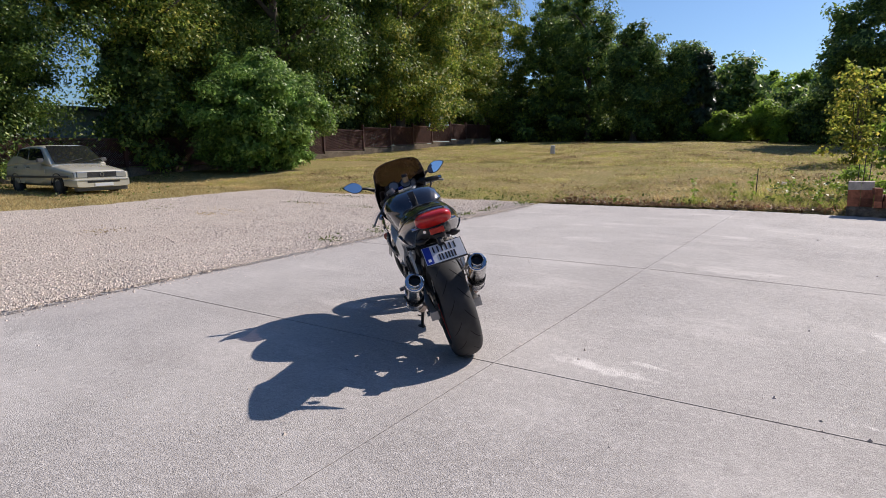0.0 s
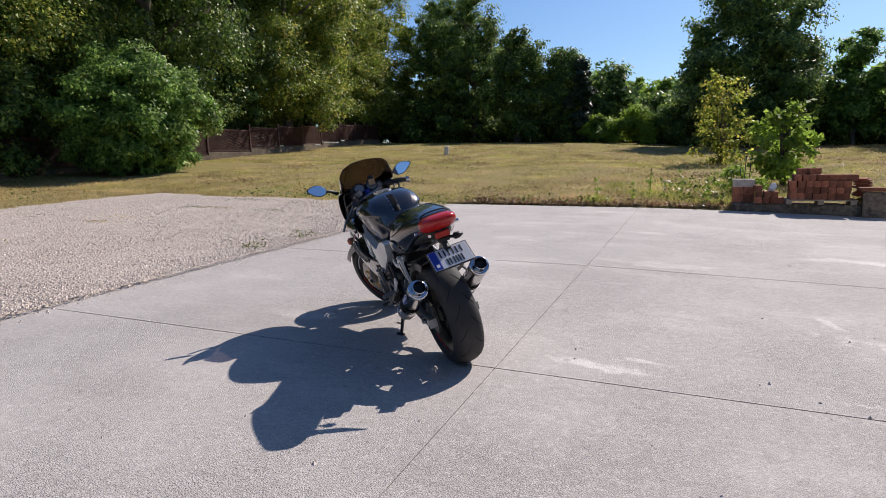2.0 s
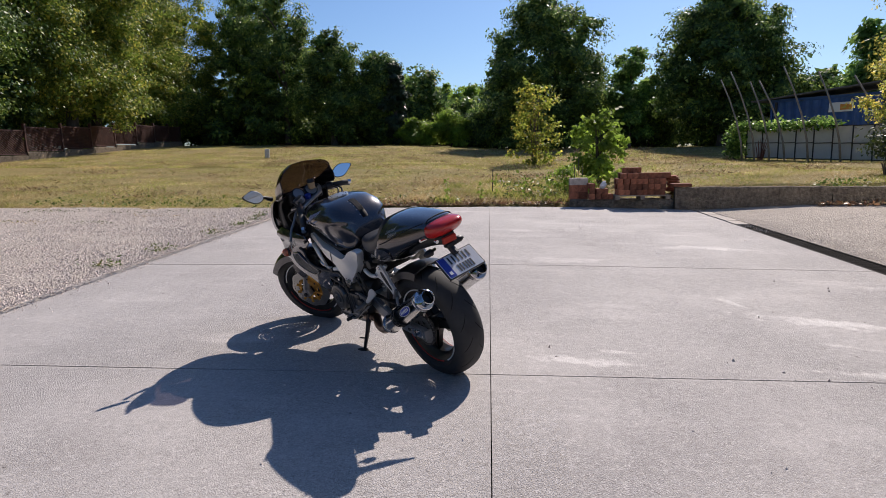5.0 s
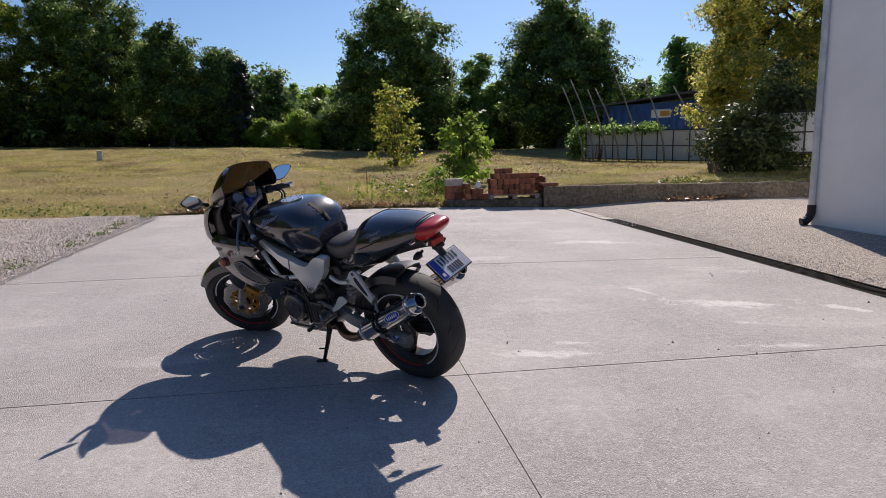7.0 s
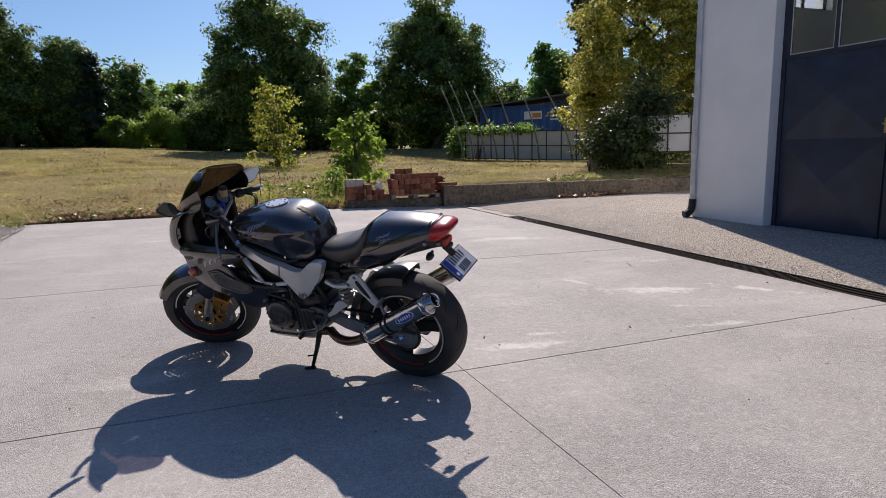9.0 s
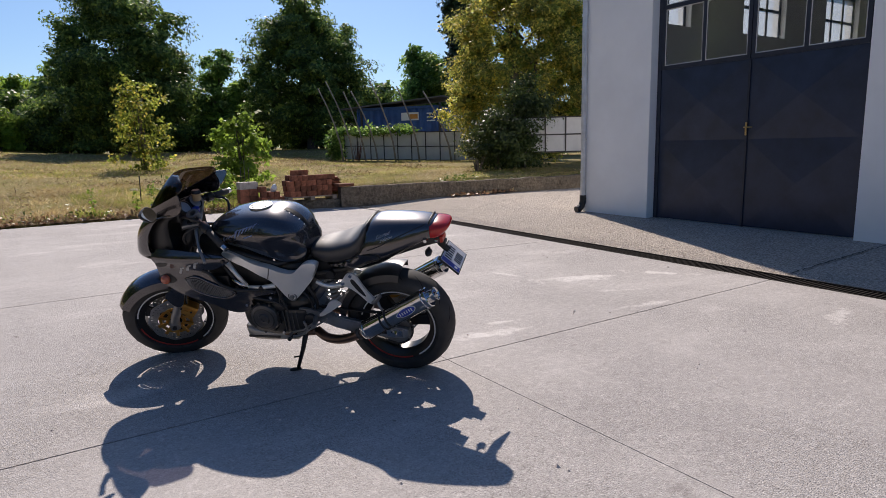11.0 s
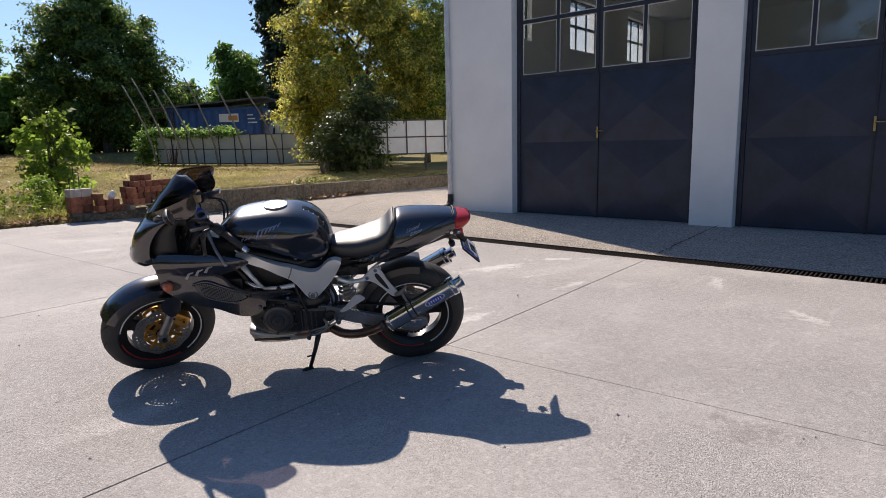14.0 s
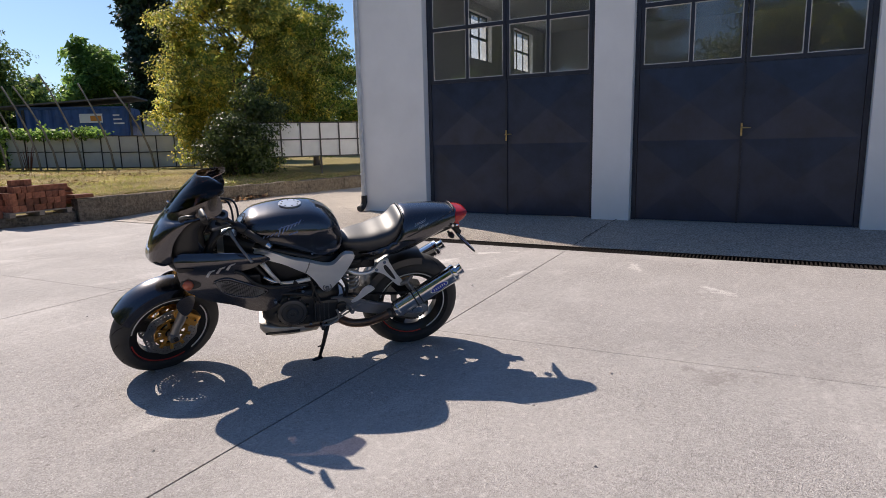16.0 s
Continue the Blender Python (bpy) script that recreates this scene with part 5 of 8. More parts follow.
I4 = Matrix.Identity(4)
RA, FA = (0.0, 0.0, 0.310), (1.445, 0.0, 0.301)
rear = wheel("rear_wheel", RA, 0.310, 0.090, 0.219, I4, [(-0.072, 0.110, 0.070, False)], "wide grooved rear tyre on a black three-spoke rim")
front = wheel("front_wheel", FA, 0.301, 0.060, 0.220, STEER, [(0.062, 0.152, 0.098, True), (-0.062, 0.152, 0.098, True)], "front tyre on a black three-spoke rim with gold disc carriers")

# sprocket and chain
bm = bmesh.new()
lathe([(0.05, 0.098), (0.086, 0.098), (0.086, 0.104), (0.05, 0.104)], RA, 40, bm)
for k in range(42):
    box(bm, 0.084, 0.096, 0.098, 0.104, -0.004, 0.004, Matrix.Translation(RA) @ Matrix.Rotation(2 * math.pi * k / 42, 4, "Y"))
for k in range(5):
    box(bm, 0.02, 0.056, 0.098, 0.104, -0.012, 0.012, Matrix.Translation(RA) @ Matrix.Rotation(2 * math.pi * k / 5, 4, "Y"))
part("sprocket", bm, M_ALU, rear, "steel chain sprocket")
bm = bmesh.new()
path = []
SP, rs, rf = Vector((0.525, 0.101, 0.405)), 0.094, 0.036
ra = Vector(RA) + Vector((0, 0.101, 0))
for k in range(14):
    a = math.pi * 0.55 + math.pi * 0.95 * k / 13
    path.append(ra + Vector((rs * math.cos(a), 0, rs * math.sin(a))))
for k in range(8):
    a = -math.pi * 0.5 + math.pi * 1.0 * k / 7
    path.append(SP + Vector((rf * math.cos(a), 0, rf * math.sin(a))))
path.append(path[0])
dense = []
for a, b in zip(path, path[1:]):
    c = max(1, round((b - a).length / 0.016))
    dense += [a.lerp(b, i / c) for i in range(c)]
for i, p in enumerate(dense):
    q = dense[(i + 1) % len(dense)]
    w = 0.011 if i % 2 else 0.008
    d = (q - p).normalized()
    mm = Matrix.Translation(p) @ d.to_track_quat("X", "Y").to_matrix().to_4x4()
    box(bm, 0.0, 0.017, -0.006, 0.006, -w * 0.6, w * 0.6, mm)
part("chain", bm, M_STEELDARK, bike, "dark drive chain")

# swingarm: a deep box beam each side
sw = bmesh.new()
for s in (1, -1):
    rings = []
    for x, z, hh, y in ((0.555, 0.425, 0.040, 0.085), (0.46, 0.400, 0.044, 0.100), (0.34, 0.364, 0.042, 0.122), (0.25, 0.343, 0.038, 0.130), (0.12, 0.322, 0.033, 0.132), (0.0, 0.310, 0.034, 0.132), (-0.06, 0.308, 0.030, 0.132), (-0.085, 0.308, 0.018, 0.132)):
        rings.append([sw.verts.new((x, s * y + o, z + q * hh)) for o, q in ((-0.017, -1), (0.017, -1), (0.017, 1), (-0.017, 1))])
    for a, b in zip(rings, rings[1:]):
        for i in range(4):
            sw.faces.new((a[i], a[(i + 1) % 4], b[(i + 1) % 4], b[i]))
    sw.faces.new(rings[0])
    sw.faces.new(rings[-1][::-1])
box(sw, 0.40, 0.55, -0.1, 0.1, 0.37, 0.44)
bmesh.ops.bevel(sw, geom=sw.edges[:], offset=0.007, segments=2, affect="EDGES")
swing = part("swingarm", sw, M_SWING, bike, "silver aluminium swingarm", True, 40)
for s in (1, -1):
    part("axle_nut", tubed([(0, s * 0.148, 0.310), (0, s * 0.168, 0.310)], 0.017, 6), M_CHROME, swing)
    part("chain_adjuster", boxed(-0.050, 0.040, s * 0.1505 - 0.003, s * 0.1505 + 0.003, 0.290, 0.330, 0.003), M_CHROME, swing)
    # raised ink-black box imitates the shade inside the slot
    part("adjuster_slot_shade", boxed(0.030, 0.075, s * 0.1495 - 0.002, s * 0.1495 + 0.002, 0.305, 0.322, 0.001), M_INK, swing)
part("rear_caliper", boxed(-0.02, 0.08, -0.115, -0.07, 0.40, 0.455, 0.012), M_GOLD, swing)
part("chain_guard", boxed(0.10, 0.42, 0.098, 0.118, 0.425, 0.432, 0.002, Matrix.Translation((0.26, 0, 0.42)) @ Matrix.Rotation(radians(-6), 4, "Y") @ Matrix.Translation((-0.26, 0, -0.42))), M_BLACK, swing)

# rear hugger
part("rear_mudguard", lathe([(0.330, -0.098), (0.342, -0.06), (0.347, 0), (0.342, 0.06), (0.330, 0.098), (0.292, 0.108), (0.290, 0.103), (0.326, 0.092), (0.341, 0.0), (0.326, -0.092), (0.290, -0.103), (0.292, -0.108)],
                            RA, 30, a0=radians(6), a1=radians(99)), M_HUGGER, bike, "satin black rear hugger mudguard", True, 50)

# ---- engine
eng = part("engine", loft(spline([(0.46, 0.50, 0.33, 0.10), (0.52, 0.53, 0.27, 0.150), (0.66, 0.53, 0.245, 0.160), (0.79, 0.51, 0.255, 0.160), (0.87, 0.46, 0.29, 0.14), (0.91, 0.43, 0.32, 0.10)], 14), 28, 4.0), M_ENGINE, bike, "dark grey V-twin engine", True, 40)
for s in (1, -1):
    c = (0.740, s * 0.160, 0.395)
    prof = [(0.088, 0.0), (0.088, s * 0.012), (0.080, s * 0.024), (0.052, s * 0.032), (0.034, s * 0.029), (0.030, s * 0.036), (0.014, s * 0.037), (0.012, s * 0.033), (0.0, s * 0.033)]
    cov = part("engine_cover", lathe(prof, c, 40, closed=False), M_COVER, eng, "round dark engine cover", True, 40)
    part("cover_rib", lathe([(0.056, s * 0.028), (0.061, s * 0.033), (0.066, s * 0.0265)], c, 40, closed=False), M_ENGINE, cov, "", True)
    for k in range(9):
        a = 2 * math.pi * k / 9
        b = tubed([(c[0] + 0.093 * math.cos(a), s * 0.155, c[2] + 0.093 * math.sin(a)), (c[0] + 0.093 * math.cos(a), s * 0.178, c[2] + 0.093 * math.sin(a))], 0.008, 6)
        part("cover_bolt", b, M_STEELDARK, eng)
    part("sprocket_cover", boxed(0.475, 0.61, s * 0.168 - 0.02, s * 0.168 + 0.02, 0.315, 0.46, 0.018), M_ENGINE, eng)
part("sump", loft([(0.565, 0.265, 0.232, 0.09), (0.60, 0.270, 0.206, 0.115), (0.76, 0.275, 0.203, 0.130), (0.86, 0.290, 0.205, 0.130), (0.905, 0.300, 0.222, 0.12), (0.930, 0.290, 0.245, 0.09)], 24, 4.5), M_SUMP, eng, "grey alloy sump guard", True, 40)
part("sump_lip", boxed(0.70, 0.90, 0.126, 0.134, 0.232, 0.246, 0.003), M_ENGINE, eng)
for ax, az, bx, bz, wd in ((0.81, 0.46, 1.02, 0.60, 0.10), (0.60, 0.48, 0.545, 0.70, 0.095)):
    bm = bmesh.new()
    A, B = Vector((ax, 0, az)), Vector((bx, 0, bz))
    for k in range(7):
        p = A.lerp(B, k / 6)
        mm = Matrix.Translation(p) @ (B - A).to_track_quat("Z", "Y").to_matrix().to_4x4()
        q = wd * (1.0 if k < 5 else 1.05)
        box(bm, -q, q, -0.085, 0.085, -0.008, 0.008, mm, 0.004)
    mm = Matrix.Translation(A) @ (B - A).to_track_quat("Z", "Y").to_matrix().to_4x4()
    box(bm, -wd * 0.86, wd * 0.86, -0.072, 0.072, 0, (B - A).length + 0.03, mm)
    part("cylinder", bm, M_ENGINE, eng)
part("exhaust_header", tubed(spline([(0.86, 0.06, 0.285), (0.76, 0.09, 0.262), (0.64, 0.10, 0.255), (0.47, 0.12, 0.285)], 16), 0.024, 12), M_BROWNPIPE, eng, "heat-tinted exhaust header", True)
bm = bmesh.new()
for pts, r in (([(0.64, 0.165, 0.63), (0.61, 0.180, 0.53), (0.575, 0.182, 0.43), (0.56, 0.178, 0.34)], 0.007), ([(0.88, 0.13, 0.60), (0.81, 0.165, 0.53), (0.68, 0.178, 0.51), (0.585, 0.175, 0.47)], 0.009),
               ([(0.52, 0.16, 0.60), (0.45, 0.165, 0.53), (0.44, 0.155, 0.45)], 0.006), ([(0.93, 0.15, 0.71), (0.86, 0.165, 0.61), (0.83, 0.155, 0.49)], 0.012),
               ([(0.60, 0.175, 0.56), (0.62, 0.182, 0.50), (0.60, 0.180, 0.46)], 0.006), ([(0.50, 0.150, 0.66), (0.455, 0.155, 0.60), (0.42, 0.150, 0.52), (0.425, 0.14, 0.45)], 0.010)):
    tube(bm, spline(pts, 12), r, 8)
part("engine_hose", bm, M_BLACK, eng, "", True)
part("shift_rod", tubed([(0.545, 0.200, 0.315), (0.485, 0.204, 0.335), (0.350, 0.200, 0.418)], 0.0055, 8), M_ALU, eng, "bright gear-shift rod")
part("gear_pedal", tubed(spline([(0.49, 0.203, 0.40), (0.478, 0.210, 0.345), (0.53, 0.214, 0.312), (0.575, 0.216, 0.307)], 12), 0.0075, 8), M_ALU, eng, "alloy gear pedal", True)
part("pedal_rubber", tubed([(0.575, 0.203, 0.307), (0.575, 0.250, 0.307)], 0.011, 10), M_RUBBER, eng, "", True)
part("pivot_boss", tubed([(0.455, 0.140, 0.405), (0.455, 0.194, 0.405), (0.455, 0.198, 0.405)], [0.032, 0.032, 0.026], 20), M_BLACK, eng, "", True, 40)
for x, z in ((0.675, 0.527), (0.64, 0.305), (0.60, 0.475), (0.545, 0.445), (0.58, 0.280), (0.83, 0.475)):
    part("case_bolt", tubed([(x, 0.145, z), (x, 0.180, z)], 0.009, 8), M_CHROME, eng)
for k in range(4):
    part("case_rib", boxed(0.53 + 0.026 * k, 0.537 + 0.026 * k, 0.15, 0.1915, 0.325, 0.45, 0.003), M_COVER, eng)

# ---- frame: a slim front arm and a broad pivot plate
SPAR = [(0.93, 0.775), (0.90, 0.807), (0.836, 0.788), (0.726, 0.742), (0.64, 0.722), (0.571, 0.694), (0.515, 0.687), (0.487, 0.698), (0.455, 0.730), (0.425, 0.743), (0.378, 0.733), (0.372, 0.718), (0.42, 0.628), (0.483, 0.559), (0.522, 0.520), (0.553, 0.514), (0.578, 0.543), (0.602, 0.592), (0.637, 0.635), (0.67, 0.658), (0.765, 0.713), (0.855, 0.735)]


def spar_y(x, z):
    return 0.150 + 0.040 * smooth01(0.93, 0.68, x) - 0.030 * smooth01(0.52, 0.38, x) + 0.008 * smooth01(0.64, 0.69, z) - 0.010 * smooth01(0.60, 0.52, z)


for s in (1, -1):
    sp = part("frame_spar", panel(SPAR, spar_y, 0.045, 0.03, s), M_FRAME, bike, "silver aluminium frame spar", True, 45)
    part("pivot_bolt", tubed([(0.537, s * 0.17, 0.542), (0.537, s * 0.199, 0.542)], 0.012, 8), M_ALU, sp)
    part("weld_seam", tubed([(x, s * (spar_y(x, z) + 0.0005), z) for x, z in ((0.632, 0.718), (0.640, 0.690), (0.655, 0.655))], 0.0035, 6), M_ALU, sp)
    part("pivot_recess", lathe([(0.026, 0.0), (0.026, s * 0.006), (0.021, s * 0.006), (0.019, s * 0.001), (0.0, s * 0.001)], (0.537, s * (spar_y(0.537, 0.542) - 0.003), 0.542), 24, closed=False), M_ALU, sp, "", True, 40)
    part("lattice_tube", tubed([(0.895, s * 0.165, 0.735), (0.845, s * 0.170, 0.655), (0.798, s * 0.170, 0.589)], [0.016, 0.012, 0.010], 10), M_FRAME, sp, "", True)
    part("lattice_tube", tubed([(0.885, s * 0.172, 0.640), (0.84, s * 0.174, 0.607), (0.798, s * 0.170, 0.589)], 0.011, 10), M_CHROME, sp, "", True)
    part("lattice_tube", tubed([(0.798, s * 0.170, 0.589), (0.72, s * 0.172, 0.588), (0.63, s * 0.170, 0.602)], [0.010, 0.012, 0.014], 10), M_FRAME, sp, "", True)
    part("lattice_boss", tubed([(0.715, s * 0.165, 0.588), (0.715, s * 0.190, 0.588)], 0.013, 12), M_INK, sp)
    part("subframe_tube", tubed(spline([(0.405, s * 0.130, 0.610), (0.350, s * 0.135, 0.588), (0.285, s * 0.135, 0.590), (0.235, s * 0.130, 0.612), (0.17, s * 0.125, 0.665)], 12), 0.012, 10), M_FRAME, sp, "", True)
    part("subframe_tube", tubed([(0.40, s * 0.12, 0.655), (0.25, s * 0.12, 0.68), (0.06, s * 0.10, 0.74)], 0.011, 10), M_STEELDARK, sp, "", True)
part("subframe", tubed([(0.45, 0, 0.68), (0.26, 0, 0.73), (-0.03, 0, 0.82), (-0.22, 0, 0.87)], 0.05, 12), M_BLACK, bike, "", True)
part("battery_box", boxed(0.24, 0.44, -0.095, 0.095, 0.60, 0.73, 0.02), M_BLACK, bike)
# shock
bm = bmesh.new()
tube(bm, [Vector((0.372 + 0.040 * math.cos(2 * math.pi * 6 * f), 0.02 + 0.040 * math.sin(2 * math.pi * 6 * f), 0.445 + 0.16 * f)) for f in np.linspace(0, 1, 90)], 0.0075, 7)
shock = part("shock_spring", bm, M_SPRING, bike, "pale steel shock spring", True)
part("shock_body", tubed([(0.372, 0.02, 0.41), (0.372, 0.02, 0.66)], 0.019, 12), M_ALU, shock, "", True)
part("shock_collar", lathe([(0.020, -0.006), (0.047, -0.006), (0.047, 0.006), (0.020, 0.006)], (0, 0, 0), 24, m=Matrix.Translation((0.372, 0.02, 0.612)) @ Matrix.Rotation(radians(90), 4, "X")), M_ALU, shock, "", True, 40)
part("preload_knob", tubed([(0.31, 0.105, 0.66), (0.31, 0.150, 0.66)], 0.024, 16), M_BLACK, bike, "black preload knob", True, 40)

# ---- exhausts
for s in (1, -1):
    A, B = Vector((0.148, s * 0.212, 0.352)), Vector((-0.236, s * 0.196, 0.572))
    if s < 0:
        A, B = Vector((0.148, -0.190, 0.352)), Vector((-0.228, -0.172, 0.572))
    f = between(A, B)
    L = (B - A).length
    can = part("silencer", lathe([(0.0, 0.0), (0.028, 0.0), (0.046, 0.010), (0.0525, 0.026), (0.0525, L - 0.02), (0.054, L - 0.018), (0.054, L), (0.050, L + 0.004), (0.0, L + 0.006)], (0, 0, 0), 40, closed=False, m=f), M_CHROME, bike, "polished round steel silencer", True, 40)
    part("outlet", lathe([(0.033, L), (0.032, L + 0.036), (0.036, L + 0.043), (0.033, L + 0.045), (0.028, L + 0.037), (0.027, L - 0.06), (0.0, L - 0.06)], (0, 0, 0), 28, closed=False, m=f), M_CHROME, can, "round outlet", True, 50)
    # ink-black disc over the end cap stands in for the bore's shade
    part("outlet_shade_disc", lathe([(0.0268, L + 0.02), (0.0268, L + 0.007), (0.0, L + 0.007)], (0, 0, 0), 24, closed=False, m=f), M_INK, can)
    for u in (0.145, 0.178):
        part("clamp", lathe([(0.0526, u), (0.0555, u + 0.001), (0.0555, u + 0.007), (0.0526, u + 0.008)], (0, 0, 0), 40, m=f), M_INK, can, "black strap", True)
    for u in (0.026, L - 0.03):
        part("band", lathe([(0.0526, u), (0.0542, u + 0.001), (0.0542, u + 0.009), (0.0526, u + 0.010)], (0, 0, 0), 40, m=f), M_CHROME, can, "", True)
    # oval badge bent round the can, its word as plain bars
    side = f.to_3x3().inverted() @ Vector((0, s, 0.10))
    phi = math.atan2(side.z, side.x)

    def oval(r, long, wide):
        bm = bmesh.new()
        n = 30
        mid = bm.verts.new(f @ Vector((r * math.cos(phi), L * 0.70, r * math.sin(phi))))
        rim = []
        for k in range(n):
            a = 2 * math.pi * k / n
            t = phi + wide * math.sin(a)
            rim.append(bm.verts.new(f @ Vector((r * math.cos(t), L * 0.70 + long * math.cos(a), r * math.sin(t)))))
        for k in range(n):
            bm.faces.new((mid, rim[k], rim[(k + 1) % n]))
        return bm
    badge = part("badge", oval(0.0540, 0.060, 0.42), M_WHITE, can, "blue oval badge with a pale rim")
    part("badge_field", oval(0.0546, 0.055, 0.37), M_BLUEMARK, badge)
    bm = bmesh.new()
    for k in range(6):
        u = L * 0.70 - 0.036 + k * 0.0144
        tube(bm, [f @ Vector((0.0552 * math.cos(phi + d), u, 0.0552 * math.sin(phi + d))) for d in (-0.14, 0.0, 0.14)], 0.0034, 4)
    part("badge_mark", bm, M_WHITE, badge)
    part("link_pipe", tubed(spline([(0.47, s * 0.11, 0.285), (0.40, s * 0.145, 0.262), (0.31, s * 0.168, 0.268), (0.22, s * 0.190, 0.305), (0.155, s * 0.208, 0.346)], 14), 0.026, 14), M_BROWNPIPE, can, "heat-tinted link pipe", True)
    part("pipe_clamp", lathe([(0.0265, -0.010), (0.031, -0.010), (0.031, 0.010), (0.0265, 0.010)], (0, 0, 0), 24, m=f @ Matrix.Translation((0, -0.022, 0))), M_STEELDARK, can, "", True, 40)
    part("hanger", tubed([(0.062, s * 0.165, 0.535), (0.045, s * 0.185, 0.500), (0.020, s * 0.198, 0.462)], [0.008, 0.008, 0.006], 8), M_ALU, can)

# ---- footrest hangers: an open forked casting
for s in (1, -1):
    h = part("footrest_hanger", panel([(0.222, 0.668), (0.188, 0.676), (0.165, 0.655), (0.125, 0.575), (0.072, 0.510), (0.085, 0.488), (0.115, 0.492), (0.165, 0.550), (0.215, 0.588), (0.252, 0.596), (0.262, 0.615), (0.245, 0.632)], lambda x, z: 0.150, 0.014, 0.05, s, 1), M_FRAME, bike, "silver passenger footrest hanger")
    # black plate on the casting stands in for the shaded open slot
    part("hanger_slot_shade", panel([(0.205, 0.628), (0.190, 0.642), (0.172, 0.622), (0.125, 0.545), (0.130, 0.532), (0.175, 0.578)], lambda x, z: 0.1515, 0.003, 0.1, s, 1), M_BLACK, h)
    for x, z in ((0.196, 0.658), (0.243, 0.614)):
        part("hanger_bolt", tubed([(x, s * 0.148, z), (x, s * 0.158, z)], 0.010, 8), M_CHROME, h)
    part("footrest", tubed([(0.090, s * 0.150, 0.500), (0.068, s * 0.172, 0.520), (0.034, s * 0.178, 0.560)], [0.012, 0.013, 0.009], 8), M_ALU, h)
    part("footrest_pad", boxed(-0.034, 0.034, -0.008, 0.008, -0.006, 0.006, 0.003, Matrix.Translation((0.050, s * 0.182, 0.545)) @ Matrix.Rotation(radians(52), 4, "Y")), M_ALU, h)
    r = part("rider_footrest", tubed([(0.445, s * 0.15, 0.412), (0.415, s * 0.21, 0.408), (0.405, s * 0.265, 0.408)], [0.016, 0.014, 0.013], 8), M_ALU, bike)
    part("heel_plate", panel([(0.402, 0.436), (0.36, 0.468), (0.325, 0.520), (0.288, 0.532), (0.258, 0.508), (0.262, 0.498), (0.30, 0.475), (0.35, 0.440), (0.395, 0.420)], lambda x, z: 0.185, 0.006, 0.1, s, 1), M_FRAME, r)
    part("foot_bracket", panel([(0.525, 0.465), (0.485, 0.470), (0.375, 0.440), (0.375, 0.412), (0.465, 0.395), (0.515, 0.40)], lambda x, z: 0.178, 0.014, 0.1, s, 1), M_ALU, r)
    part("pedal", tubed([(0.425, s * 0.193, 0.395), (0.495, s * 0.203, 0.345), (0.57, s * 0.203, 0.325), (0.575, s * 0.243, 0.325)], 0.007, 8), M_ALU, r)

# ---- side stand
st = part("side_stand", tubed([(0.530, 0.125, 0.290), (0.560, 0.155, 0.180), (0.598, 0.188, 0.068)], [0.017, 0.013, 0.010], 10), M_BLACK, bike, "black side stand", True)
part("stand_foot", tubed([(0.585, 0.178, 0.058), (0.620, 0.200, 0.062), (0.640, 0.208, 0.064)], [0.013, 0.016, 0.010], 8), M_BLACK, st)
part("stand_peg", tubed([(0.570, 0.165, 0.140), (0.605, 0.195, 0.150)], 0.005, 6), M_BLACK, st)
part("stand_spring", tubed([(0.515, 0.135, 0.305), (0.560, 0.150, 0.210)], 0.006, 8), M_STEELDARK, st)

# ---- tank: rows of (x, top, shoulder height, bottom, half width)
TANK = [(1.022, 0.885, 0.868, 0.845, 0.045), (1.000, 0.916, 0.885, 0.828, 0.100), (0.935, 0.966, 0.895, 0.812, 0.158), (0.857, 0.986, 0.898, 0.806, 0.184), (0.77, 0.998, 0.898, 0.785, 0.196), (0.69, 1.000, 0.896, 0.750, 0.200),
        (0.615, 0.996, 0.892, 0.722, 0.198), (0.55, 0.976, 0.884, 0.707, 0.190), (0.50, 0.944, 0.868, 0.702, 0.172), (0.462, 0.900, 0.840, 0.712, 0.145), (0.438, 0.850, 0.810, 0.735, 0.112), (0.425, 0.800, 0.785, 0.760, 0.070)]
PROFILE = [(0.0, 0.0), (0.36, 0.025), (0.66, 0.13), (0.86, 0.42), (0.97, 0.80), (1.0, 1.0), (0.985, 1.16), (0.92, 1.42), (0.82, 1.72), (0.70, 1.92), (0.45, 2.0), (0.0, 2.0)]


def tank_point(row, v):
    """v runs from the ridge (0) over the shoulder (1) to the belly (2)."""
    x, zt, zm, zb, w = row
    k = v if v < 1 else 1 + (v - 1)
    ys = float(np.interp(k, [q[1] for q in PROFILE[:-1]], [q[0] for q in PROFILE[:-1]]))
    z = zt + (zm - zt) * v if v < 1 else zm + (zb - zm) * (v - 1)
    y = w * ys
    # knees drawn in behind, with a crisp edge
    e = ((x - 0.528) / 0.085) ** 4 + ((z - 0.822) / 0.068) ** 4
    return Vector((x, y - 0.013 * smooth01(1.25, 0.80, e), z))


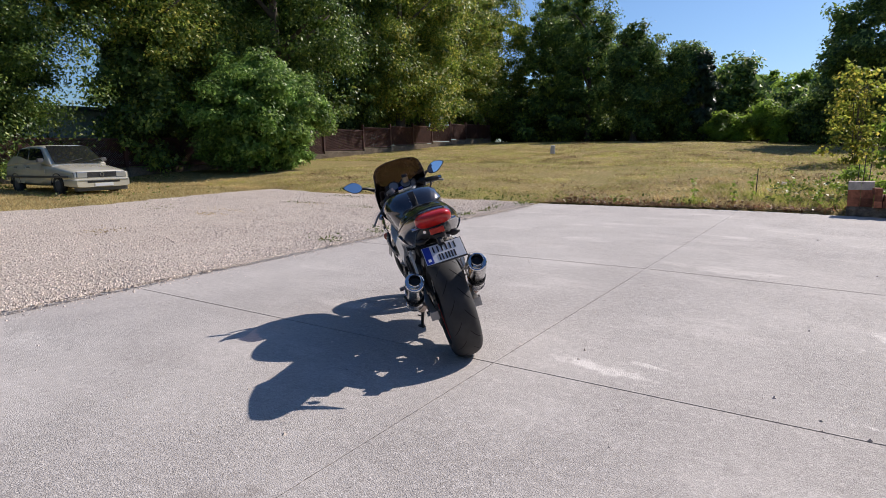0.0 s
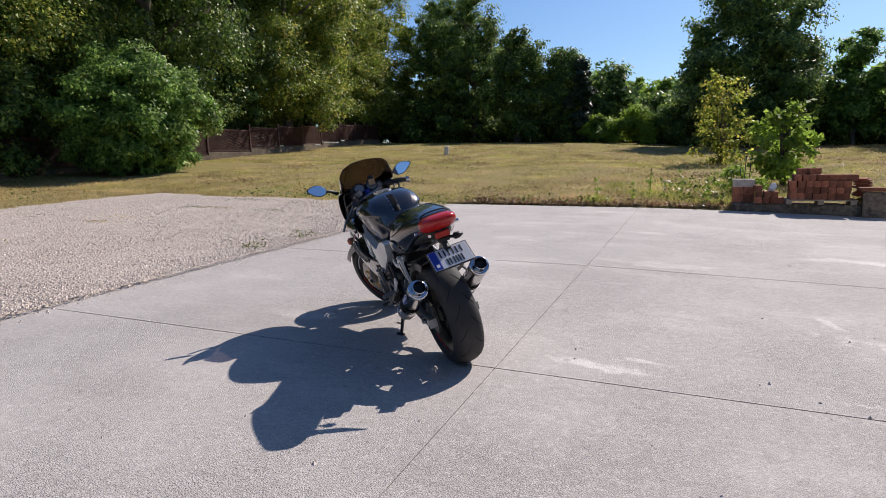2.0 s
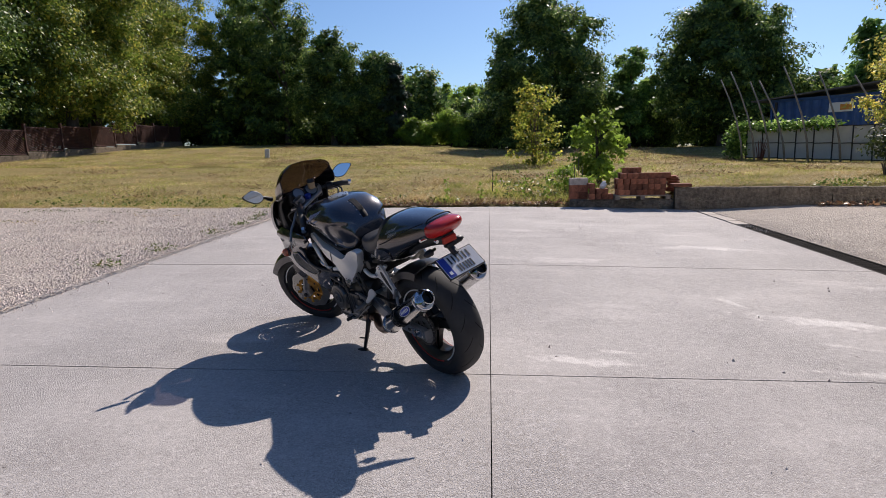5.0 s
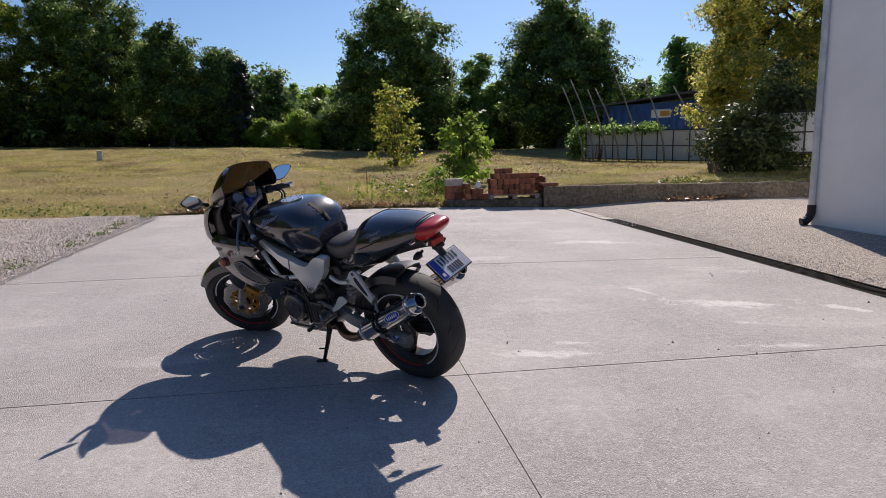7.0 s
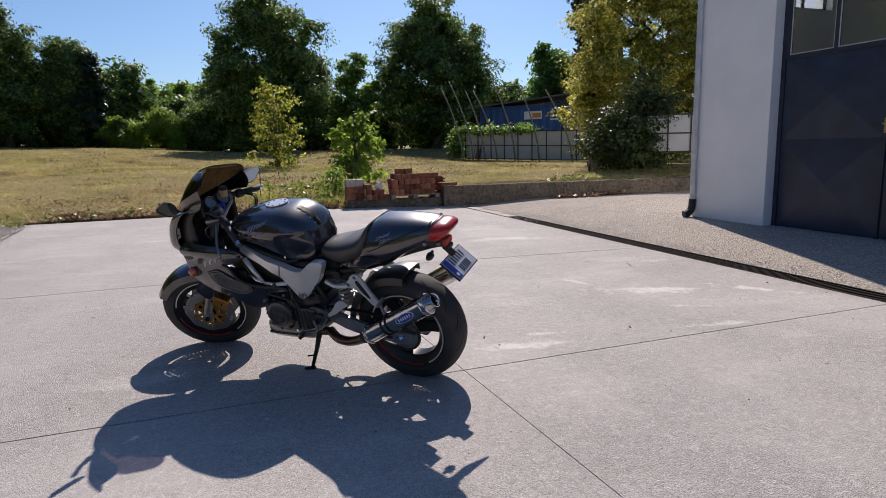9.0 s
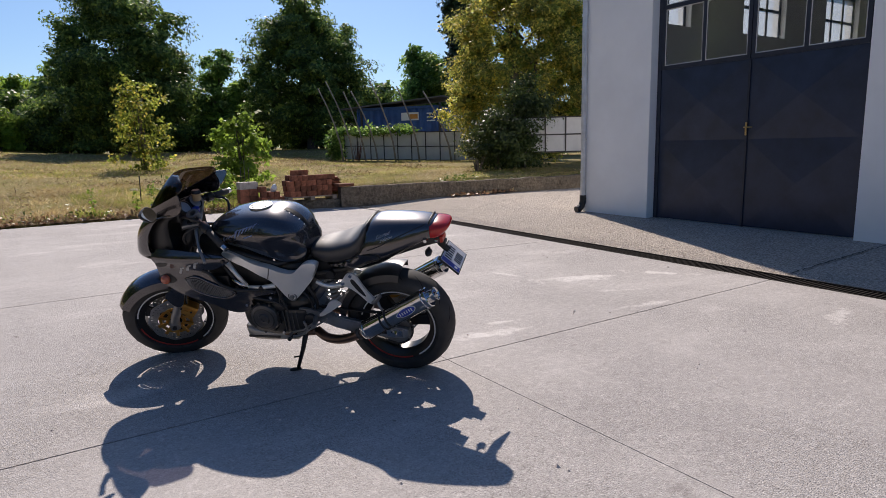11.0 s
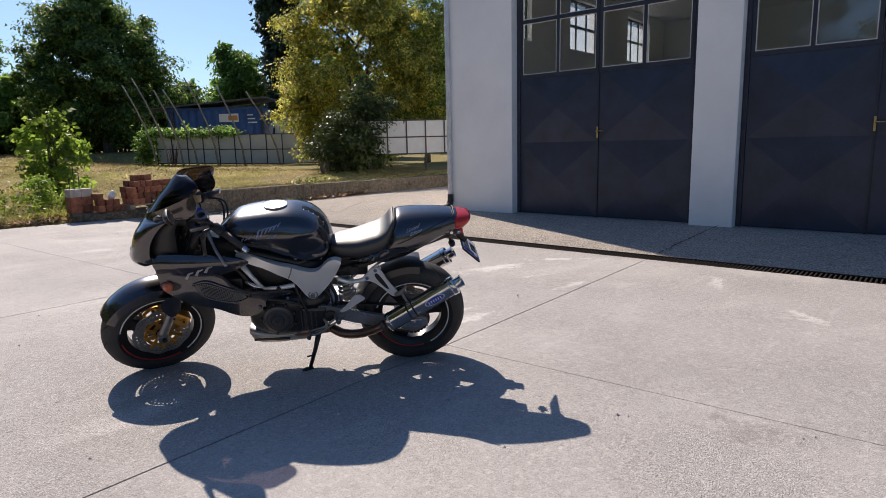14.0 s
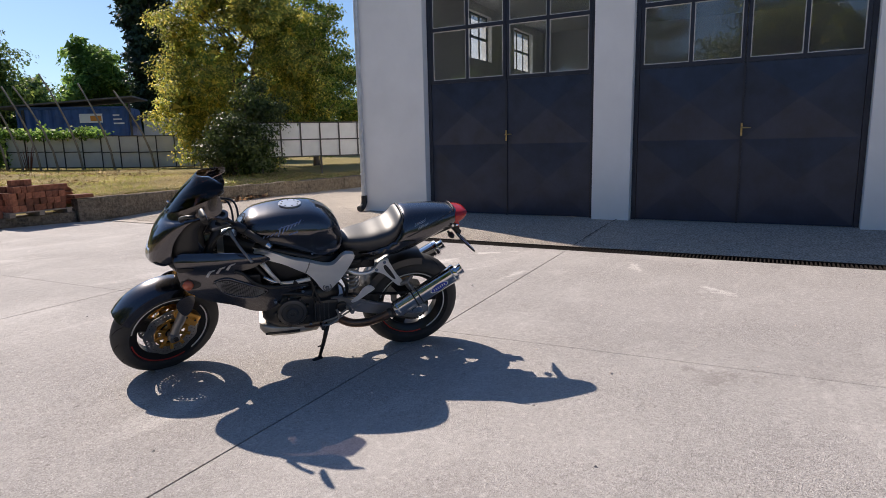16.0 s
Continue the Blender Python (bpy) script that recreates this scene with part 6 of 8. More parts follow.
def tank_body():
    bm = bmesh.new()
    vs = [0.0, 0.012, 0.025, 0.06, 0.13, 0.22, 0.32, 0.42, 0.55, 0.68, 0.80, 0.90, 1.0, 1.06, 1.12, 1.18, 1.24, 1.30, 1.36, 1.42, 1.50, 1.58, 1.65, 1.72, 1.80, 1.87, 1.92, 1.97]
    rings = []
    for row in spline(TANK, 60):
        half = [tank_point(row, v) for v in vs]
        ring = [bm.verts.new(p) for p in half] + [bm.verts.new((p.x, -p.y, p.z)) for p in half[:0:-1]]
        rings.append(ring)
    n = len(rings[0])
    for a, b in zip(rings, rings[1:]):
        for k in range(n):
            bm.faces.new((a[k], a[(k + 1) % n], b[(k + 1) % n], b[k]))
    bm.faces.new(rings[0])
    bm.faces.new(rings[-1][::-1])
    return bm


def tank_y(x, z):
    """Half width of the tank at x and height z."""
    rows = sorted(TANK)
    row = tuple(float(np.interp(x, [q[0] for q in rows], [q[i] for q in rows])) for i in range(5))
    v = (row[1] - z) / (row[1] - row[2]) if z > row[2] else 1 + (row[2] - z) / (row[2] - row[3])
    return tank_point(row, min(1.97, max(0.0, v))).y


tank = part("fuel_tank", tank_body(), M_PAINT, bike, "glossy graphite fuel tank", True)
cap = part("fuel_cap", lathe([(0.0, 0.0), (0.060, 0.0), (0.062, 0.003), (0.062, 0.010), (0.0, 0.010)], (0, 0, 0), 40, closed=False, m=Matrix.Translation((0.712, 0, 0.996)) @ Matrix.Rotation(radians(-90), 4, "X") @ Matrix.Scale(-1, 4, (0, 1, 0))), M_CAP, tank, "pale round alloy fuel cap", True, 40)
for k in range(8):
    a = 2 * math.pi * k / 8 + 0.2
    part("cap_bolt", tubed([(0.712 + 0.048 * math.cos(a), 0.048 * math.sin(a), 0.995), (0.712 + 0.048 * math.cos(a), 0.048 * math.sin(a), 1.0085)], 0.0042, 6), M_INK, cap)
for s in (1, -1):
    # script mark as a run of slanted strokes
    bm = bmesh.new()
    for k, (hh, wd) in enumerate(((0.016, 0.0045), (0.009, 0.003), (0.009, 0.003), (0.009, 0.003), (0.026, 0.006), (0.018, 0.0045), (0.012, 0.0045), (0.012, 0.0045), (0.012, 0.0045), (0.010, 0.004))):
        x = 0.868 - k * 0.0215
        z = 0.878 + k * 0.0085
        tube(bm, [(a, s * (tank_y(a, b) + 0.0008), b) for a, b in ((x + 0.009, z - hh), (x + 0.002, z - 0.3 * hh), (x - 0.003, z + 0.4 * hh), (x - 0.012, z + hh))], [0.0015, wd, wd, 0.0015], 5)
    tube(bm, [(a, s * (tank_y(a, b) + 0.0008), b) for a, b in ((0.79, 0.925), (0.75, 0.938), (0.70, 0.950), (0.65, 0.960))], [0.001, 0.003, 0.003, 0.001], 5)
    tube(bm, [(a, s * (tank_y(a, b) + 0.0008), b) for a, b in ((0.735, 0.896), (0.71, 0.903), (0.685, 0.910))], 0.0035, 5)
    part("script_mark", bm, M_BLUEGREY, tank, "blue-grey script mark")
    part("tank_bolt", tubed([(0.612, s * (tank_y(0.612, 0.752) - 0.002), 0.752), (0.612, s * (tank_y(0.612, 0.752) + 0.008), 0.752)], 0.007, 8), M_CHROME, tank)
bm = bmesh.new()
prev = None
ridge = spline(TANK, 60)[::-1]
for x in np.linspace(0.57, 0.452, 12):
    zt = float(np.interp(x, [q[0] for q in ridge], [q[1] for q in ridge])) + 0.001
    wide = 0.022
    row = [bm.verts.new((x, y, zt + dz)) for y, dz in ((-wide, -0.005), (-wide * 0.8, 0.001), (wide * 0.8, 0.001), (wide, -0.005))]
    if prev:
        for i in range(3):
            bm.faces.new((prev[i], prev[i + 1], row[i + 1], row[i]))
    prev = row
bmesh.ops.solidify(bm, geom=bm.faces[:], thickness=0.004)
part("tank_pad", bm, M_INK, tank, "black ribbed tank pad", True, 40)
for k in range(5):
    x = 0.562 - 0.024 * k
    zt = float(np.interp(x, [q[0] for q in ridge], [q[1] for q in ridge]))
    part("pad_tip", boxed(-0.003, 0.003, 0.022, 0.030, -0.002, 0.002, 0, Matrix.Translation((x, 0, zt - 0.002))), M_SILVERMARK, tank)
part("lower_tank_trim", loft([(0.92, 0.825, 0.80, 0.14), (0.76, 0.79, 0.755, 0.165), (0.60, 0.735, 0.705, 0.155), (0.43, 0.76, 0.71, 0.085)], 20, 4), M_BLACK, tank, "", True)


def lettering(word, size):
    """A word as flat faces in the xy plane, in the built-in font."""
    cu = bpy.data.curves.new("lettering", "FONT")
    cu.body, cu.size, cu.resolution_u = word, size, 3
    ob = bpy.data.objects.new("lettering", cu)
    scene.collection.objects.link(ob)
    deps = bpy.context.evaluated_depsgraph_get()
    me = bpy.data.meshes.new_from_object(ob.evaluated_get(deps))
    bm = bmesh.new()
    bm.from_mesh(me)
    bpy.data.objects.remove(ob)
    bpy.data.meshes.remove(me)
    bpy.data.curves.remove(cu)
    return bm


# ---- seat and tail
SEAT = [(0.445, 0.782, 0.735, 0.060), (0.415, 0.800, 0.715, 0.092), (0.36, 0.811, 0.706, 0.118), (0.29, 0.822, 0.706, 0.138), (0.225, 0.842, 0.720, 0.150), (0.172, 0.858, 0.735, 0.153), (0.130, 0.888, 0.756, 0.150), (0.106, 0.922, 0.785, 0.142), (0.088, 0.937, 0.80, 0.130)]
part("seat", loft(spline(SEAT, 24), 32, 3.2), M_SEAT, bike, "smooth black vinyl rider seat", True)
TAIL = [(0.345, 0.708, 0.698, 0.105), (0.30, 0.722, 0.697, 0.140), (0.225, 0.758, 0.693, 0.168), (0.150, 0.795, 0.684, 0.181), (0.105, 0.86, 0.686, 0.184)]
TAIL2 = [(0.085, 0.916, 0.690, 0.184), (0.065, 0.940, 0.694, 0.183), (0.02, 0.947, 0.708, 0.180), (-0.05, 0.948, 0.748, 0.172), (-0.12, 0.946, 0.786, 0.158), (-0.18, 0.942, 0.815, 0.142), (-0.225, 0.937, 0.836, 0.126), (-0.262, 0.930, 0.850, 0.108)]


def tail_shape(p):
    """Narrower on top, so that the sides lean in, and tucked under below."""
    k = smooth01(0.80, 0.975, p.z)
    low = smooth01(0.80, 0.70, p.z)
    return Vector((p.x, p.y * (1 - 0.26 * k) * (1 - 0.08 * low), p.z))


tail = part("tail_cowl", loft(spline(TAIL + TAIL2, 44), 48, 2.9, shape=tail_shape), M_PAINT, bike, "glossy graphite tail cowl with a seat hump", True)


def tail_y(x, z):
    rows = sorted(TAIL + TAIL2)
    zt, zb, w = (float(np.interp(x, [q[0] for q in rows], [q[i] for q in rows])) for i in (1, 2, 3))
    d = min(0.999, abs((z - (zt + zb) / 2) / ((zt - zb) / 2)))
    return tail_shape(Vector((x, w * (1 - d ** 2.9) ** (1 / 2.9), z))).y


for s in (1, -1):
    part("side_panel", panel([(0.310, 0.716), (0.235, 0.752), (0.160, 0.784), (0.100, 0.800), (0.030, 0.800), (0.004, 0.782), (0.020, 0.748), (0.070, 0.708), (0.130, 0.697), (0.225, 0.703)], lambda x, z: tail_y(x, z) + 0.005 + 0.06 * max(0.0, z - 0.70), 0.02, 0.025, s), M_PAINT, tail, "graphite lower side panel", True, 50)
    seam = [(0.068, 0.822), (0.0, 0.845), (-0.07, 0.875), (-0.15, 0.904), (-0.222, 0.925)]
    part("cowl_seam", tubed([(x, s * (tail_y(x, z) + 0.0012), z) for x, z in spline(seam, 16)], 0.0022, 5), M_INK, tail)
    for word, x0, z0 in (("Limited", 0.022, 0.874), ("Edition", 0.002, 0.858)):
        bm = lettering(word, 0.023)
        for v in bm.verts:
            u, w = v.co.x + 0.45 * v.co.y, v.co.y
            x, z = x0 - (u if s > 0 else 0.10 - u), z0 + w + 0.32 * u * s + (0 if s > 0 else 0.03)
            v.co = Vector((x, s * (tail_y(x, z) + 0.0022), z))
        part("script_mark", bm, M_SILVERMARK, tail, "silver slanted script lettering")
    part("tail_bolt", tubed([(-0.225, s * 0.09, 0.850), (-0.225, s * 0.126, 0.850)], 0.009, 8), M_CHROME, tail)
# bright piping where the seat meets the hump, and at the hump's end
for x, z0, w in ((0.083, 0.930, 0.132), (-0.240, 0.935, 0.088)):
    part("piping", tubed(spline([(x + 0.004, -w, z0 - 0.055), (x, -w * 0.86, z0 - 0.008), (x - 0.003, -w * 0.4, z0 + 0.006), (x - 0.003, w * 0.4, z0 + 0.006), (x, w * 0.86, z0 - 0.008), (x + 0.004, w, z0 - 0.055)], 24), 0.0035, 6), M_SEAT if x > 0 else M_INK, tail, "", True)
light = part("tail_light", loft(spline([(-0.246, 0.928, 0.838, 0.103), (-0.270, 0.929, 0.841, 0.102), (-0.292, 0.928, 0.851, 0.096), (-0.312, 0.925, 0.866, 0.085), (-0.328, 0.919, 0.882, 0.068), (-0.337, 0.911, 0.894, 0.045)], 14), 36, 2.8), M_RED, bike, "wide glossy red tail light", True)
part("lower_reflector", boxed(-0.296, -0.262, -0.040, 0.040, 0.804, 0.836, 0.004), M_REFLECT, light, "orange-red reflector")
part("lamp_bolt", tubed([(-0.262, 0.066, 0.830), (-0.278, 0.066, 0.828)], 0.009, 10), M_CHROME, light)
under = part("tail_undertray", loft([(0.08, 0.77, 0.70, 0.125), (-0.04, 0.82, 0.745, 0.115), (-0.14, 0.845, 0.775, 0.10), (-0.22, 0.862, 0.795, 0.08), (-0.255, 0.862, 0.798, 0.058), (-0.280, 0.850, 0.798, 0.045)], 20, 3.5), M_BLACK, bike, "", True)
for s in (1, -1):
    part("indicator", tubed([(-0.222, s * 0.05, 0.780), (-0.226, s * 0.072, 0.776), (-0.228, s * 0.082, 0.775), (-0.230, s * 0.108, 0.774), (-0.230, s * 0.128, 0.773)], [0.008, 0.008, 0.019, 0.017, 0.006], 10), M_BLACK, bike, "small smoked rear indicator", True)
# number plate with its characters as plain bars
pm = Matrix.Translation((-0.336, 0.004, 0.706)) @ Matrix.Rotation(radians(47), 4, "Y") @ Matrix.Scale(0.93, 4)
plate = part("number_plate", boxed(-0.004, 0.0, -0.118, 0.118, -0.064, 0.064, 0.002, pm), M_PLATE, bike, "white number plate with a blue band")
part("plate_band", boxed(-0.0055, -0.0042, 0.072, 0.114, -0.061, 0.061, 0, pm), M_BLUEMARK, plate)
part("band_mark", boxed(-0.007, -0.0056, 0.084, 0.102, -0.046, -0.026, 0, pm), M_WHITE, plate)
for z, ys, wd in ((0.029, (0.040, -0.010, -0.060), 0.036), (-0.030, (0.022, -0.016, -0.050), 0.024)):
    for y in ys:
        for o in (-1, 1):
            part("plate_bar", boxed(-0.0056, -0.0042, y + o * wd * 0.36 - 0.0045, y + o * wd * 0.36 + 0.0045, z - 0.022, z + 0.022, 0, pm), M_INK, plate)
part("plate_rim", boxed(-0.0035, 0.007, -0.123, 0.123, -0.069, 0.069, 0.002, pm), M_BLACK, plate)
part("plate_arm", tubed([(-0.255, 0, 0.82), (-0.275, 0, 0.785), (-0.313, 0, 0.745)], 0.018, 8), M_BLACK, plate)
part("plate_lamp", boxed(-0.303, -0.268, -0.03, 0.03, 0.782, 0.802, 0.004), M_BLACK, plate)

# ---- fairing
def cowl(levels, n=36, thick=0.006, seg_z=14):
    """A shell wrapped round the front: rows of (height and x at the nose, height and x at the rear edge, half width)."""
    bm = bmesh.new()
    grid = []
    for zn, xn, zr, xr, w in spline(levels, seg_z):
        row = []
        for k in range(n + 1):
            u = -1 + 2 * k / n
            a = u * math.pi / 2
            c = max(0, math.cos(a)) ** 0.72
            row.append(bm.verts.new((xr + (xn - xr) * c, w * math.copysign(abs(math.sin(a)) ** 0.8, a), zr + (zn - zr) * c)))
        grid.append(row)
    for a, b in zip(grid, grid[1:]):
        for k in range(n):
            bm.faces.new((a[k], a[k + 1], b[k + 1], b[k]))
    bm.normal_update()
    bmesh.ops.solidify(bm, geom=bm.faces[:], thickness=thick)
    return bm


upper = part("upper_cowl", cowl([(0.728, 1.432, 0.762, 1.335, 0.165), (0.750, 1.468, 0.785, 1.335, 0.182), (0.785, 1.482, 0.82, 1.335, 0.195), (0.850, 1.461, 0.89, 1.315, 0.203), (0.905, 1.438, 0.950, 1.275, 0.205), (0.945, 1.410, 0.998, 1.225, 0.204),
                                 (0.972, 1.388, 1.022, 1.160, 0.202), (0.985, 1.378, 1.032, 1.085, 0.198), (0.997, 1.370, 1.075, 1.058, 0.193), (1.010, 1.361, 1.135, 1.070, 0.184)], seg_z=26), M_PAINT, bike, "glossy graphite upper cowl", True, 50)
scr = part("windscreen", cowl([(1.008, 1.361, 1.132, 1.072, 0.183), (1.050, 1.326, 1.146, 1.054, 0.179), (1.100, 1.284, 1.164, 1.046, 0.168), (1.145, 1.240, 1.182, 1.050, 0.150), (1.180, 1.206, 1.194, 1.075, 0.120), (1.204, 1.183, 1.204, 1.120, 0.065)], thick=0.004), M_SCREEN, bike, "dark smoked bubble windscreen", True)
for y in (-0.14, -0.055, 0.055, 0.14):
    part("screen_bolt", tubed([(1.362 - 5.6 * y * y, y, 1.022 + 1.9 * y * y), (1.370 - 5.6 * y * y, y * 1.03, 1.028 + 1.9 * y * y)], 0.006, 8), M_CHROME, scr)
head = part("headlight", cowl([(0.752, 1.474, 0.785, 1.385, 0.150), (0.785, 1.4875, 0.815, 1.385, 0.166), (0.835, 1.471, 0.865, 1.385, 0.160)], 24, 0.004, 6), M_LENS, bike, "clear wide headlight", True)
part("inner_cowl", cowl([(0.68, 1.37, 0.68, 1.20, 0.135), (0.80, 1.43, 0.80, 1.20, 0.170), (0.93, 1.385, 0.96, 1.19, 0.176), (0.99, 1.34, 1.01, 1.13, 0.168)], 24, 0.005, 8), M_BLACK, bike, "", True)
SIDE = [(1.330, 0.822), (1.20, 0.824), (1.055, 0.815), (0.95, 0.806), (0.885, 0.798), (0.848, 0.780), (0.838, 0.766), (0.89, 0.742), (0.941, 0.716), (1.012, 0.700), (1.010, 0.684), (0.977, 0.670), (0.917, 0.604), (0.812, 0.577), (0.640, 0.564), (0.641, 0.545), (0.72, 0.533), (0.80, 0.515), (0.795, 0.462), (0.88, 0.408), (0.964, 0.430), (1.048, 0.490), (1.173, 0.529), (1.245, 0.576), (1.298, 0.612), (1.320, 0.688), (1.322, 0.755)]
SCOOP = [(1.141, 0.656), (1.072, 0.668), (0.980, 0.631), (0.873, 0.572), (0.893, 0.543), (0.947, 0.530), (1.035, 0.550), (1.108, 0.593)]


def side_y(x, z):
    y = np.interp(x, [0.63, 0.80, 0.95, 1.10, 1.22, 1.29, 1.34], [0.172, 0.200, 0.215, 0.220, 0.213, 0.203, 0.192])
    y -= 0.30 * max(0.0, 0.62 - z) ** 1.15
    y += 0.018 * math.exp(-((z - 0.775) / 0.026) ** 2) - 0.55 * max(0.0, z - 0.790) - 0.014 * math.exp(-((z - 0.690) / 0.030) ** 2) * smooth01(1.32, 1.20, x)
    return float(y)


def in_scoop(x):
    """Lower and upper edge of the scoop's mouth at x."""
    return (float(np.interp(x, [0.878, 0.893, 0.947, 1.035, 1.108, 1.136], [0.566, 0.549, 0.536, 0.556, 0.599, 0.648])), float(np.interp(x, [0.878, 0.980, 1.072, 1.136], [0.570, 0.625, 0.662, 0.654])))


for s in (1, -1):
    side = part("side_fairing", panel(SIDE, side_y, 0.007, 0.022, s), M_PAINT, bike, "glossy graphite side fairing", True, 50)
    part("radiator_scoop", panel(SCOOP, lambda x, z: side_y(x, z) + 0.003, 0.006, 0.03, s), M_BLACK, side, "black radiator scoop", True)
    bm = bmesh.new()
    for k in range(22):
        x = 0.886 + k * 0.0118
        lo, hi = in_scoop(x)
        if hi - lo > 0.01:
            tube(bm, [(x, s * (side_y(x, lo) + 0.005), lo), (x + 0.006, s * (side_y(x, hi) + 0.005), hi)], 0.0018, 4)
    for k in range(9):
        pts = []
        for x in np.linspace(0.888, 1.132, 10):
            lo, hi = in_scoop(x)
            z = lo + (hi - lo) * (k + 0.5) / 9
            pts.append((x, s * (side_y(x, z) + 0.005), z))
        tube(bm, pts, 0.0015, 4)
    part("grille", bm, M_GRILLE, side, "fine dark wire grille")
    lb = tubed([(x, s * (side_y(x, z) + 0.003), z) for x, z in spline(SCOOP + SCOOP[:1], 40)], 0.007, 8)
    part("scoop_lip", lb, M_PAINT, side, "raised lip round the scoop", True)
    hoop = [(1.03, 0.706), (0.985, 0.680), (0.93, 0.622), (0.87, 0.590), (0.78, 0.577), (0.70, 0.572), (0.645, 0.560)]
    part("fairing_rim", tubed([(x, s * (side_y(x, z) + 0.001), z) for x, z in spline(hoop, 24)], 0.009, 8), M_BLACK, side, "black rolled fairing edge", True)
    # model mark as plain slanted shapes
    for x0, z0 in ((1.152, 0.703), (1.098, 0.722), (1.046, 0.741)):
        part("fairing_mark", panel([(x0 + 0.030, z0 - 0.018), (x0 + 0.006, z0 + 0.018), (x0 - 0.026, z0 + 0.028), (x0 - 0.018, z0 + 0.016), (x0 - 0.002, z0 + 0.010), (x0 + 0.016, z0 - 0.022)], lambda x, z: side_y(x, z) + 0.0022, 0.003, 0.02, s, 0), M_SILVERMARK, side, "silver slanted mark")
    part("upper_scoop", panel([(1.322, 0.742), (1.270, 0.752), (1.225, 0.745), (1.250, 0.728), (1.315, 0.718)], lambda x, z: side_y(x, z) + 0.003, 0.005, 0.02, s), M_BLACK, side)
    tsig = part("turn_signal", lathe([(0.0, 0.0), (0.026, 0.0), (0.028, 0.016), (0.018, 0.030), (0.0, 0.034)], (0, 0, 0), 20, closed=False, m=Matrix.Translation((1.272, s * (side_y(1.272, 0.648) - 0.002), 0.648)) @ Matrix.Scale(s, 4, (0, 1, 0))), M_AMBER, bike, "amber front indicator", True, 50)
    part("signal_base", panel([(1.315, 0.668), (1.26, 0.676), (1.205, 0.660), (1.21, 0.632), (1.265, 0.618), (1.312, 0.628)], lambda x, z: side_y(x, z) + 0.003, 0.006, 0.03, s), M_BLACK, tsig)
    part("fairing_bolt", tubed([(0.878, s * (side_y(0.878, 0.77) - 0.002), 0.770), (0.878, s * (side_y(0.878, 0.77) + 0.006), 0.770)], 0.010, 8), M_INK, side)
    part("fairing_bolt", tubed([(0.665, s * (side_y(0.665, 0.555) - 0.002), 0.556), (0.665, s * (side_y(0.665, 0.555) + 0.004), 0.556)], 0.007, 8), M_CHROME, side)
    # mirrors
    ms = Vector((1.135, 0.352, 1.092)) if s > 0 else Vector((1.135, -0.296, 1.070))
    mir = bmesh.new()
    lathe([(0.0, -0.026), (0.6, -0.023), (0.9, -0.013), (1.0, 0.0), (0.96, 0.003), (0.0, 0.003)], (0, 0, 0), 28, mir, closed=False)
    mm = Matrix.Translation(ms) @ Matrix.Rotation(radians(14 if s > 0 else -26), 4, "Z") @ Matrix.Rotation(radians(14 if s > 0 else 16), 4, "Y") @ Matrix.Rotation(radians(10 * s), 4, "X") @ Matrix.Rotation(radians(90), 4, "Z")

    def mirror_shape(bm_, k=1.0):
        for v in bm_.verts:
            u, d, q = v.co.x, v.co.y, v.co.z
            taper = 1.0 - 0.45 * smooth01(-0.2, 1.0, u * s)
            v.co = Vector((u * 0.074 * k, d, q * 0.044 * k * taper + 0.008 * u * s))
        return bm_
    shell = part("mirror", moved(mirror_shape(mir), mm), M_BLACK, bike, "black pointed rear-view mirror", True, 60)
    gl = bmesh.new()
    lathe([(0.0, 0.0045), (0.90, 0.0045), (0.90, 0.0035), (0.0, 0.0035)], (0, 0, 0), 28, gl, closed=False)
    part("mirror_glass", moved(mirror_shape(gl), mm), M_MIRROR, shell, "sky-blue mirror glass")
    foot = Vector((1.262, s * 0.196, 1.020))
    part("mirror_stem", tubed([foot, foot.lerp(ms, 0.35) + Vector((0.012, 0, 0.008)), foot.lerp(ms, 0.66) + Vector((0.01, 0, 0))], [0.016, 0.010, 0.011], 10), M_BLACK, shell, "", True)

# clocks
dash = part("dashboard", boxed(1.145, 1.215, -0.12, 0.12, 0.945, 1.03, 0.015), M_BLACK, bike)
for y, r in ((0.055, 0.042), (-0.04, 0.044)):
    f = Matrix.Translation((1.147, y, 1.012)) @ Matrix.Rotation(radians(35), 4, "Y") @ Matrix.Rotation(radians(90), 4, "Z")
    part("clock", lathe([(r, -0.03), (r, 0.012), (r - 0.005, 0.014), (r - 0.006, 0.006), (0.0, 0.006)], (0, 0, 0), 28, closed=False, m=f), M_BLACK, dash, "", True, 40)
    part("dial", lathe([(r - 0.007, 0.0075), (0.0, 0.0075)], (0, 0, 0), 28, closed=False, m=f), M_DIAL, dash, "grey dial face")

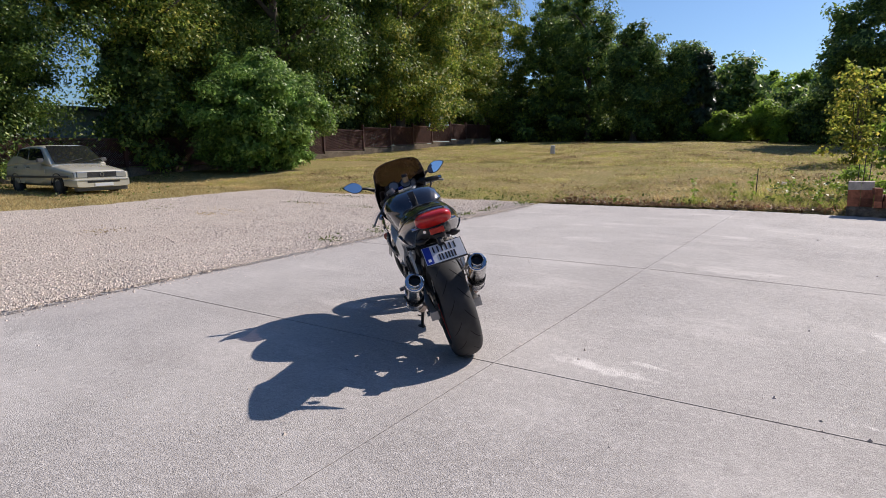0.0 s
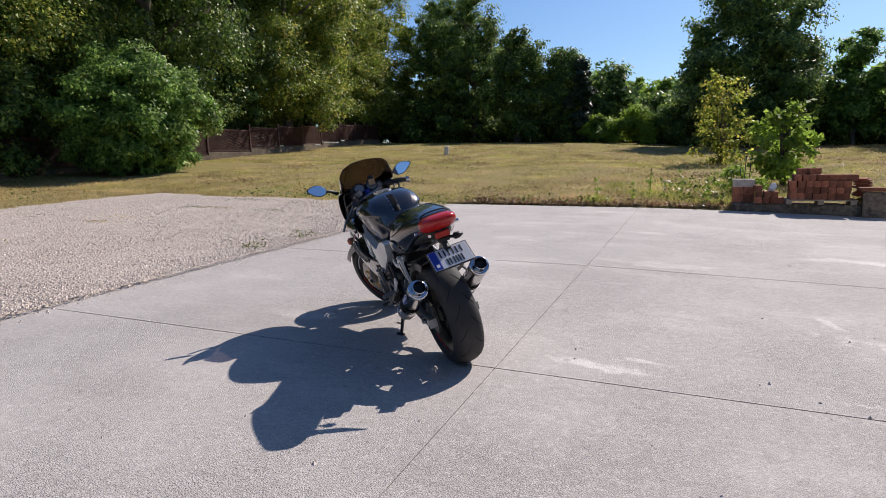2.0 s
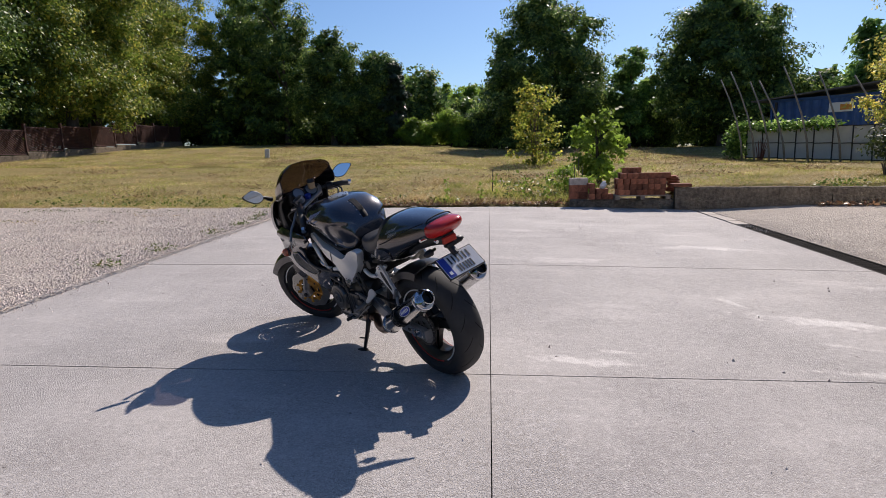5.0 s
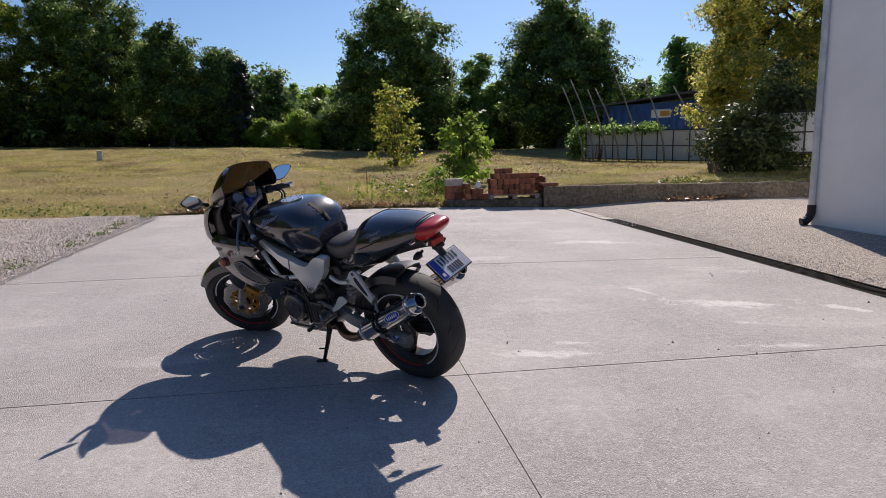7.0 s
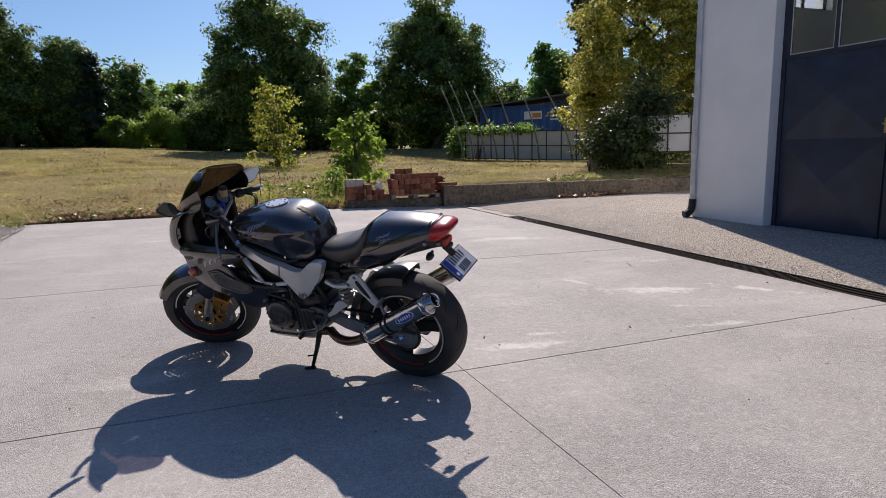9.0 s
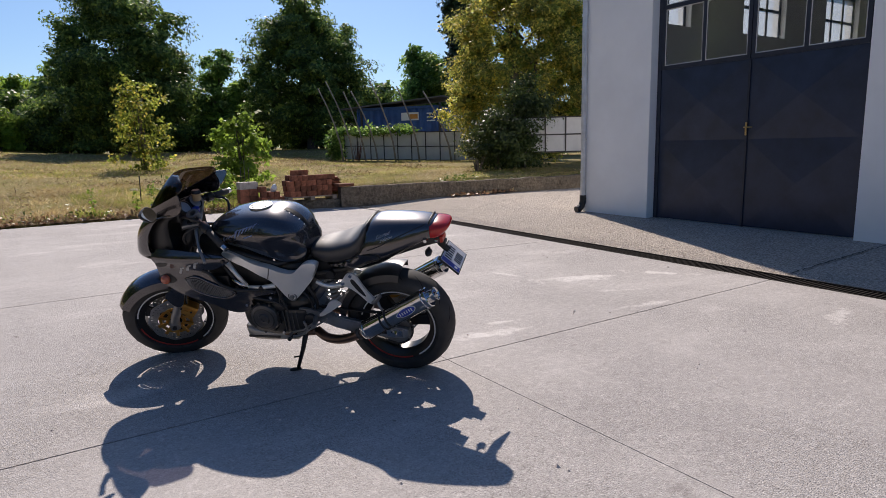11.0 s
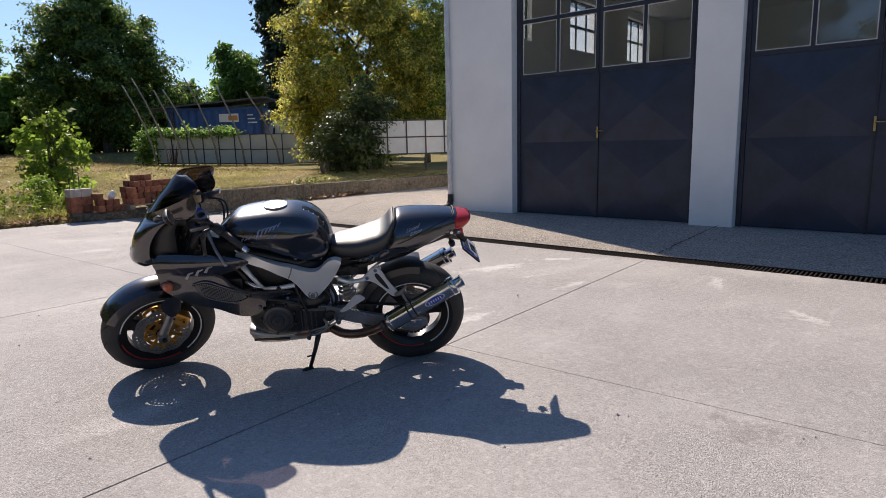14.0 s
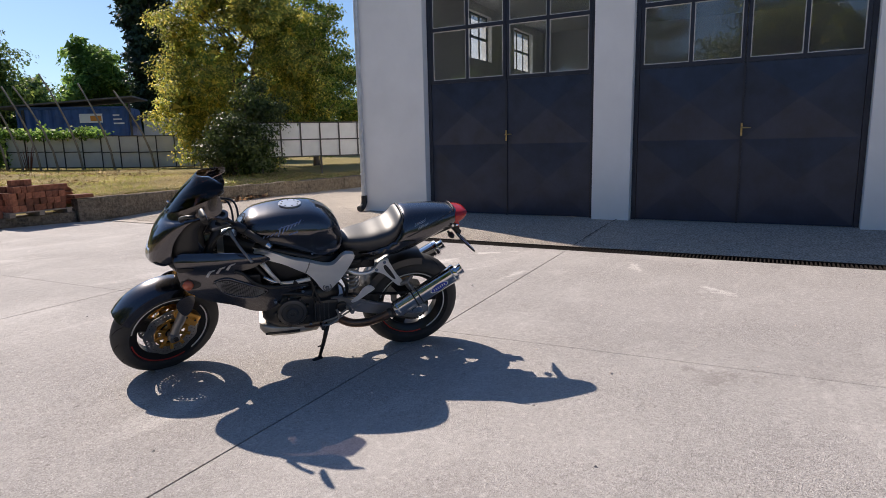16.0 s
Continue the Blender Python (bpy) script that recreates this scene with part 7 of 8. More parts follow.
# ---- front fork and mudguard, turned with the steering
for s in (1, -1):
    y = s * 0.100
    base = Vector((1.445, y, 0.301))
    off = Vector((0.028, 0, 0.012))
    leg = part("fork_leg", moved(tubed([base + off * 0.2 + AX * -0.02, base + off * 0.2 + AX * 0.06, base + AX * 0.12, base + AX * 0.26], [0.024, 0.026, 0.027, 0.028], 16), STEER), M_ALU, bike, "grey alloy fork leg", True, 40)
    part("fork_tube", moved(tubed([base + AX * 0.25, base + AX * 0.40], 0.024, 14), STEER), M_GOLD, leg, "gold fork tube", True)
    for k in range(5):
        part("tube_mark", moved(tubed([base + AX * (0.275 + 0.022 * k) + Vector((-0.004, s * 0.0235, 0)), base + AX * (0.284 + 0.022 * k) + Vector((-0.004, s * 0.0235, 0))], 0.005, 6), STEER), M_INK, leg)
    part("upper_tube", moved(tubed([base + AX * 0.39, base + AX * 0.74], 0.0225, 14), STEER), M_BLACK, leg, "", True)
    part("axle_clamp", moved(boxed(1.418, 1.475, y - 0.028, y + 0.028, 0.272, 0.330, 0.014), STEER), M_ALU, leg)
    part("axle_end", moved(tubed([(1.445, s * 0.128, 0.301), (1.445, s * 0.138, 0.301)], 0.014, 8), STEER), M_BLACK, leg)
    cm = STEER @ Matrix.Translation((1.445, s * 0.078, 0.301)) @ Matrix.Rotation(radians(-134), 4, "Y")
    cal = part("front_caliper", boxed(0.095, 0.172, -0.036, 0.036, -0.066, 0.066, 0.018, cm), M_GOLD, leg, "gold brake caliper")
    part("caliper_bridge", boxed(0.105, 0.135, s * 0.037 - 0.004, s * 0.037 + 0.004, -0.060, 0.060, 0.004, cm), M_GOLD, cal)
    for q in (-0.03, 0.03):
        part("caliper_bolt", tubed([cm @ Vector((0.14, s * 0.03, q)), cm @ Vector((0.14, s * 0.043, q))], 0.014, 12), M_GOLD, cal)
        part("caliper_bolt", tubed([cm @ Vector((0.14, s * 0.03, q)), cm @ Vector((0.14, s * 0.047, q))], 0.006, 8), M_BLACK, cal)
    part("brake_hose", moved(tubed(spline([base + Vector((-0.10, -s * 0.01, 0.10)), base + Vector((-0.13, 0, 0.22)), base + Vector((-0.16, -s * 0.02, 0.36)), base + Vector((-0.22, -s * 0.03, 0.52))], 12), 0.006, 8), STEER), M_BLACK, leg, "", True)
    part("mudguard_bracket", moved(panel([(1.430, 0.545), (1.375, 0.580), (1.318, 0.575), (1.318, 0.52), (1.350, 0.445), (1.392, 0.445)], lambda x, z: 0.130, 0.006, 0.05, s), STEER), M_PAINT, bike, "graphite fork guard", True, 50)
part("front_mudguard", lathe([(0.305, -0.078), (0.320, -0.05), (0.326, 0), (0.320, 0.05), (0.305, 0.078), (0.262, 0.086), (0.262, 0.082), (0.302, 0.073), (0.321, 0.0), (0.302, -0.073), (0.262, -0.082), (0.262, -0.086)],
                              FA, 36, a0=radians(36), a1=radians(150), m=STEER), M_PAINT, bike, "glossy graphite front mudguard", True, 50)
part("valve_stem", moved(tubed([(1.445 + 0.165 * math.cos(radians(215)), 0.012, 0.301 + 0.165 * math.sin(radians(215))), (1.445 + 0.195 * math.cos(radians(215)), 0.004, 0.301 + 0.195 * math.sin(radians(215)))], 0.005, 8), STEER), M_BLACK, front)
# clip-on bars, levers and their cables, as the steering stands
BARS = {1: (Vector((1.072, 0.095, 0.985)), Vector((0.842, 0.226, 0.850))), -1: (Vector((1.165, -0.090, 1.000)), Vector((1.085, -0.300, 0.986)))}
for s, (root, end) in BARS.items():
    bar = part("handlebar", tubed([root, root.lerp(end, 0.35), end], 0.012, 12), M_BLACK, bike, "", True)
    part("grip", tubed([root.lerp(end, 0.50), root.lerp(end, 0.95)], [0.018, 0.017], 14), M_RUBBER, bar, "black rubber grip", True)
    part("bar_end", tubed([root.lerp(end, 0.95), root.lerp(end, 1.04)], [0.016, 0.014], 14), M_CHROME, bar, "bright bar end")
    part("switch_block", tubed([root.lerp(end, 0.26), root.lerp(end, 0.29), root.lerp(end, 0.45), root.lerp(end, 0.49)], [0.016, 0.025, 0.026, 0.018], 12), M_INK, bar, "", True, 50)
    tip = Vector((0.935, 0.290, 0.792)) if s > 0 else Vector((1.135, -0.325, 0.955))
    a, b = root.lerp(end, 0.30) + Vector((0.040, s * 0.01, -0.012)), root.lerp(end, 0.5) + Vector((0.060, s * 0.03, -0.03))
    part("lever", tubed(spline([a, b, b.lerp(tip, 0.5) + Vector((0.008, 0, 0.008)), tip], 12), [0.011] * 4 + [0.008] * 5 + [0.0075] * 3 + [0.009], 8), M_ALU, bar, "silver hand lever", True)
    part("clamp", lathe([(0.02, -0.018), (0.034, -0.018), (0.034, 0.018), (0.02, 0.018)], (0, 0, 0), 18, m=Matrix.Translation(root) @ Matrix.Rotation(radians(65), 4, "X")), M_ALU, bar)
part("top_yoke", moved(boxed(1.085, 1.19, -0.125, 0.125, 0.945, 0.972, 0.012), STEER), M_ALU, bike, "alloy top yoke")
part("steering_nut", moved(tubed([(1.115, 0, 0.97), (1.110, 0, 0.998)], 0.02, 8), STEER), M_BLUEMARK, bike, "blue steering stem nut")
part("lower_yoke", moved(boxed(1.19, 1.29, -0.125, 0.125, 0.72, 0.765, 0.012), STEER), M_BLACK, bike)
part("brake_reservoir", tubed([(1.128, -0.044, 1.022), (1.124, -0.044, 1.066)], 0.023, 16), M_RESERVOIR, bike, "amber brake-fluid reservoir", True, 40)
part("reservoir_lid", tubed([(1.124, -0.044, 1.066), (1.123, -0.044, 1.070), (1.122, -0.044, 1.082)], [0.026, 0.027, 0.020], 16), M_BLACK, bike, "", True, 40)
bm = bmesh.new()
for pts in ([(1.12, -0.22, 0.985), (1.05, -0.21, 0.95), (1.03, -0.13, 0.87), (1.06, -0.05, 0.80)], [(1.11, -0.18, 0.99), (1.02, -0.17, 0.97), (1.00, -0.09, 0.89), (1.05, -0.03, 0.82)], [(1.00, 0.15, 0.95), (1.08, 0.19, 0.92), (1.14, 0.14, 0.84), (1.13, 0.06, 0.78)], [(1.01, 0.14, 0.965), (1.12, 0.13, 0.985), (1.18, 0.08, 0.89)]):
    tube(bm, spline(pts, 12), 0.006, 7)
part("control_cable", bm, M_BLACK, bike, "", True)
# radiators and a black inner fill behind the fairing, put in to block light
for s in (1, -1):
    part("radiator", boxed(0.90, 1.16, s * 0.158 - 0.022, s * 0.158 + 0.022, 0.51, 0.66, 0.01), M_BLACK, bike)
part("inner_fill", loft([(1.08, 0.86, 0.62, 0.10), (0.90, 0.84, 0.52, 0.130), (0.72, 0.76, 0.50, 0.135), (0.56, 0.73, 0.48, 0.135), (0.46, 0.72, 0.52, 0.11)], 20, 5), M_BLACK, bike, "", True)
part("steering_head", loft([(1.12, 0.88, 0.72, 0.045), (1.02, 0.86, 0.72, 0.085), (0.90, 0.81, 0.73, 0.135)], 20, 3.5), M_FRAME, bike, "", True)


# ---------------------------------------------------------------- bricks and blocks on the kerb
brick_me = bpy.data.meshes.new("brick")
bm = bmesh.new()
box(bm, -0.06, 0.06, -0.125, 0.125, 0.0, 0.115, None, 0.005)
bm.to_mesh(brick_me)
bm.free()
brick_me.materials.append(M_BRICK)
slat_me = bpy.data.meshes.new("tile")
bm = boxed(-0.20, 0.20, -0.12, 0.12, 0.0, 0.028, 0.004)
bm.to_mesh(slat_me)
bm.free()
slat_me.materials.append(M_BRICK)
rb = random.Random(11)


def brick_at(parent, x, y, z, turn=0.0, tip=0.0, me=None):
    ob = new("tile" if me else "brick", me or brick_me)
    ob.parent = parent
    ob.matrix_local = pose(x, y, z, tip, 0, turn)
    return ob


KZ = 0.13
pallet = tagged(empty("wooden_pallet"), "grey wooden pallet under the brick stack", "pallet")
for y in (13.13, 13.33, 13.53):
    part("board", boxed(0.58, 1.74, y - 0.05, y + 0.05, KZ + 0.075, KZ + 0.098, 0.003), M_WOODOLD, pallet)
for x in (0.64, 1.16, 1.68):
    part("bearer", boxed(x - 0.05, x + 0.05, 13.10, 13.56, KZ + 0.004, KZ + 0.075, 0.003), M_WOODOLD, pallet)
stack = tagged(empty("brick_stack"), "stack of loose orange clay bricks on a pallet", "bricks")
for row, (a, b) in enumerate(((0, 8), (0, 8), (0, 8), (0.5, 4.4))):
    for y in (13.21, 13.46):
        k = a
        while k < b:
            brick_at(stack, 0.70 + k * 0.125 + rb.uniform(-0.012, 0.012), y + rb.uniform(-0.03, 0.03), KZ + 0.10 + row * 0.116, rb.uniform(-7, 7))
            k += 1 if row < 3 or rb.random() > 0.10 else 2
for k in (4.9, 5.9, 6.9, 7.4):
    brick_at(stack, 0.70 + k * 0.125, 13.25, KZ + 0.10 + 3 * 0.116, 80 + rb.uniform(-10, 10))
for k in (1.4, 2.6):
    brick_at(stack, 0.70 + k * 0.125, 13.3, KZ + 0.10 + 4 * 0.116, 60 + 25 * k)
small = tagged(empty("small_brick_pile"), "small tumbled pile of orange bricks", "bricks")
for row, n in ((0, 4), (1, 3)):
    for k in range(n):
        brick_at(small, 0.12 + k * 0.128 + row * 0.02 + rb.uniform(-0.01, 0.01), 13.38 + rb.uniform(-0.02, 0.02), KZ + 0.004 + row * 0.116, rb.uniform(-9, 9))
brick_at(small, 0.10, 13.40, KZ + 0.236, 12)
blocks = tagged(empty("block_pile"), "pale building block on two orange clay blocks", "blocks")
for row, m_ in ((0, M_BRICK), (1, M_BRICK), (2, M_BLOCKPALE)):
    for k in range(2):
        part("block", boxed(-0.34 + k * 0.20, -0.146 + k * 0.20, 13.46, 13.74, KZ + 0.004 + row * 0.152, KZ + 0.154 + row * 0.152, 0.005), m_, blocks)
tiles = tagged(empty("tile_stack"), "untidy stack of flat clay tiles and boards", "tiles")
for k in range(11):
    brick_at(tiles, 1.88 + rb.uniform(-0.05, 0.05), 13.62 + rb.uniform(-0.04, 0.04), 0.27 + k * 0.031, 80 + rb.uniform(-14, 14), 0, slat_me)
capb = part("cap_slab", boxed(1.74, 2.13, 12.99, 13.25, 0.395, 0.462, 0.006), M_BRICK)
tagged(capb, "flat orange clay slab lying on the wall end", "slab")
bag = bmesh.new()
bmesh.ops.create_icosphere(bag, subdivisions=3, radius=0.09)
for v in bag.verts:
    v.co *= 1 + 0.5 * noise.noise(v.co * 14)
    v.co = Vector((0.37 + v.co.x * 0.8, 13.36 + v.co.y * 0.7, KZ + 0.31 + v.co.z * 0.9 + v.co.x * 0.5))
tagged(part("plastic_bag", bag, M_WHITE, None, smooth=True), "crumpled white plastic bag on the bricks", "bag")
for k in range(3):
    rod = part("steel_rod", tubed([(-0.22 + 0.08 * k, 13.82, 0.0), (-0.20 + 0.09 * k, 13.84, 0.9 + 0.16 * (k % 2))], 0.008, 6), M_STEELDARK)
    tagged(rod, "thin rusty steel rod stuck upright beside the blocks", "rod", "rods by the blocks")
stake = part("lawn_stake", tubed([(-2.1, 15.2, lawn_z(-2.1, 15.2) - 0.05), (-2.08, 15.2, lawn_z(-2.1, 15.2) + 0.62)], 0.011, 6), M_STEELDARK)
tagged(stake, "thin dark stake standing in the weeds", "stake")
bm = bmesh.new()
bmesh.ops.create_icosphere(bm, subdivisions=2, radius=0.14)
for v in bm.verts:
    v.co *= 1 + 0.4 * noise.noise(v.co * 8)
    v.co = Vector((-1.9 + v.co.x * 1.3, 18.2 + v.co.y, lawn_z(-1.9, 18.2) + 0.03 + v.co.z * 0.5))
tagged(part("pale_rock", bm, M_BLOCKPALE, None, smooth=True), "flat pale stone lying in the weeds", "stone")

# ---------------------------------------------------------------- old parked car
M_CARPAINT = mat("champagne_paint", (0.70, 0.665, 0.55), 0.24, metal=0.28, var=0.08, scale=2, coat=0.7)
M_CARGLASS = mat("dark_car_glass", (0.012, 0.013, 0.014), 0.03, spec=0.5)
M_CARTRIM = mat("grey_trim", (0.10, 0.10, 0.10), 0.5, var=0.1, scale=10)
M_CHROMETRIM = mat("dull_chrome", (0.55, 0.55, 0.54), 0.25, metal=0.9)
CARZ = lawn_z(-20.39, 8.82) - 0.05
car = tagged(empty("parked_car", pose(-20.39, 8.82, CARZ, 0, 0, 1)), "old champagne-coloured hatchback parked on the grass", "car")


def car_loft(rows, n=28, power=3.4, shape=None):
    return loft(spline(rows, 26), n, power, shape=shape)


body_rows = [(-2.20, 0.82, 0.42, 0.70), (-2.14, 0.90, 0.34, 0.78), (-1.7, 0.94, 0.27, 0.83), (-0.8, 0.93, 0.24, 0.845), (0.3, 0.91, 0.24, 0.845), (0.9, 0.885, 0.25, 0.84), (1.6, 0.79, 0.27, 0.82), (2.08, 0.705, 0.32, 0.78), (2.16, 0.67, 0.34, 0.74)]
part("body", car_loft(body_rows, 36, 5.0), M_CARPAINT, car, "", True, 45)


def cabin_shape(p):
    k = smooth01(0.85, 1.38, p.z)
    return Vector((p.x, p.y * (1 - 0.16 * k), p.z))


cab = []
for x, zt in ((-2.02, 0.94), (-1.75, 1.17), (-1.45, 1.37), (-1.05, 1.44), (-0.4, 1.46), (0.15, 1.43), (0.5, 1.23), (0.92, 0.90)):
    cab.append((x, zt, 0.82, 0.79))
cabin = part("cabin", loft(spline(cab, 26), 36, 6.0, shape=cabin_shape), M_CARPAINT, car, "", True, 45)


def car_pane(name, pts, label=""):
    bm = bmesh.new()
    bm.faces.new([bm.verts.new(p) for p in pts])
    geo = bmesh.ops.extrude_face_region(bm, geom=bm.faces[:])["geom"]
    n = (Vector(pts[1]) - Vector(pts[0])).cross(Vector(pts[2]) - Vector(pts[1])).normalized()
    bmesh.ops.translate(bm, verts=[g for g in geo if isinstance(g, bmesh.types.BMVert)], vec=-0.012 * n)
    return part(name, bm, M_CARGLASS, car, label)


for s in (-1, 1):
    car_pane("side_window", [(-1.52, s * 0.745, 0.955), (-0.62, s * 0.765, 0.955), (-0.62, s * 0.690, 1.37), (-1.22, s * 0.685, 1.35)], "dark side window")
    car_pane("side_window", [(-0.54, s * 0.767, 0.955), (0.55, s * 0.767, 0.955), (0.16, s * 0.695, 1.35), (-0.54, s * 0.688, 1.375)], "dark side window")
    car_pane("quarter_window", [(-1.82, s * 0.745, 0.96), (-1.58, s * 0.75, 0.96), (-1.34, s * 0.687, 1.31), (-1.50, s * 0.697, 1.25)], "dark quarter window")
    part("side_moulding", boxed(-2.0, 2.0, s * 0.852 - 0.012, s * 0.852 + 0.012, 0.50, 0.56, 0.008), M_CARTRIM, car)
    for x0, x1 in ((-1.42, -0.58), (-0.56, 0.62)):
        part("door", panel([(x0, 0.34), (x1, 0.34), (x1, 0.90), (x0, 0.90)], lambda x, z: 0.846 - 0.05 * smooth01(0.75, 0.95, z), 0.008, 0.2, s, 1), M_CARPAINT, car)
        part("door_handle", boxed(x0 + 0.06, x0 + 0.22, s * 0.845 - 0.012, s * 0.845 + 0.018, 0.80, 0.83, 0.006), M_CARTRIM, car)
    for x in (-1.36, 1.30):
        w = part("wheel", lathe(tyre_profile(0.29, 0.085, 0.17, 0.06), (x, s * 0.76, 0.29), 36), M_RUBBER, car, "dusty tyre", True, 50)
        part("hubcap", lathe([(0.0, s * 0.072), (0.09, s * 0.078), (0.165, s * 0.062), (0.17, s * 0.05)], (x, s * 0.76, 0.29), 28, closed=False), M_CARTRIM, w, "dark steel wheel disc", True)
        # black half ring imitates the shaded gap above the tyre
        part("arch_gap_shade", lathe([(0.33, s * 0.0), (0.345, s * 0.0), (0.345, s * 0.088), (0.33, s * 0.09)], (x, s * 0.76, 0.29), 24, a0=0.0, a1=math.pi), M_BLACK, car)
    part("mirror", boxed(0.50, 0.60, s * 0.84 - 0.01, s * 0.84 + 0.15, 0.95, 1.06, 0.02) if s > 0 else boxed(0.50, 0.60, -0.99, -0.83, 0.95, 1.06, 0.02), M_CARTRIM, car)
    lamp = part("headlight", boxed(2.09, 2.175, min(s * 0.41, s * 0.69), max(s * 0.41, s * 0.69), 0.500, 0.655, 0.012), M_LENS, car, "rectangular headlight")
    part("headlight_rim", boxed(2.08, 2.165, min(s * 0.40, s * 0.70), max(s * 0.40, s * 0.70), 0.490, 0.663, 0.008), M_BLACK, lamp)
    part("corner_lamp", boxed(2.02, 2.15, min(s * 0.705, s * 0.765), max(s * 0.705, s * 0.765), 0.500, 0.650, 0.012), M_LENS, car)
car_pane("windscreen", [(0.965, -0.70, 0.940), (0.965, 0.70, 0.940), (0.262, 0.585, 1.425), (0.262, -0.585, 1.425)], "sloping windscreen")
part("grille", boxed(2.11, 2.172, -0.40, 0.40, 0.500, 0.655, 0.006), M_BLACK, car)
for k in range(5):
    part("grille_bar", boxed(2.168, 2.176, -0.40, 0.40, 0.520 + k * 0.028, 0.526 + k * 0.028), M_CARTRIM, car)
part("grille_emblem", lathe([(0.045, 0), (0.058, 0), (0.058, 0.012), (0.045, 0.012)], (0, 0, 0), 24, m=Matrix.Translation((2.172, 0, 0.580)) @ Matrix.Rotation(radians(-90), 4, "Z")), M_CHROMETRIM, car, "plain round chrome emblem")
part("front_bumper", loft([(1.72, 0.48, 0.24, 0.85), (2.02, 0.48, 0.22, 0.83), (2.16, 0.48, 0.21, 0.80), (2.25, 0.455, 0.23, 0.74)], 24, 7), M_CARPAINT, car, "", True, 40)
part("bumper_strip", boxed(2.235, 2.262, -0.70, 0.70, 0.412, 0.434, 0.004), M_CHROMETRIM, car)
# black strip laid on the bumper in place of a shaded slot
part("bumper_slot_shade", boxed(2.235, 2.256, -0.46, 0.46, 0.352, 0.405, 0.004), M_BLACK, car)
part("plate", boxed(2.25, 2.266, -0.26, 0.26, 0.250, 0.335, 0.004), M_PLATE, car)
part("valance", boxed(2.0, 2.18, -0.72, 0.72, 0.12, 0.23, 0.02), M_CARTRIM, car)
part("rear_bumper", loft([(-2.28, 0.52, 0.40, 0.72), (-2.2, 0.54, 0.37, 0.80), (-2.06, 0.54, 0.38, 0.82)], 24, 6), M_CARPAINT, car, "", True, 40)
for y in (-0.3, 0.25):
    part("wiper", tubed([(0.985, y, 0.955), (0.86, y + 0.42, 1.045)], 0.010, 5), M_BLACK, car)

# ---------------------------------------------------------------- grass, weeds, loose stones and leaves
def blades(rng, xy, height, width, lean, material, name, label):
    """Single narrow blades standing or lying on the lawn."""
    n = len(xy)
    z = np.array([lawn_z(a, b) for a, b in xy])
    foot = np.concatenate([xy, z[:, None] - 0.01], 1)
    a = rng.uniform(0, 2 * np.pi, n)
    hgt = height * rng.uniform(0.5, 1.4, n)
    ln = np.clip(rng.normal(lean, 0.25, n), 0, 1.45)
    d = np.stack([np.cos(a) * np.sin(ln), np.sin(a) * np.sin(ln), np.cos(ln)], 1)
    b = rng.uniform(0, 2 * np.pi, n)
    side = np.stack([np.cos(b), np.sin(b), np.zeros(n)], 1) * (width * rng.uniform(0.7, 1.3, n))[:, None]
    tip = foot + d * hgt[:, None]
    ob = quads_object(name, np.stack([foot - side, foot + side, tip], 1), material)
    return tagged(ob, label, "grass", kind="stuff")


rng = np.random.default_rng(21)


def scatter(n, x0, x1, y0, y1, keep):
    out = []
    while len(out) < n:
        x, y = rng.uniform(x0, x1), y0 + (y1 - y0) * rng.uniform() ** 1.6
        if rng.uniform() < keep(x, y):
            out.append((x, y))
    return np.array(out)


def on_lawn(x, y):
    if x > 1.9 and y < 13.45:
        return 0.0
    if y < 13.6 and gravel_edge_far(x, y) > -0.1:
        return 0.0
    if -6.7 < x < 1.9 and y < 13.45:
        return 0.0
    return 1.0


def patchy(offset, scale, lo, hi):
    return lambda x, y: on_lawn(x, y) * smooth01(lo, hi, noise.noise((x * scale, y * scale, offset)))


blades(rng, scatter(120000, -20, 10, 12.6, 36, patchy(4.0, 0.5, -0.45, 0.25)), 0.13, 0.008, 1.3, M_STRAW, "dry_grass", "mown straw-coloured dry grass")
blades(rng, scatter(80000, -20, 10, 12.6, 36, patchy(9.0, 0.6, -0.25, 0.25)), 0.07, 0.008, 0.8, M_GRASS, "green_grass", "short patchy green grass")
blades(rng, scatter(56000, -27, 16, 24, 50, patchy(2.0, 0.35, -0.45, 0.2)), 0.16, 0.012, 1.25, M_STRAW, "far_dry_grass", "mown hay lying on the far lawn")
blades(rng, scatter(50000, -27, 16, 24, 50, patchy(7.0, 0.35, -0.3, 0.2)), 0.09, 0.013, 0.8, M_GRASS, "far_green_grass", "green grass on the far lawn")
blades(rng, scatter(40000, -26, -14.2, 4, 16, on_lawn), 0.10, 0.009, 0.9, M_STRAW, "verge_grass", "dry grass round the parked car")
blades(rng, scatter(22000, -7, 1.6, 13.45, 18.5, lambda x, y: on_lawn(x, y) * smooth01(-0.3, 0.3, noise.noise((x * 0.7, y * 0.7, 12.0)))), 0.10, 0.010, 1.35, M_BROWNGRASS, "withered_grass", "withered brown grass and stalks at the slab's edge")
blades(rng, scatter(9000, -3.4, 0.7, 13.7, 19.0, lambda x, y: on_lawn(x, y) * smooth01(-0.35, 0.25, noise.noise((x * 0.9, y * 0.9, 31.0)))), 0.17, 0.007, 0.85, M_GRASS, "tall_grass", "uncut tangled grass round the young trees")
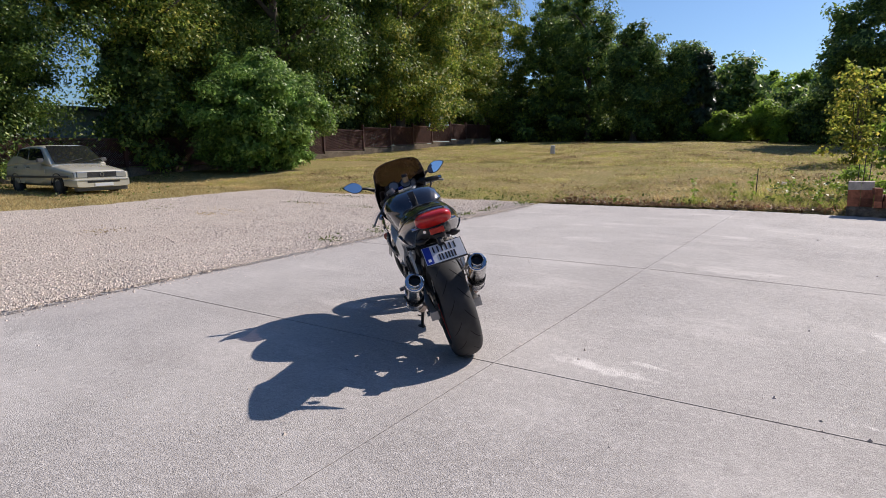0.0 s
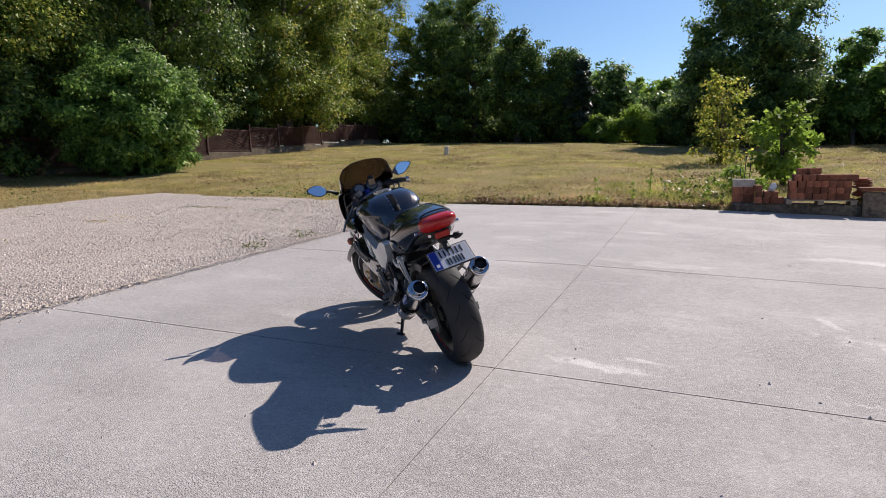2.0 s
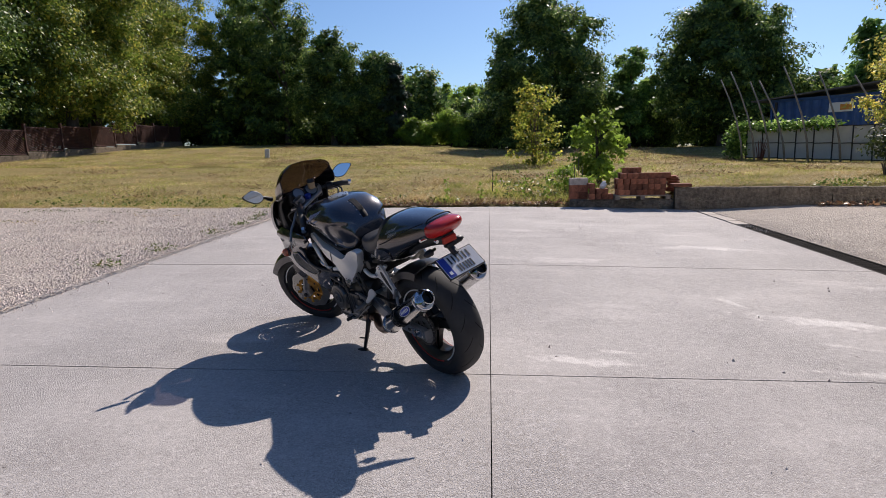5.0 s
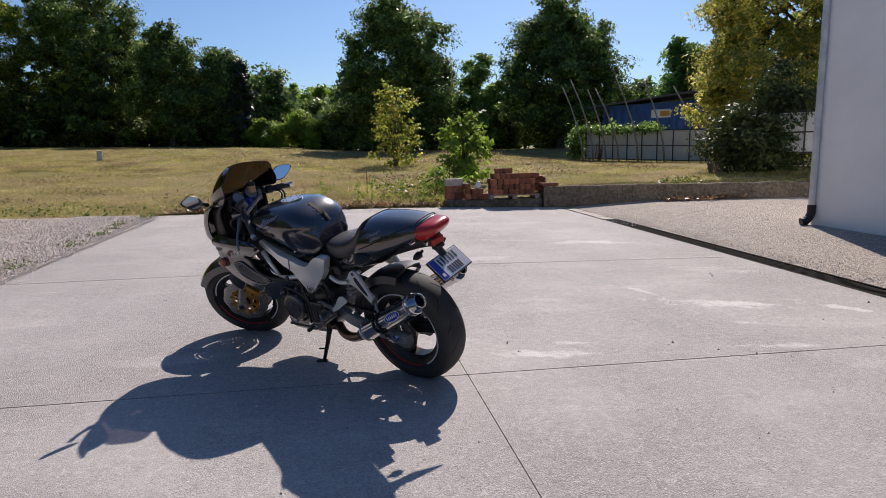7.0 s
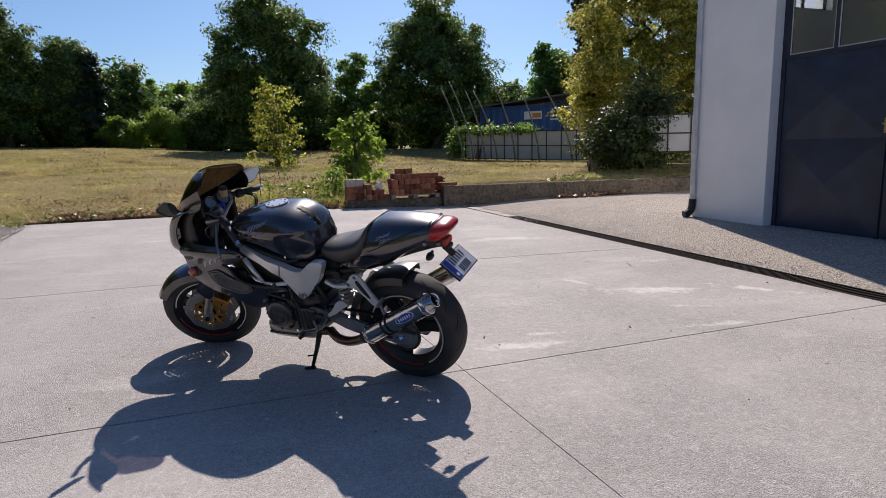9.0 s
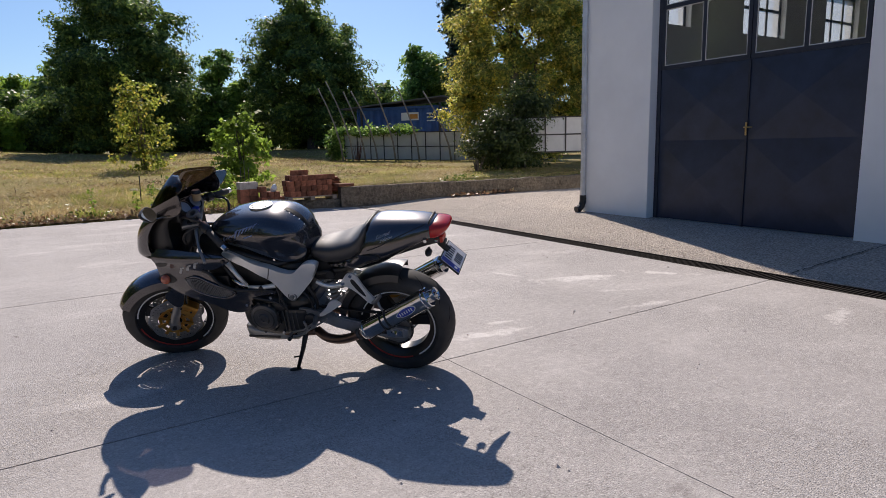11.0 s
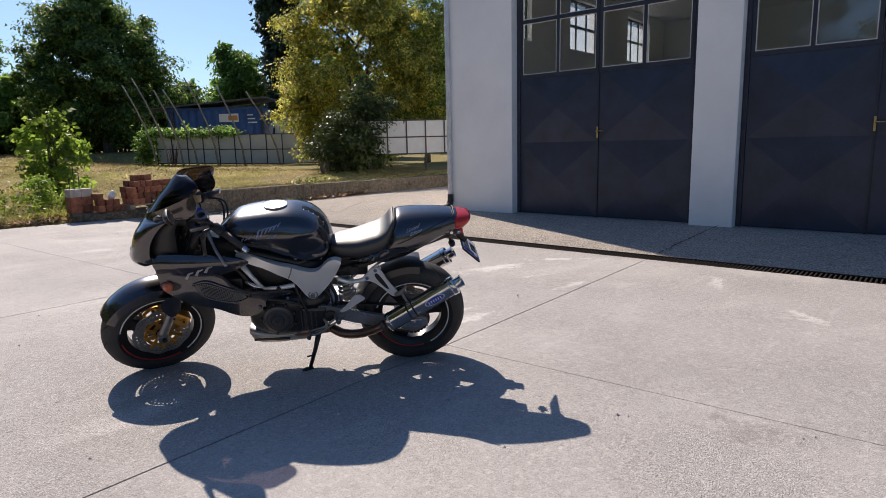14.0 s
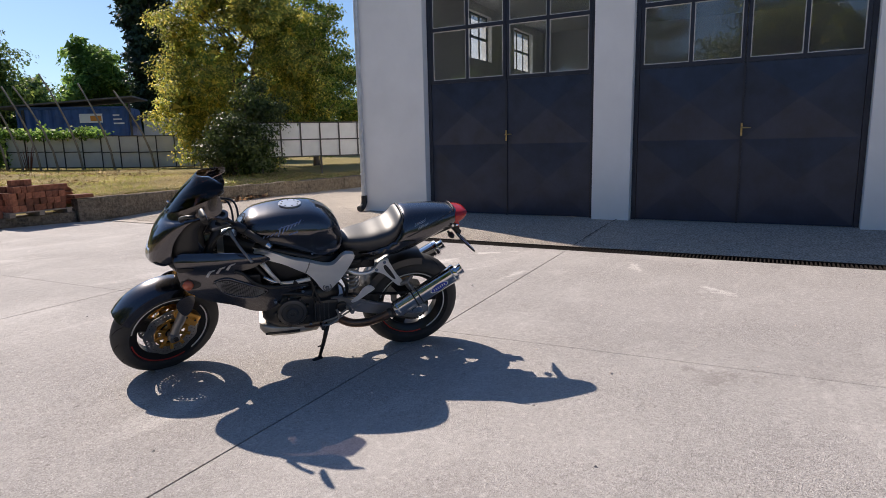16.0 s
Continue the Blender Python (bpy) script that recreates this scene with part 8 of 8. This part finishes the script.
blades(rng, scatter(7000, -4.2, 0.9, 13.6, 20.0, lambda x, y: on_lawn(x, y) * smooth01(-0.3, 0.3, noise.noise((x * 0.8, y * 0.8, 44.0)))), 0.20, 0.006, 1.0, M_STRAW, "tall_dry_grass", "uncut dry stalks round the young trees")
# raked heaps of cut hay
hay = []
for k in range(150):
    cx, cy = rng.uniform(-18, 9), rng.uniform(14.5, 42)
    if on_lawn(cx, cy):
        n, s_ = 120, rng.uniform(0.3, 0.9)
        xy = np.stack([cx + rng.normal(0, s_, n), cy + rng.normal(0, s_ * 0.45, n)], 1)
        z = np.array([lawn_z(p, q) for p, q in xy]) + np.abs(rng.normal(0, 0.05, n))
        hay.append(np.concatenate([xy, z[:, None]], 1))
tagged(quads_object("hay", leaf_quads(rng, np.concatenate(hay), 0.13, 0.14), M_HAY), "loose heaps of cut brown hay lying on the lawn", "hay", kind="stuff")
# tall weeds along the edges
for k, (x0, x1, y0, y1, n) in enumerate(((-1.9, 0.2, 14.0, 17.4, 420), (-6.4, -2.6, 13.5, 14.2, 240), (-13, -6.5, 12.9, 14.2, 500), (4.5, 5.6, 13.0, 13.5, 160), (-23.6, -22.4, 7.2, 8.6, 420), (-24.6, -23.4, 11.5, 15.0, 420), (-19.5, -16.0, 7.0, 12.0, 260))):
    xy = scatter(n, x0, x1, y0, y1, lambda x, y: 1.0)
    z = np.array([lawn_z(a, b) for a, b in xy])
    pts = np.concatenate([xy, (z + np.abs(rng.normal(0, 0.2 if k == 0 else 0.08, len(xy))))[:, None]], 1)
    tagged(quads_object("weeds", leaf_quads(rng, pts, 0.10 if k == 0 else 0.07), M_WEED), "tangled green weeds at the lawn's edge", "weeds", kind="stuff")
for k in range(5):
    x, y = (-3.0 + 0.55 * k + rb.uniform(-0.2, 0.2), 13.7 + rb.uniform(0, 0.3))
    z = lawn_z(x, y)
    h = rb.uniform(0.3, 0.7)
    wd = tagged(empty("weed_plant", Matrix.Translation((x, y, z))), "single tall green weed at the slab's edge", "weed", "weeds at the slab's edge")
    part("stem", tubed([(0, 0, -0.05), (0.02, 0.01, h * 0.5), (0.01, 0.03, h)], [0.006, 0.005, 0.002], 5), M_GRASS, wd)
    lp = np.array([(rb.uniform(-0.04, 0.04), rb.uniform(-0.04, 0.04), h * rb.uniform(0.1, 1)) for _ in range(40)])
    quads_object("leaves", leaf_quads(rng, lp, 0.07), M_LEAF_LIGHT, wd)
for k, (x, y, h, s_) in enumerate([(-0.3, 15.3, 0.75, 0.55), (0.15, 14.6, 0.5, 0.4)]):
    tree("low_shrub", x, y, h, s_, 400 + k, M_LEAF_LIGHT, "low scrubby green shrub beside the bricks", "bush", 650, 0.08, 0.05, 0.012, 6, 0.14, "shrubs beside the bricks", stems=4, limbs=3, dense=False)
for p0, p1, n in (((2.05, 13.20), (4.7, 12.86), 420), ((4.75, 12.85), (9.2, 12.26), 620)):
    f = rng.uniform(0, 1, n)
    xy = np.stack([p0[0] + (p1[0] - p0[0]) * f, p0[1] + (p1[1] - p0[1]) * f + rng.normal(0, 0.10, n)], 1)
    tagged(quads_object("wall_top_grass", leaf_quads(rng, np.concatenate([xy, 0.36 + np.abs(rng.normal(0, 0.05, n))[:, None]], 1), 0.06, 0.16), M_STRAW if n < 500 else M_WEED), "dry grass and weeds growing over the wall's top", "weeds", kind="stuff")
for k in range(10):
    cx, cy = rb.uniform(-13.5, -7.0), rb.uniform(4.0, 12.2)
    n = rb.randint(50, 140)
    xy = np.stack([cx + rng.normal(0, rb.uniform(0.15, 0.6), n), cy + rng.normal(0, rb.uniform(0.1, 0.25), n)], 1)
    z = np.array([lawn_z(a, b) + 0.04 for a, b in xy])
    tagged(quads_object("gravel_weeds", leaf_quads(rng, np.concatenate([xy, z[:, None]], 1), 0.045, 0.3), M_WEED if k % 2 else M_STRAW), "flat patch of sparse weeds in the gravel", "weeds", kind="stuff")
for name, x, y, n, h, spread, m_, lab in (("cut_shrub", 7.0, 14.9, 14, 0.42, 0.16, M_BARK, "cut-back shrub of bare upright shoots on the lawn"), ("dry_bush", 9.75, 29.4, 16, 1.0, 0.32, M_DRYRED, "dry red-brown bush leaning against the sheet fence")):
    sh = tagged(empty(name, Matrix.Translation((x, y, lawn_z(x, y)))), lab, "bush")
    bm = bmesh.new()
    for k in range(n):
        a, q = rb.uniform(0, 6.28), rb.uniform(0.1, 1.0) * spread
        hh = h * rb.uniform(0.6, 1.1)
        tube(bm, [(q * 0.5 * math.cos(a), q * 0.5 * math.sin(a), -0.05), (q * math.cos(a), q * math.sin(a), hh * 0.6), (q * 1.4 * math.cos(a), q * 1.4 * math.sin(a), hh)], [0.014, 0.011, 0.006], 5)
    part("shoots", bm, m_, sh)
# dead leaves along the kerb
xy = np.concatenate([np.stack([rng.uniform(-6.2, 0.3, 1300), 13.40 + np.abs(rng.normal(0, 0.42, 1300))], 1), np.stack([rng.uniform(4.3, 6.3, 300), 12.5 - np.abs(rng.normal(0, 0.10, 300)) - 0.13 * (rng.uniform(0, 1, 300))], 1)])
z = np.array([(lawn_z(a, b) if b > 13 else yard_z(a)) for a, b in xy])
tagged(quads_object("dead_leaves", leaf_quads(rng, np.concatenate([xy, z[:, None] + 0.02], 1), 0.08, 0.7, -0.1), M_DEADLEAF), "brown fallen leaves along the edges", "leaves", kind="stuff")


def stones(rng, xy, zf, size, material, name, label):
    """Loose stones as small uneven pointed lumps."""
    n = len(xy)
    base = np.array([(1, 0, -0.2), (0, 1, -0.2), (-1, 0, -0.2), (0, -1, -0.2), (0, 0, 0.8)], float)
    tri = np.array([(0, 1, 4), (1, 2, 4), (2, 3, 4), (3, 0, 4)])
    s = size * np.exp(np.minimum(rng.normal(0, 0.4, n), 0.55))
    a = rng.uniform(0, 2 * np.pi, n)
    v = base[None] * (1 + rng.normal(0, 0.22, (n, 5, 1))) * s[:, None, None] * rng.uniform(0.7, 1.2, (n, 1, 3))
    c, d = np.cos(a)[:, None], np.sin(a)[:, None]
    x = v[:, :, 0] * c - v[:, :, 1] * d + xy[:, 0:1]
    y = v[:, :, 0] * d + v[:, :, 1] * c + xy[:, 1:2]
    z = v[:, :, 2] + np.array([zf(p, q) for p, q in xy])[:, None] + s[:, None] * 0.25
    verts = np.stack([x, y, z], 2).reshape(-1, 3)
    faces = (tri[None] + 5 * np.arange(n)[:, None, None]).reshape(-1, 3)
    ob = mesh_object(name, verts.tolist(), faces.tolist(), material)
    return tagged(ob, label, "stones", kind="stuff")


def gravel_z(x, y):
    return lawn_z(x, min(y, 13.5)) + 0.018 + 0.014 * smooth01(-0.05, 0.18, left_x(y) - x)


gxy = []
while len(gxy) < 60000:
    y = rng.uniform(-2, 13.2)
    x = left_x(y) + 0.15 - 9.0 * rng.uniform() ** 1.8
    if gravel_edge_far(x, y) > 0.1:
        gxy.append((x, y))
stones(rng, np.array(gxy), gravel_z, 0.0095, M_STONE, "loose_gravel", "loose pale crushed stones on the gravel yard")
ys = rng.uniform(-3, 13, 1500)
gxy = np.stack([np.array([left_x(v) for v in ys]) + np.abs(rng.normal(0, 0.16, 1500)), ys], 1)
stones(rng, gxy, lambda x, y: yard_z(x), 0.0075, M_STONE, "spilled_gravel", "pale stones spilled over the concrete edge")
tufts = []
for k in range(9):
    y = (12.9, 12.3, 11.2, 9.8, 8.7, 7.1, 12.6, 10.6, 6.0)[k]
    x = left_x(y) + rb.uniform(-0.12, 0.02)
    n = 60
    tp = np.concatenate([np.stack([x + rng.normal(0, 0.07, n), y + rng.normal(0, 0.10, n)], 1), (lawn_z(x, y) + 0.03 + np.abs(rng.normal(0, 0.04, n)))[:, None]], 1)
    tufts.append(tp)
tagged(quads_object("edge_weeds", leaf_quads(rng, np.concatenate(tufts), 0.055, 0.3), M_WEED), "small green weed tufts along the concrete edge", "weeds", kind="stuff")
gxy = np.stack([rng.uniform(-5.6, 2.0, 420), rng.uniform(-3, 13, 420)], 1)
stones(rng, gxy, lambda x, y: yard_z(x), 0.006, M_STONE, "yard_grit", "scattered grit on the concrete yard")
gxy = np.stack([2.42 + np.abs(rng.normal(0, 0.14, 2600)), rng.uniform(1.0, 10.8, 2600)], 1)
stones(rng, gxy, lambda x, y: yard_z(x) + 0.004, 0.005, M_STONE, "edge_chips", "broken pale concrete chips along the drain")
gxy = np.stack([rng.normal(2.30, 0.16, 1500), 13.0 - 3.6 * rng.uniform(0, 1, 1500) ** 1.4], 1)
stones(rng, gxy, lambda x, y: -0.086, 0.0055, M_STONE, "drain_gravel", "pale gravel washed over the far end of the drain")
gxy = np.stack([rng.uniform(2.45, 7.5, 2000), rng.uniform(5.0, 12.4, 2000)], 1)
stones(rng, gxy, lambda x, y: yard_z(x) - 0.03 * smooth01(9, 13, y), 0.006, M_STONE, "apron_grit", "loose grit on the worn apron")
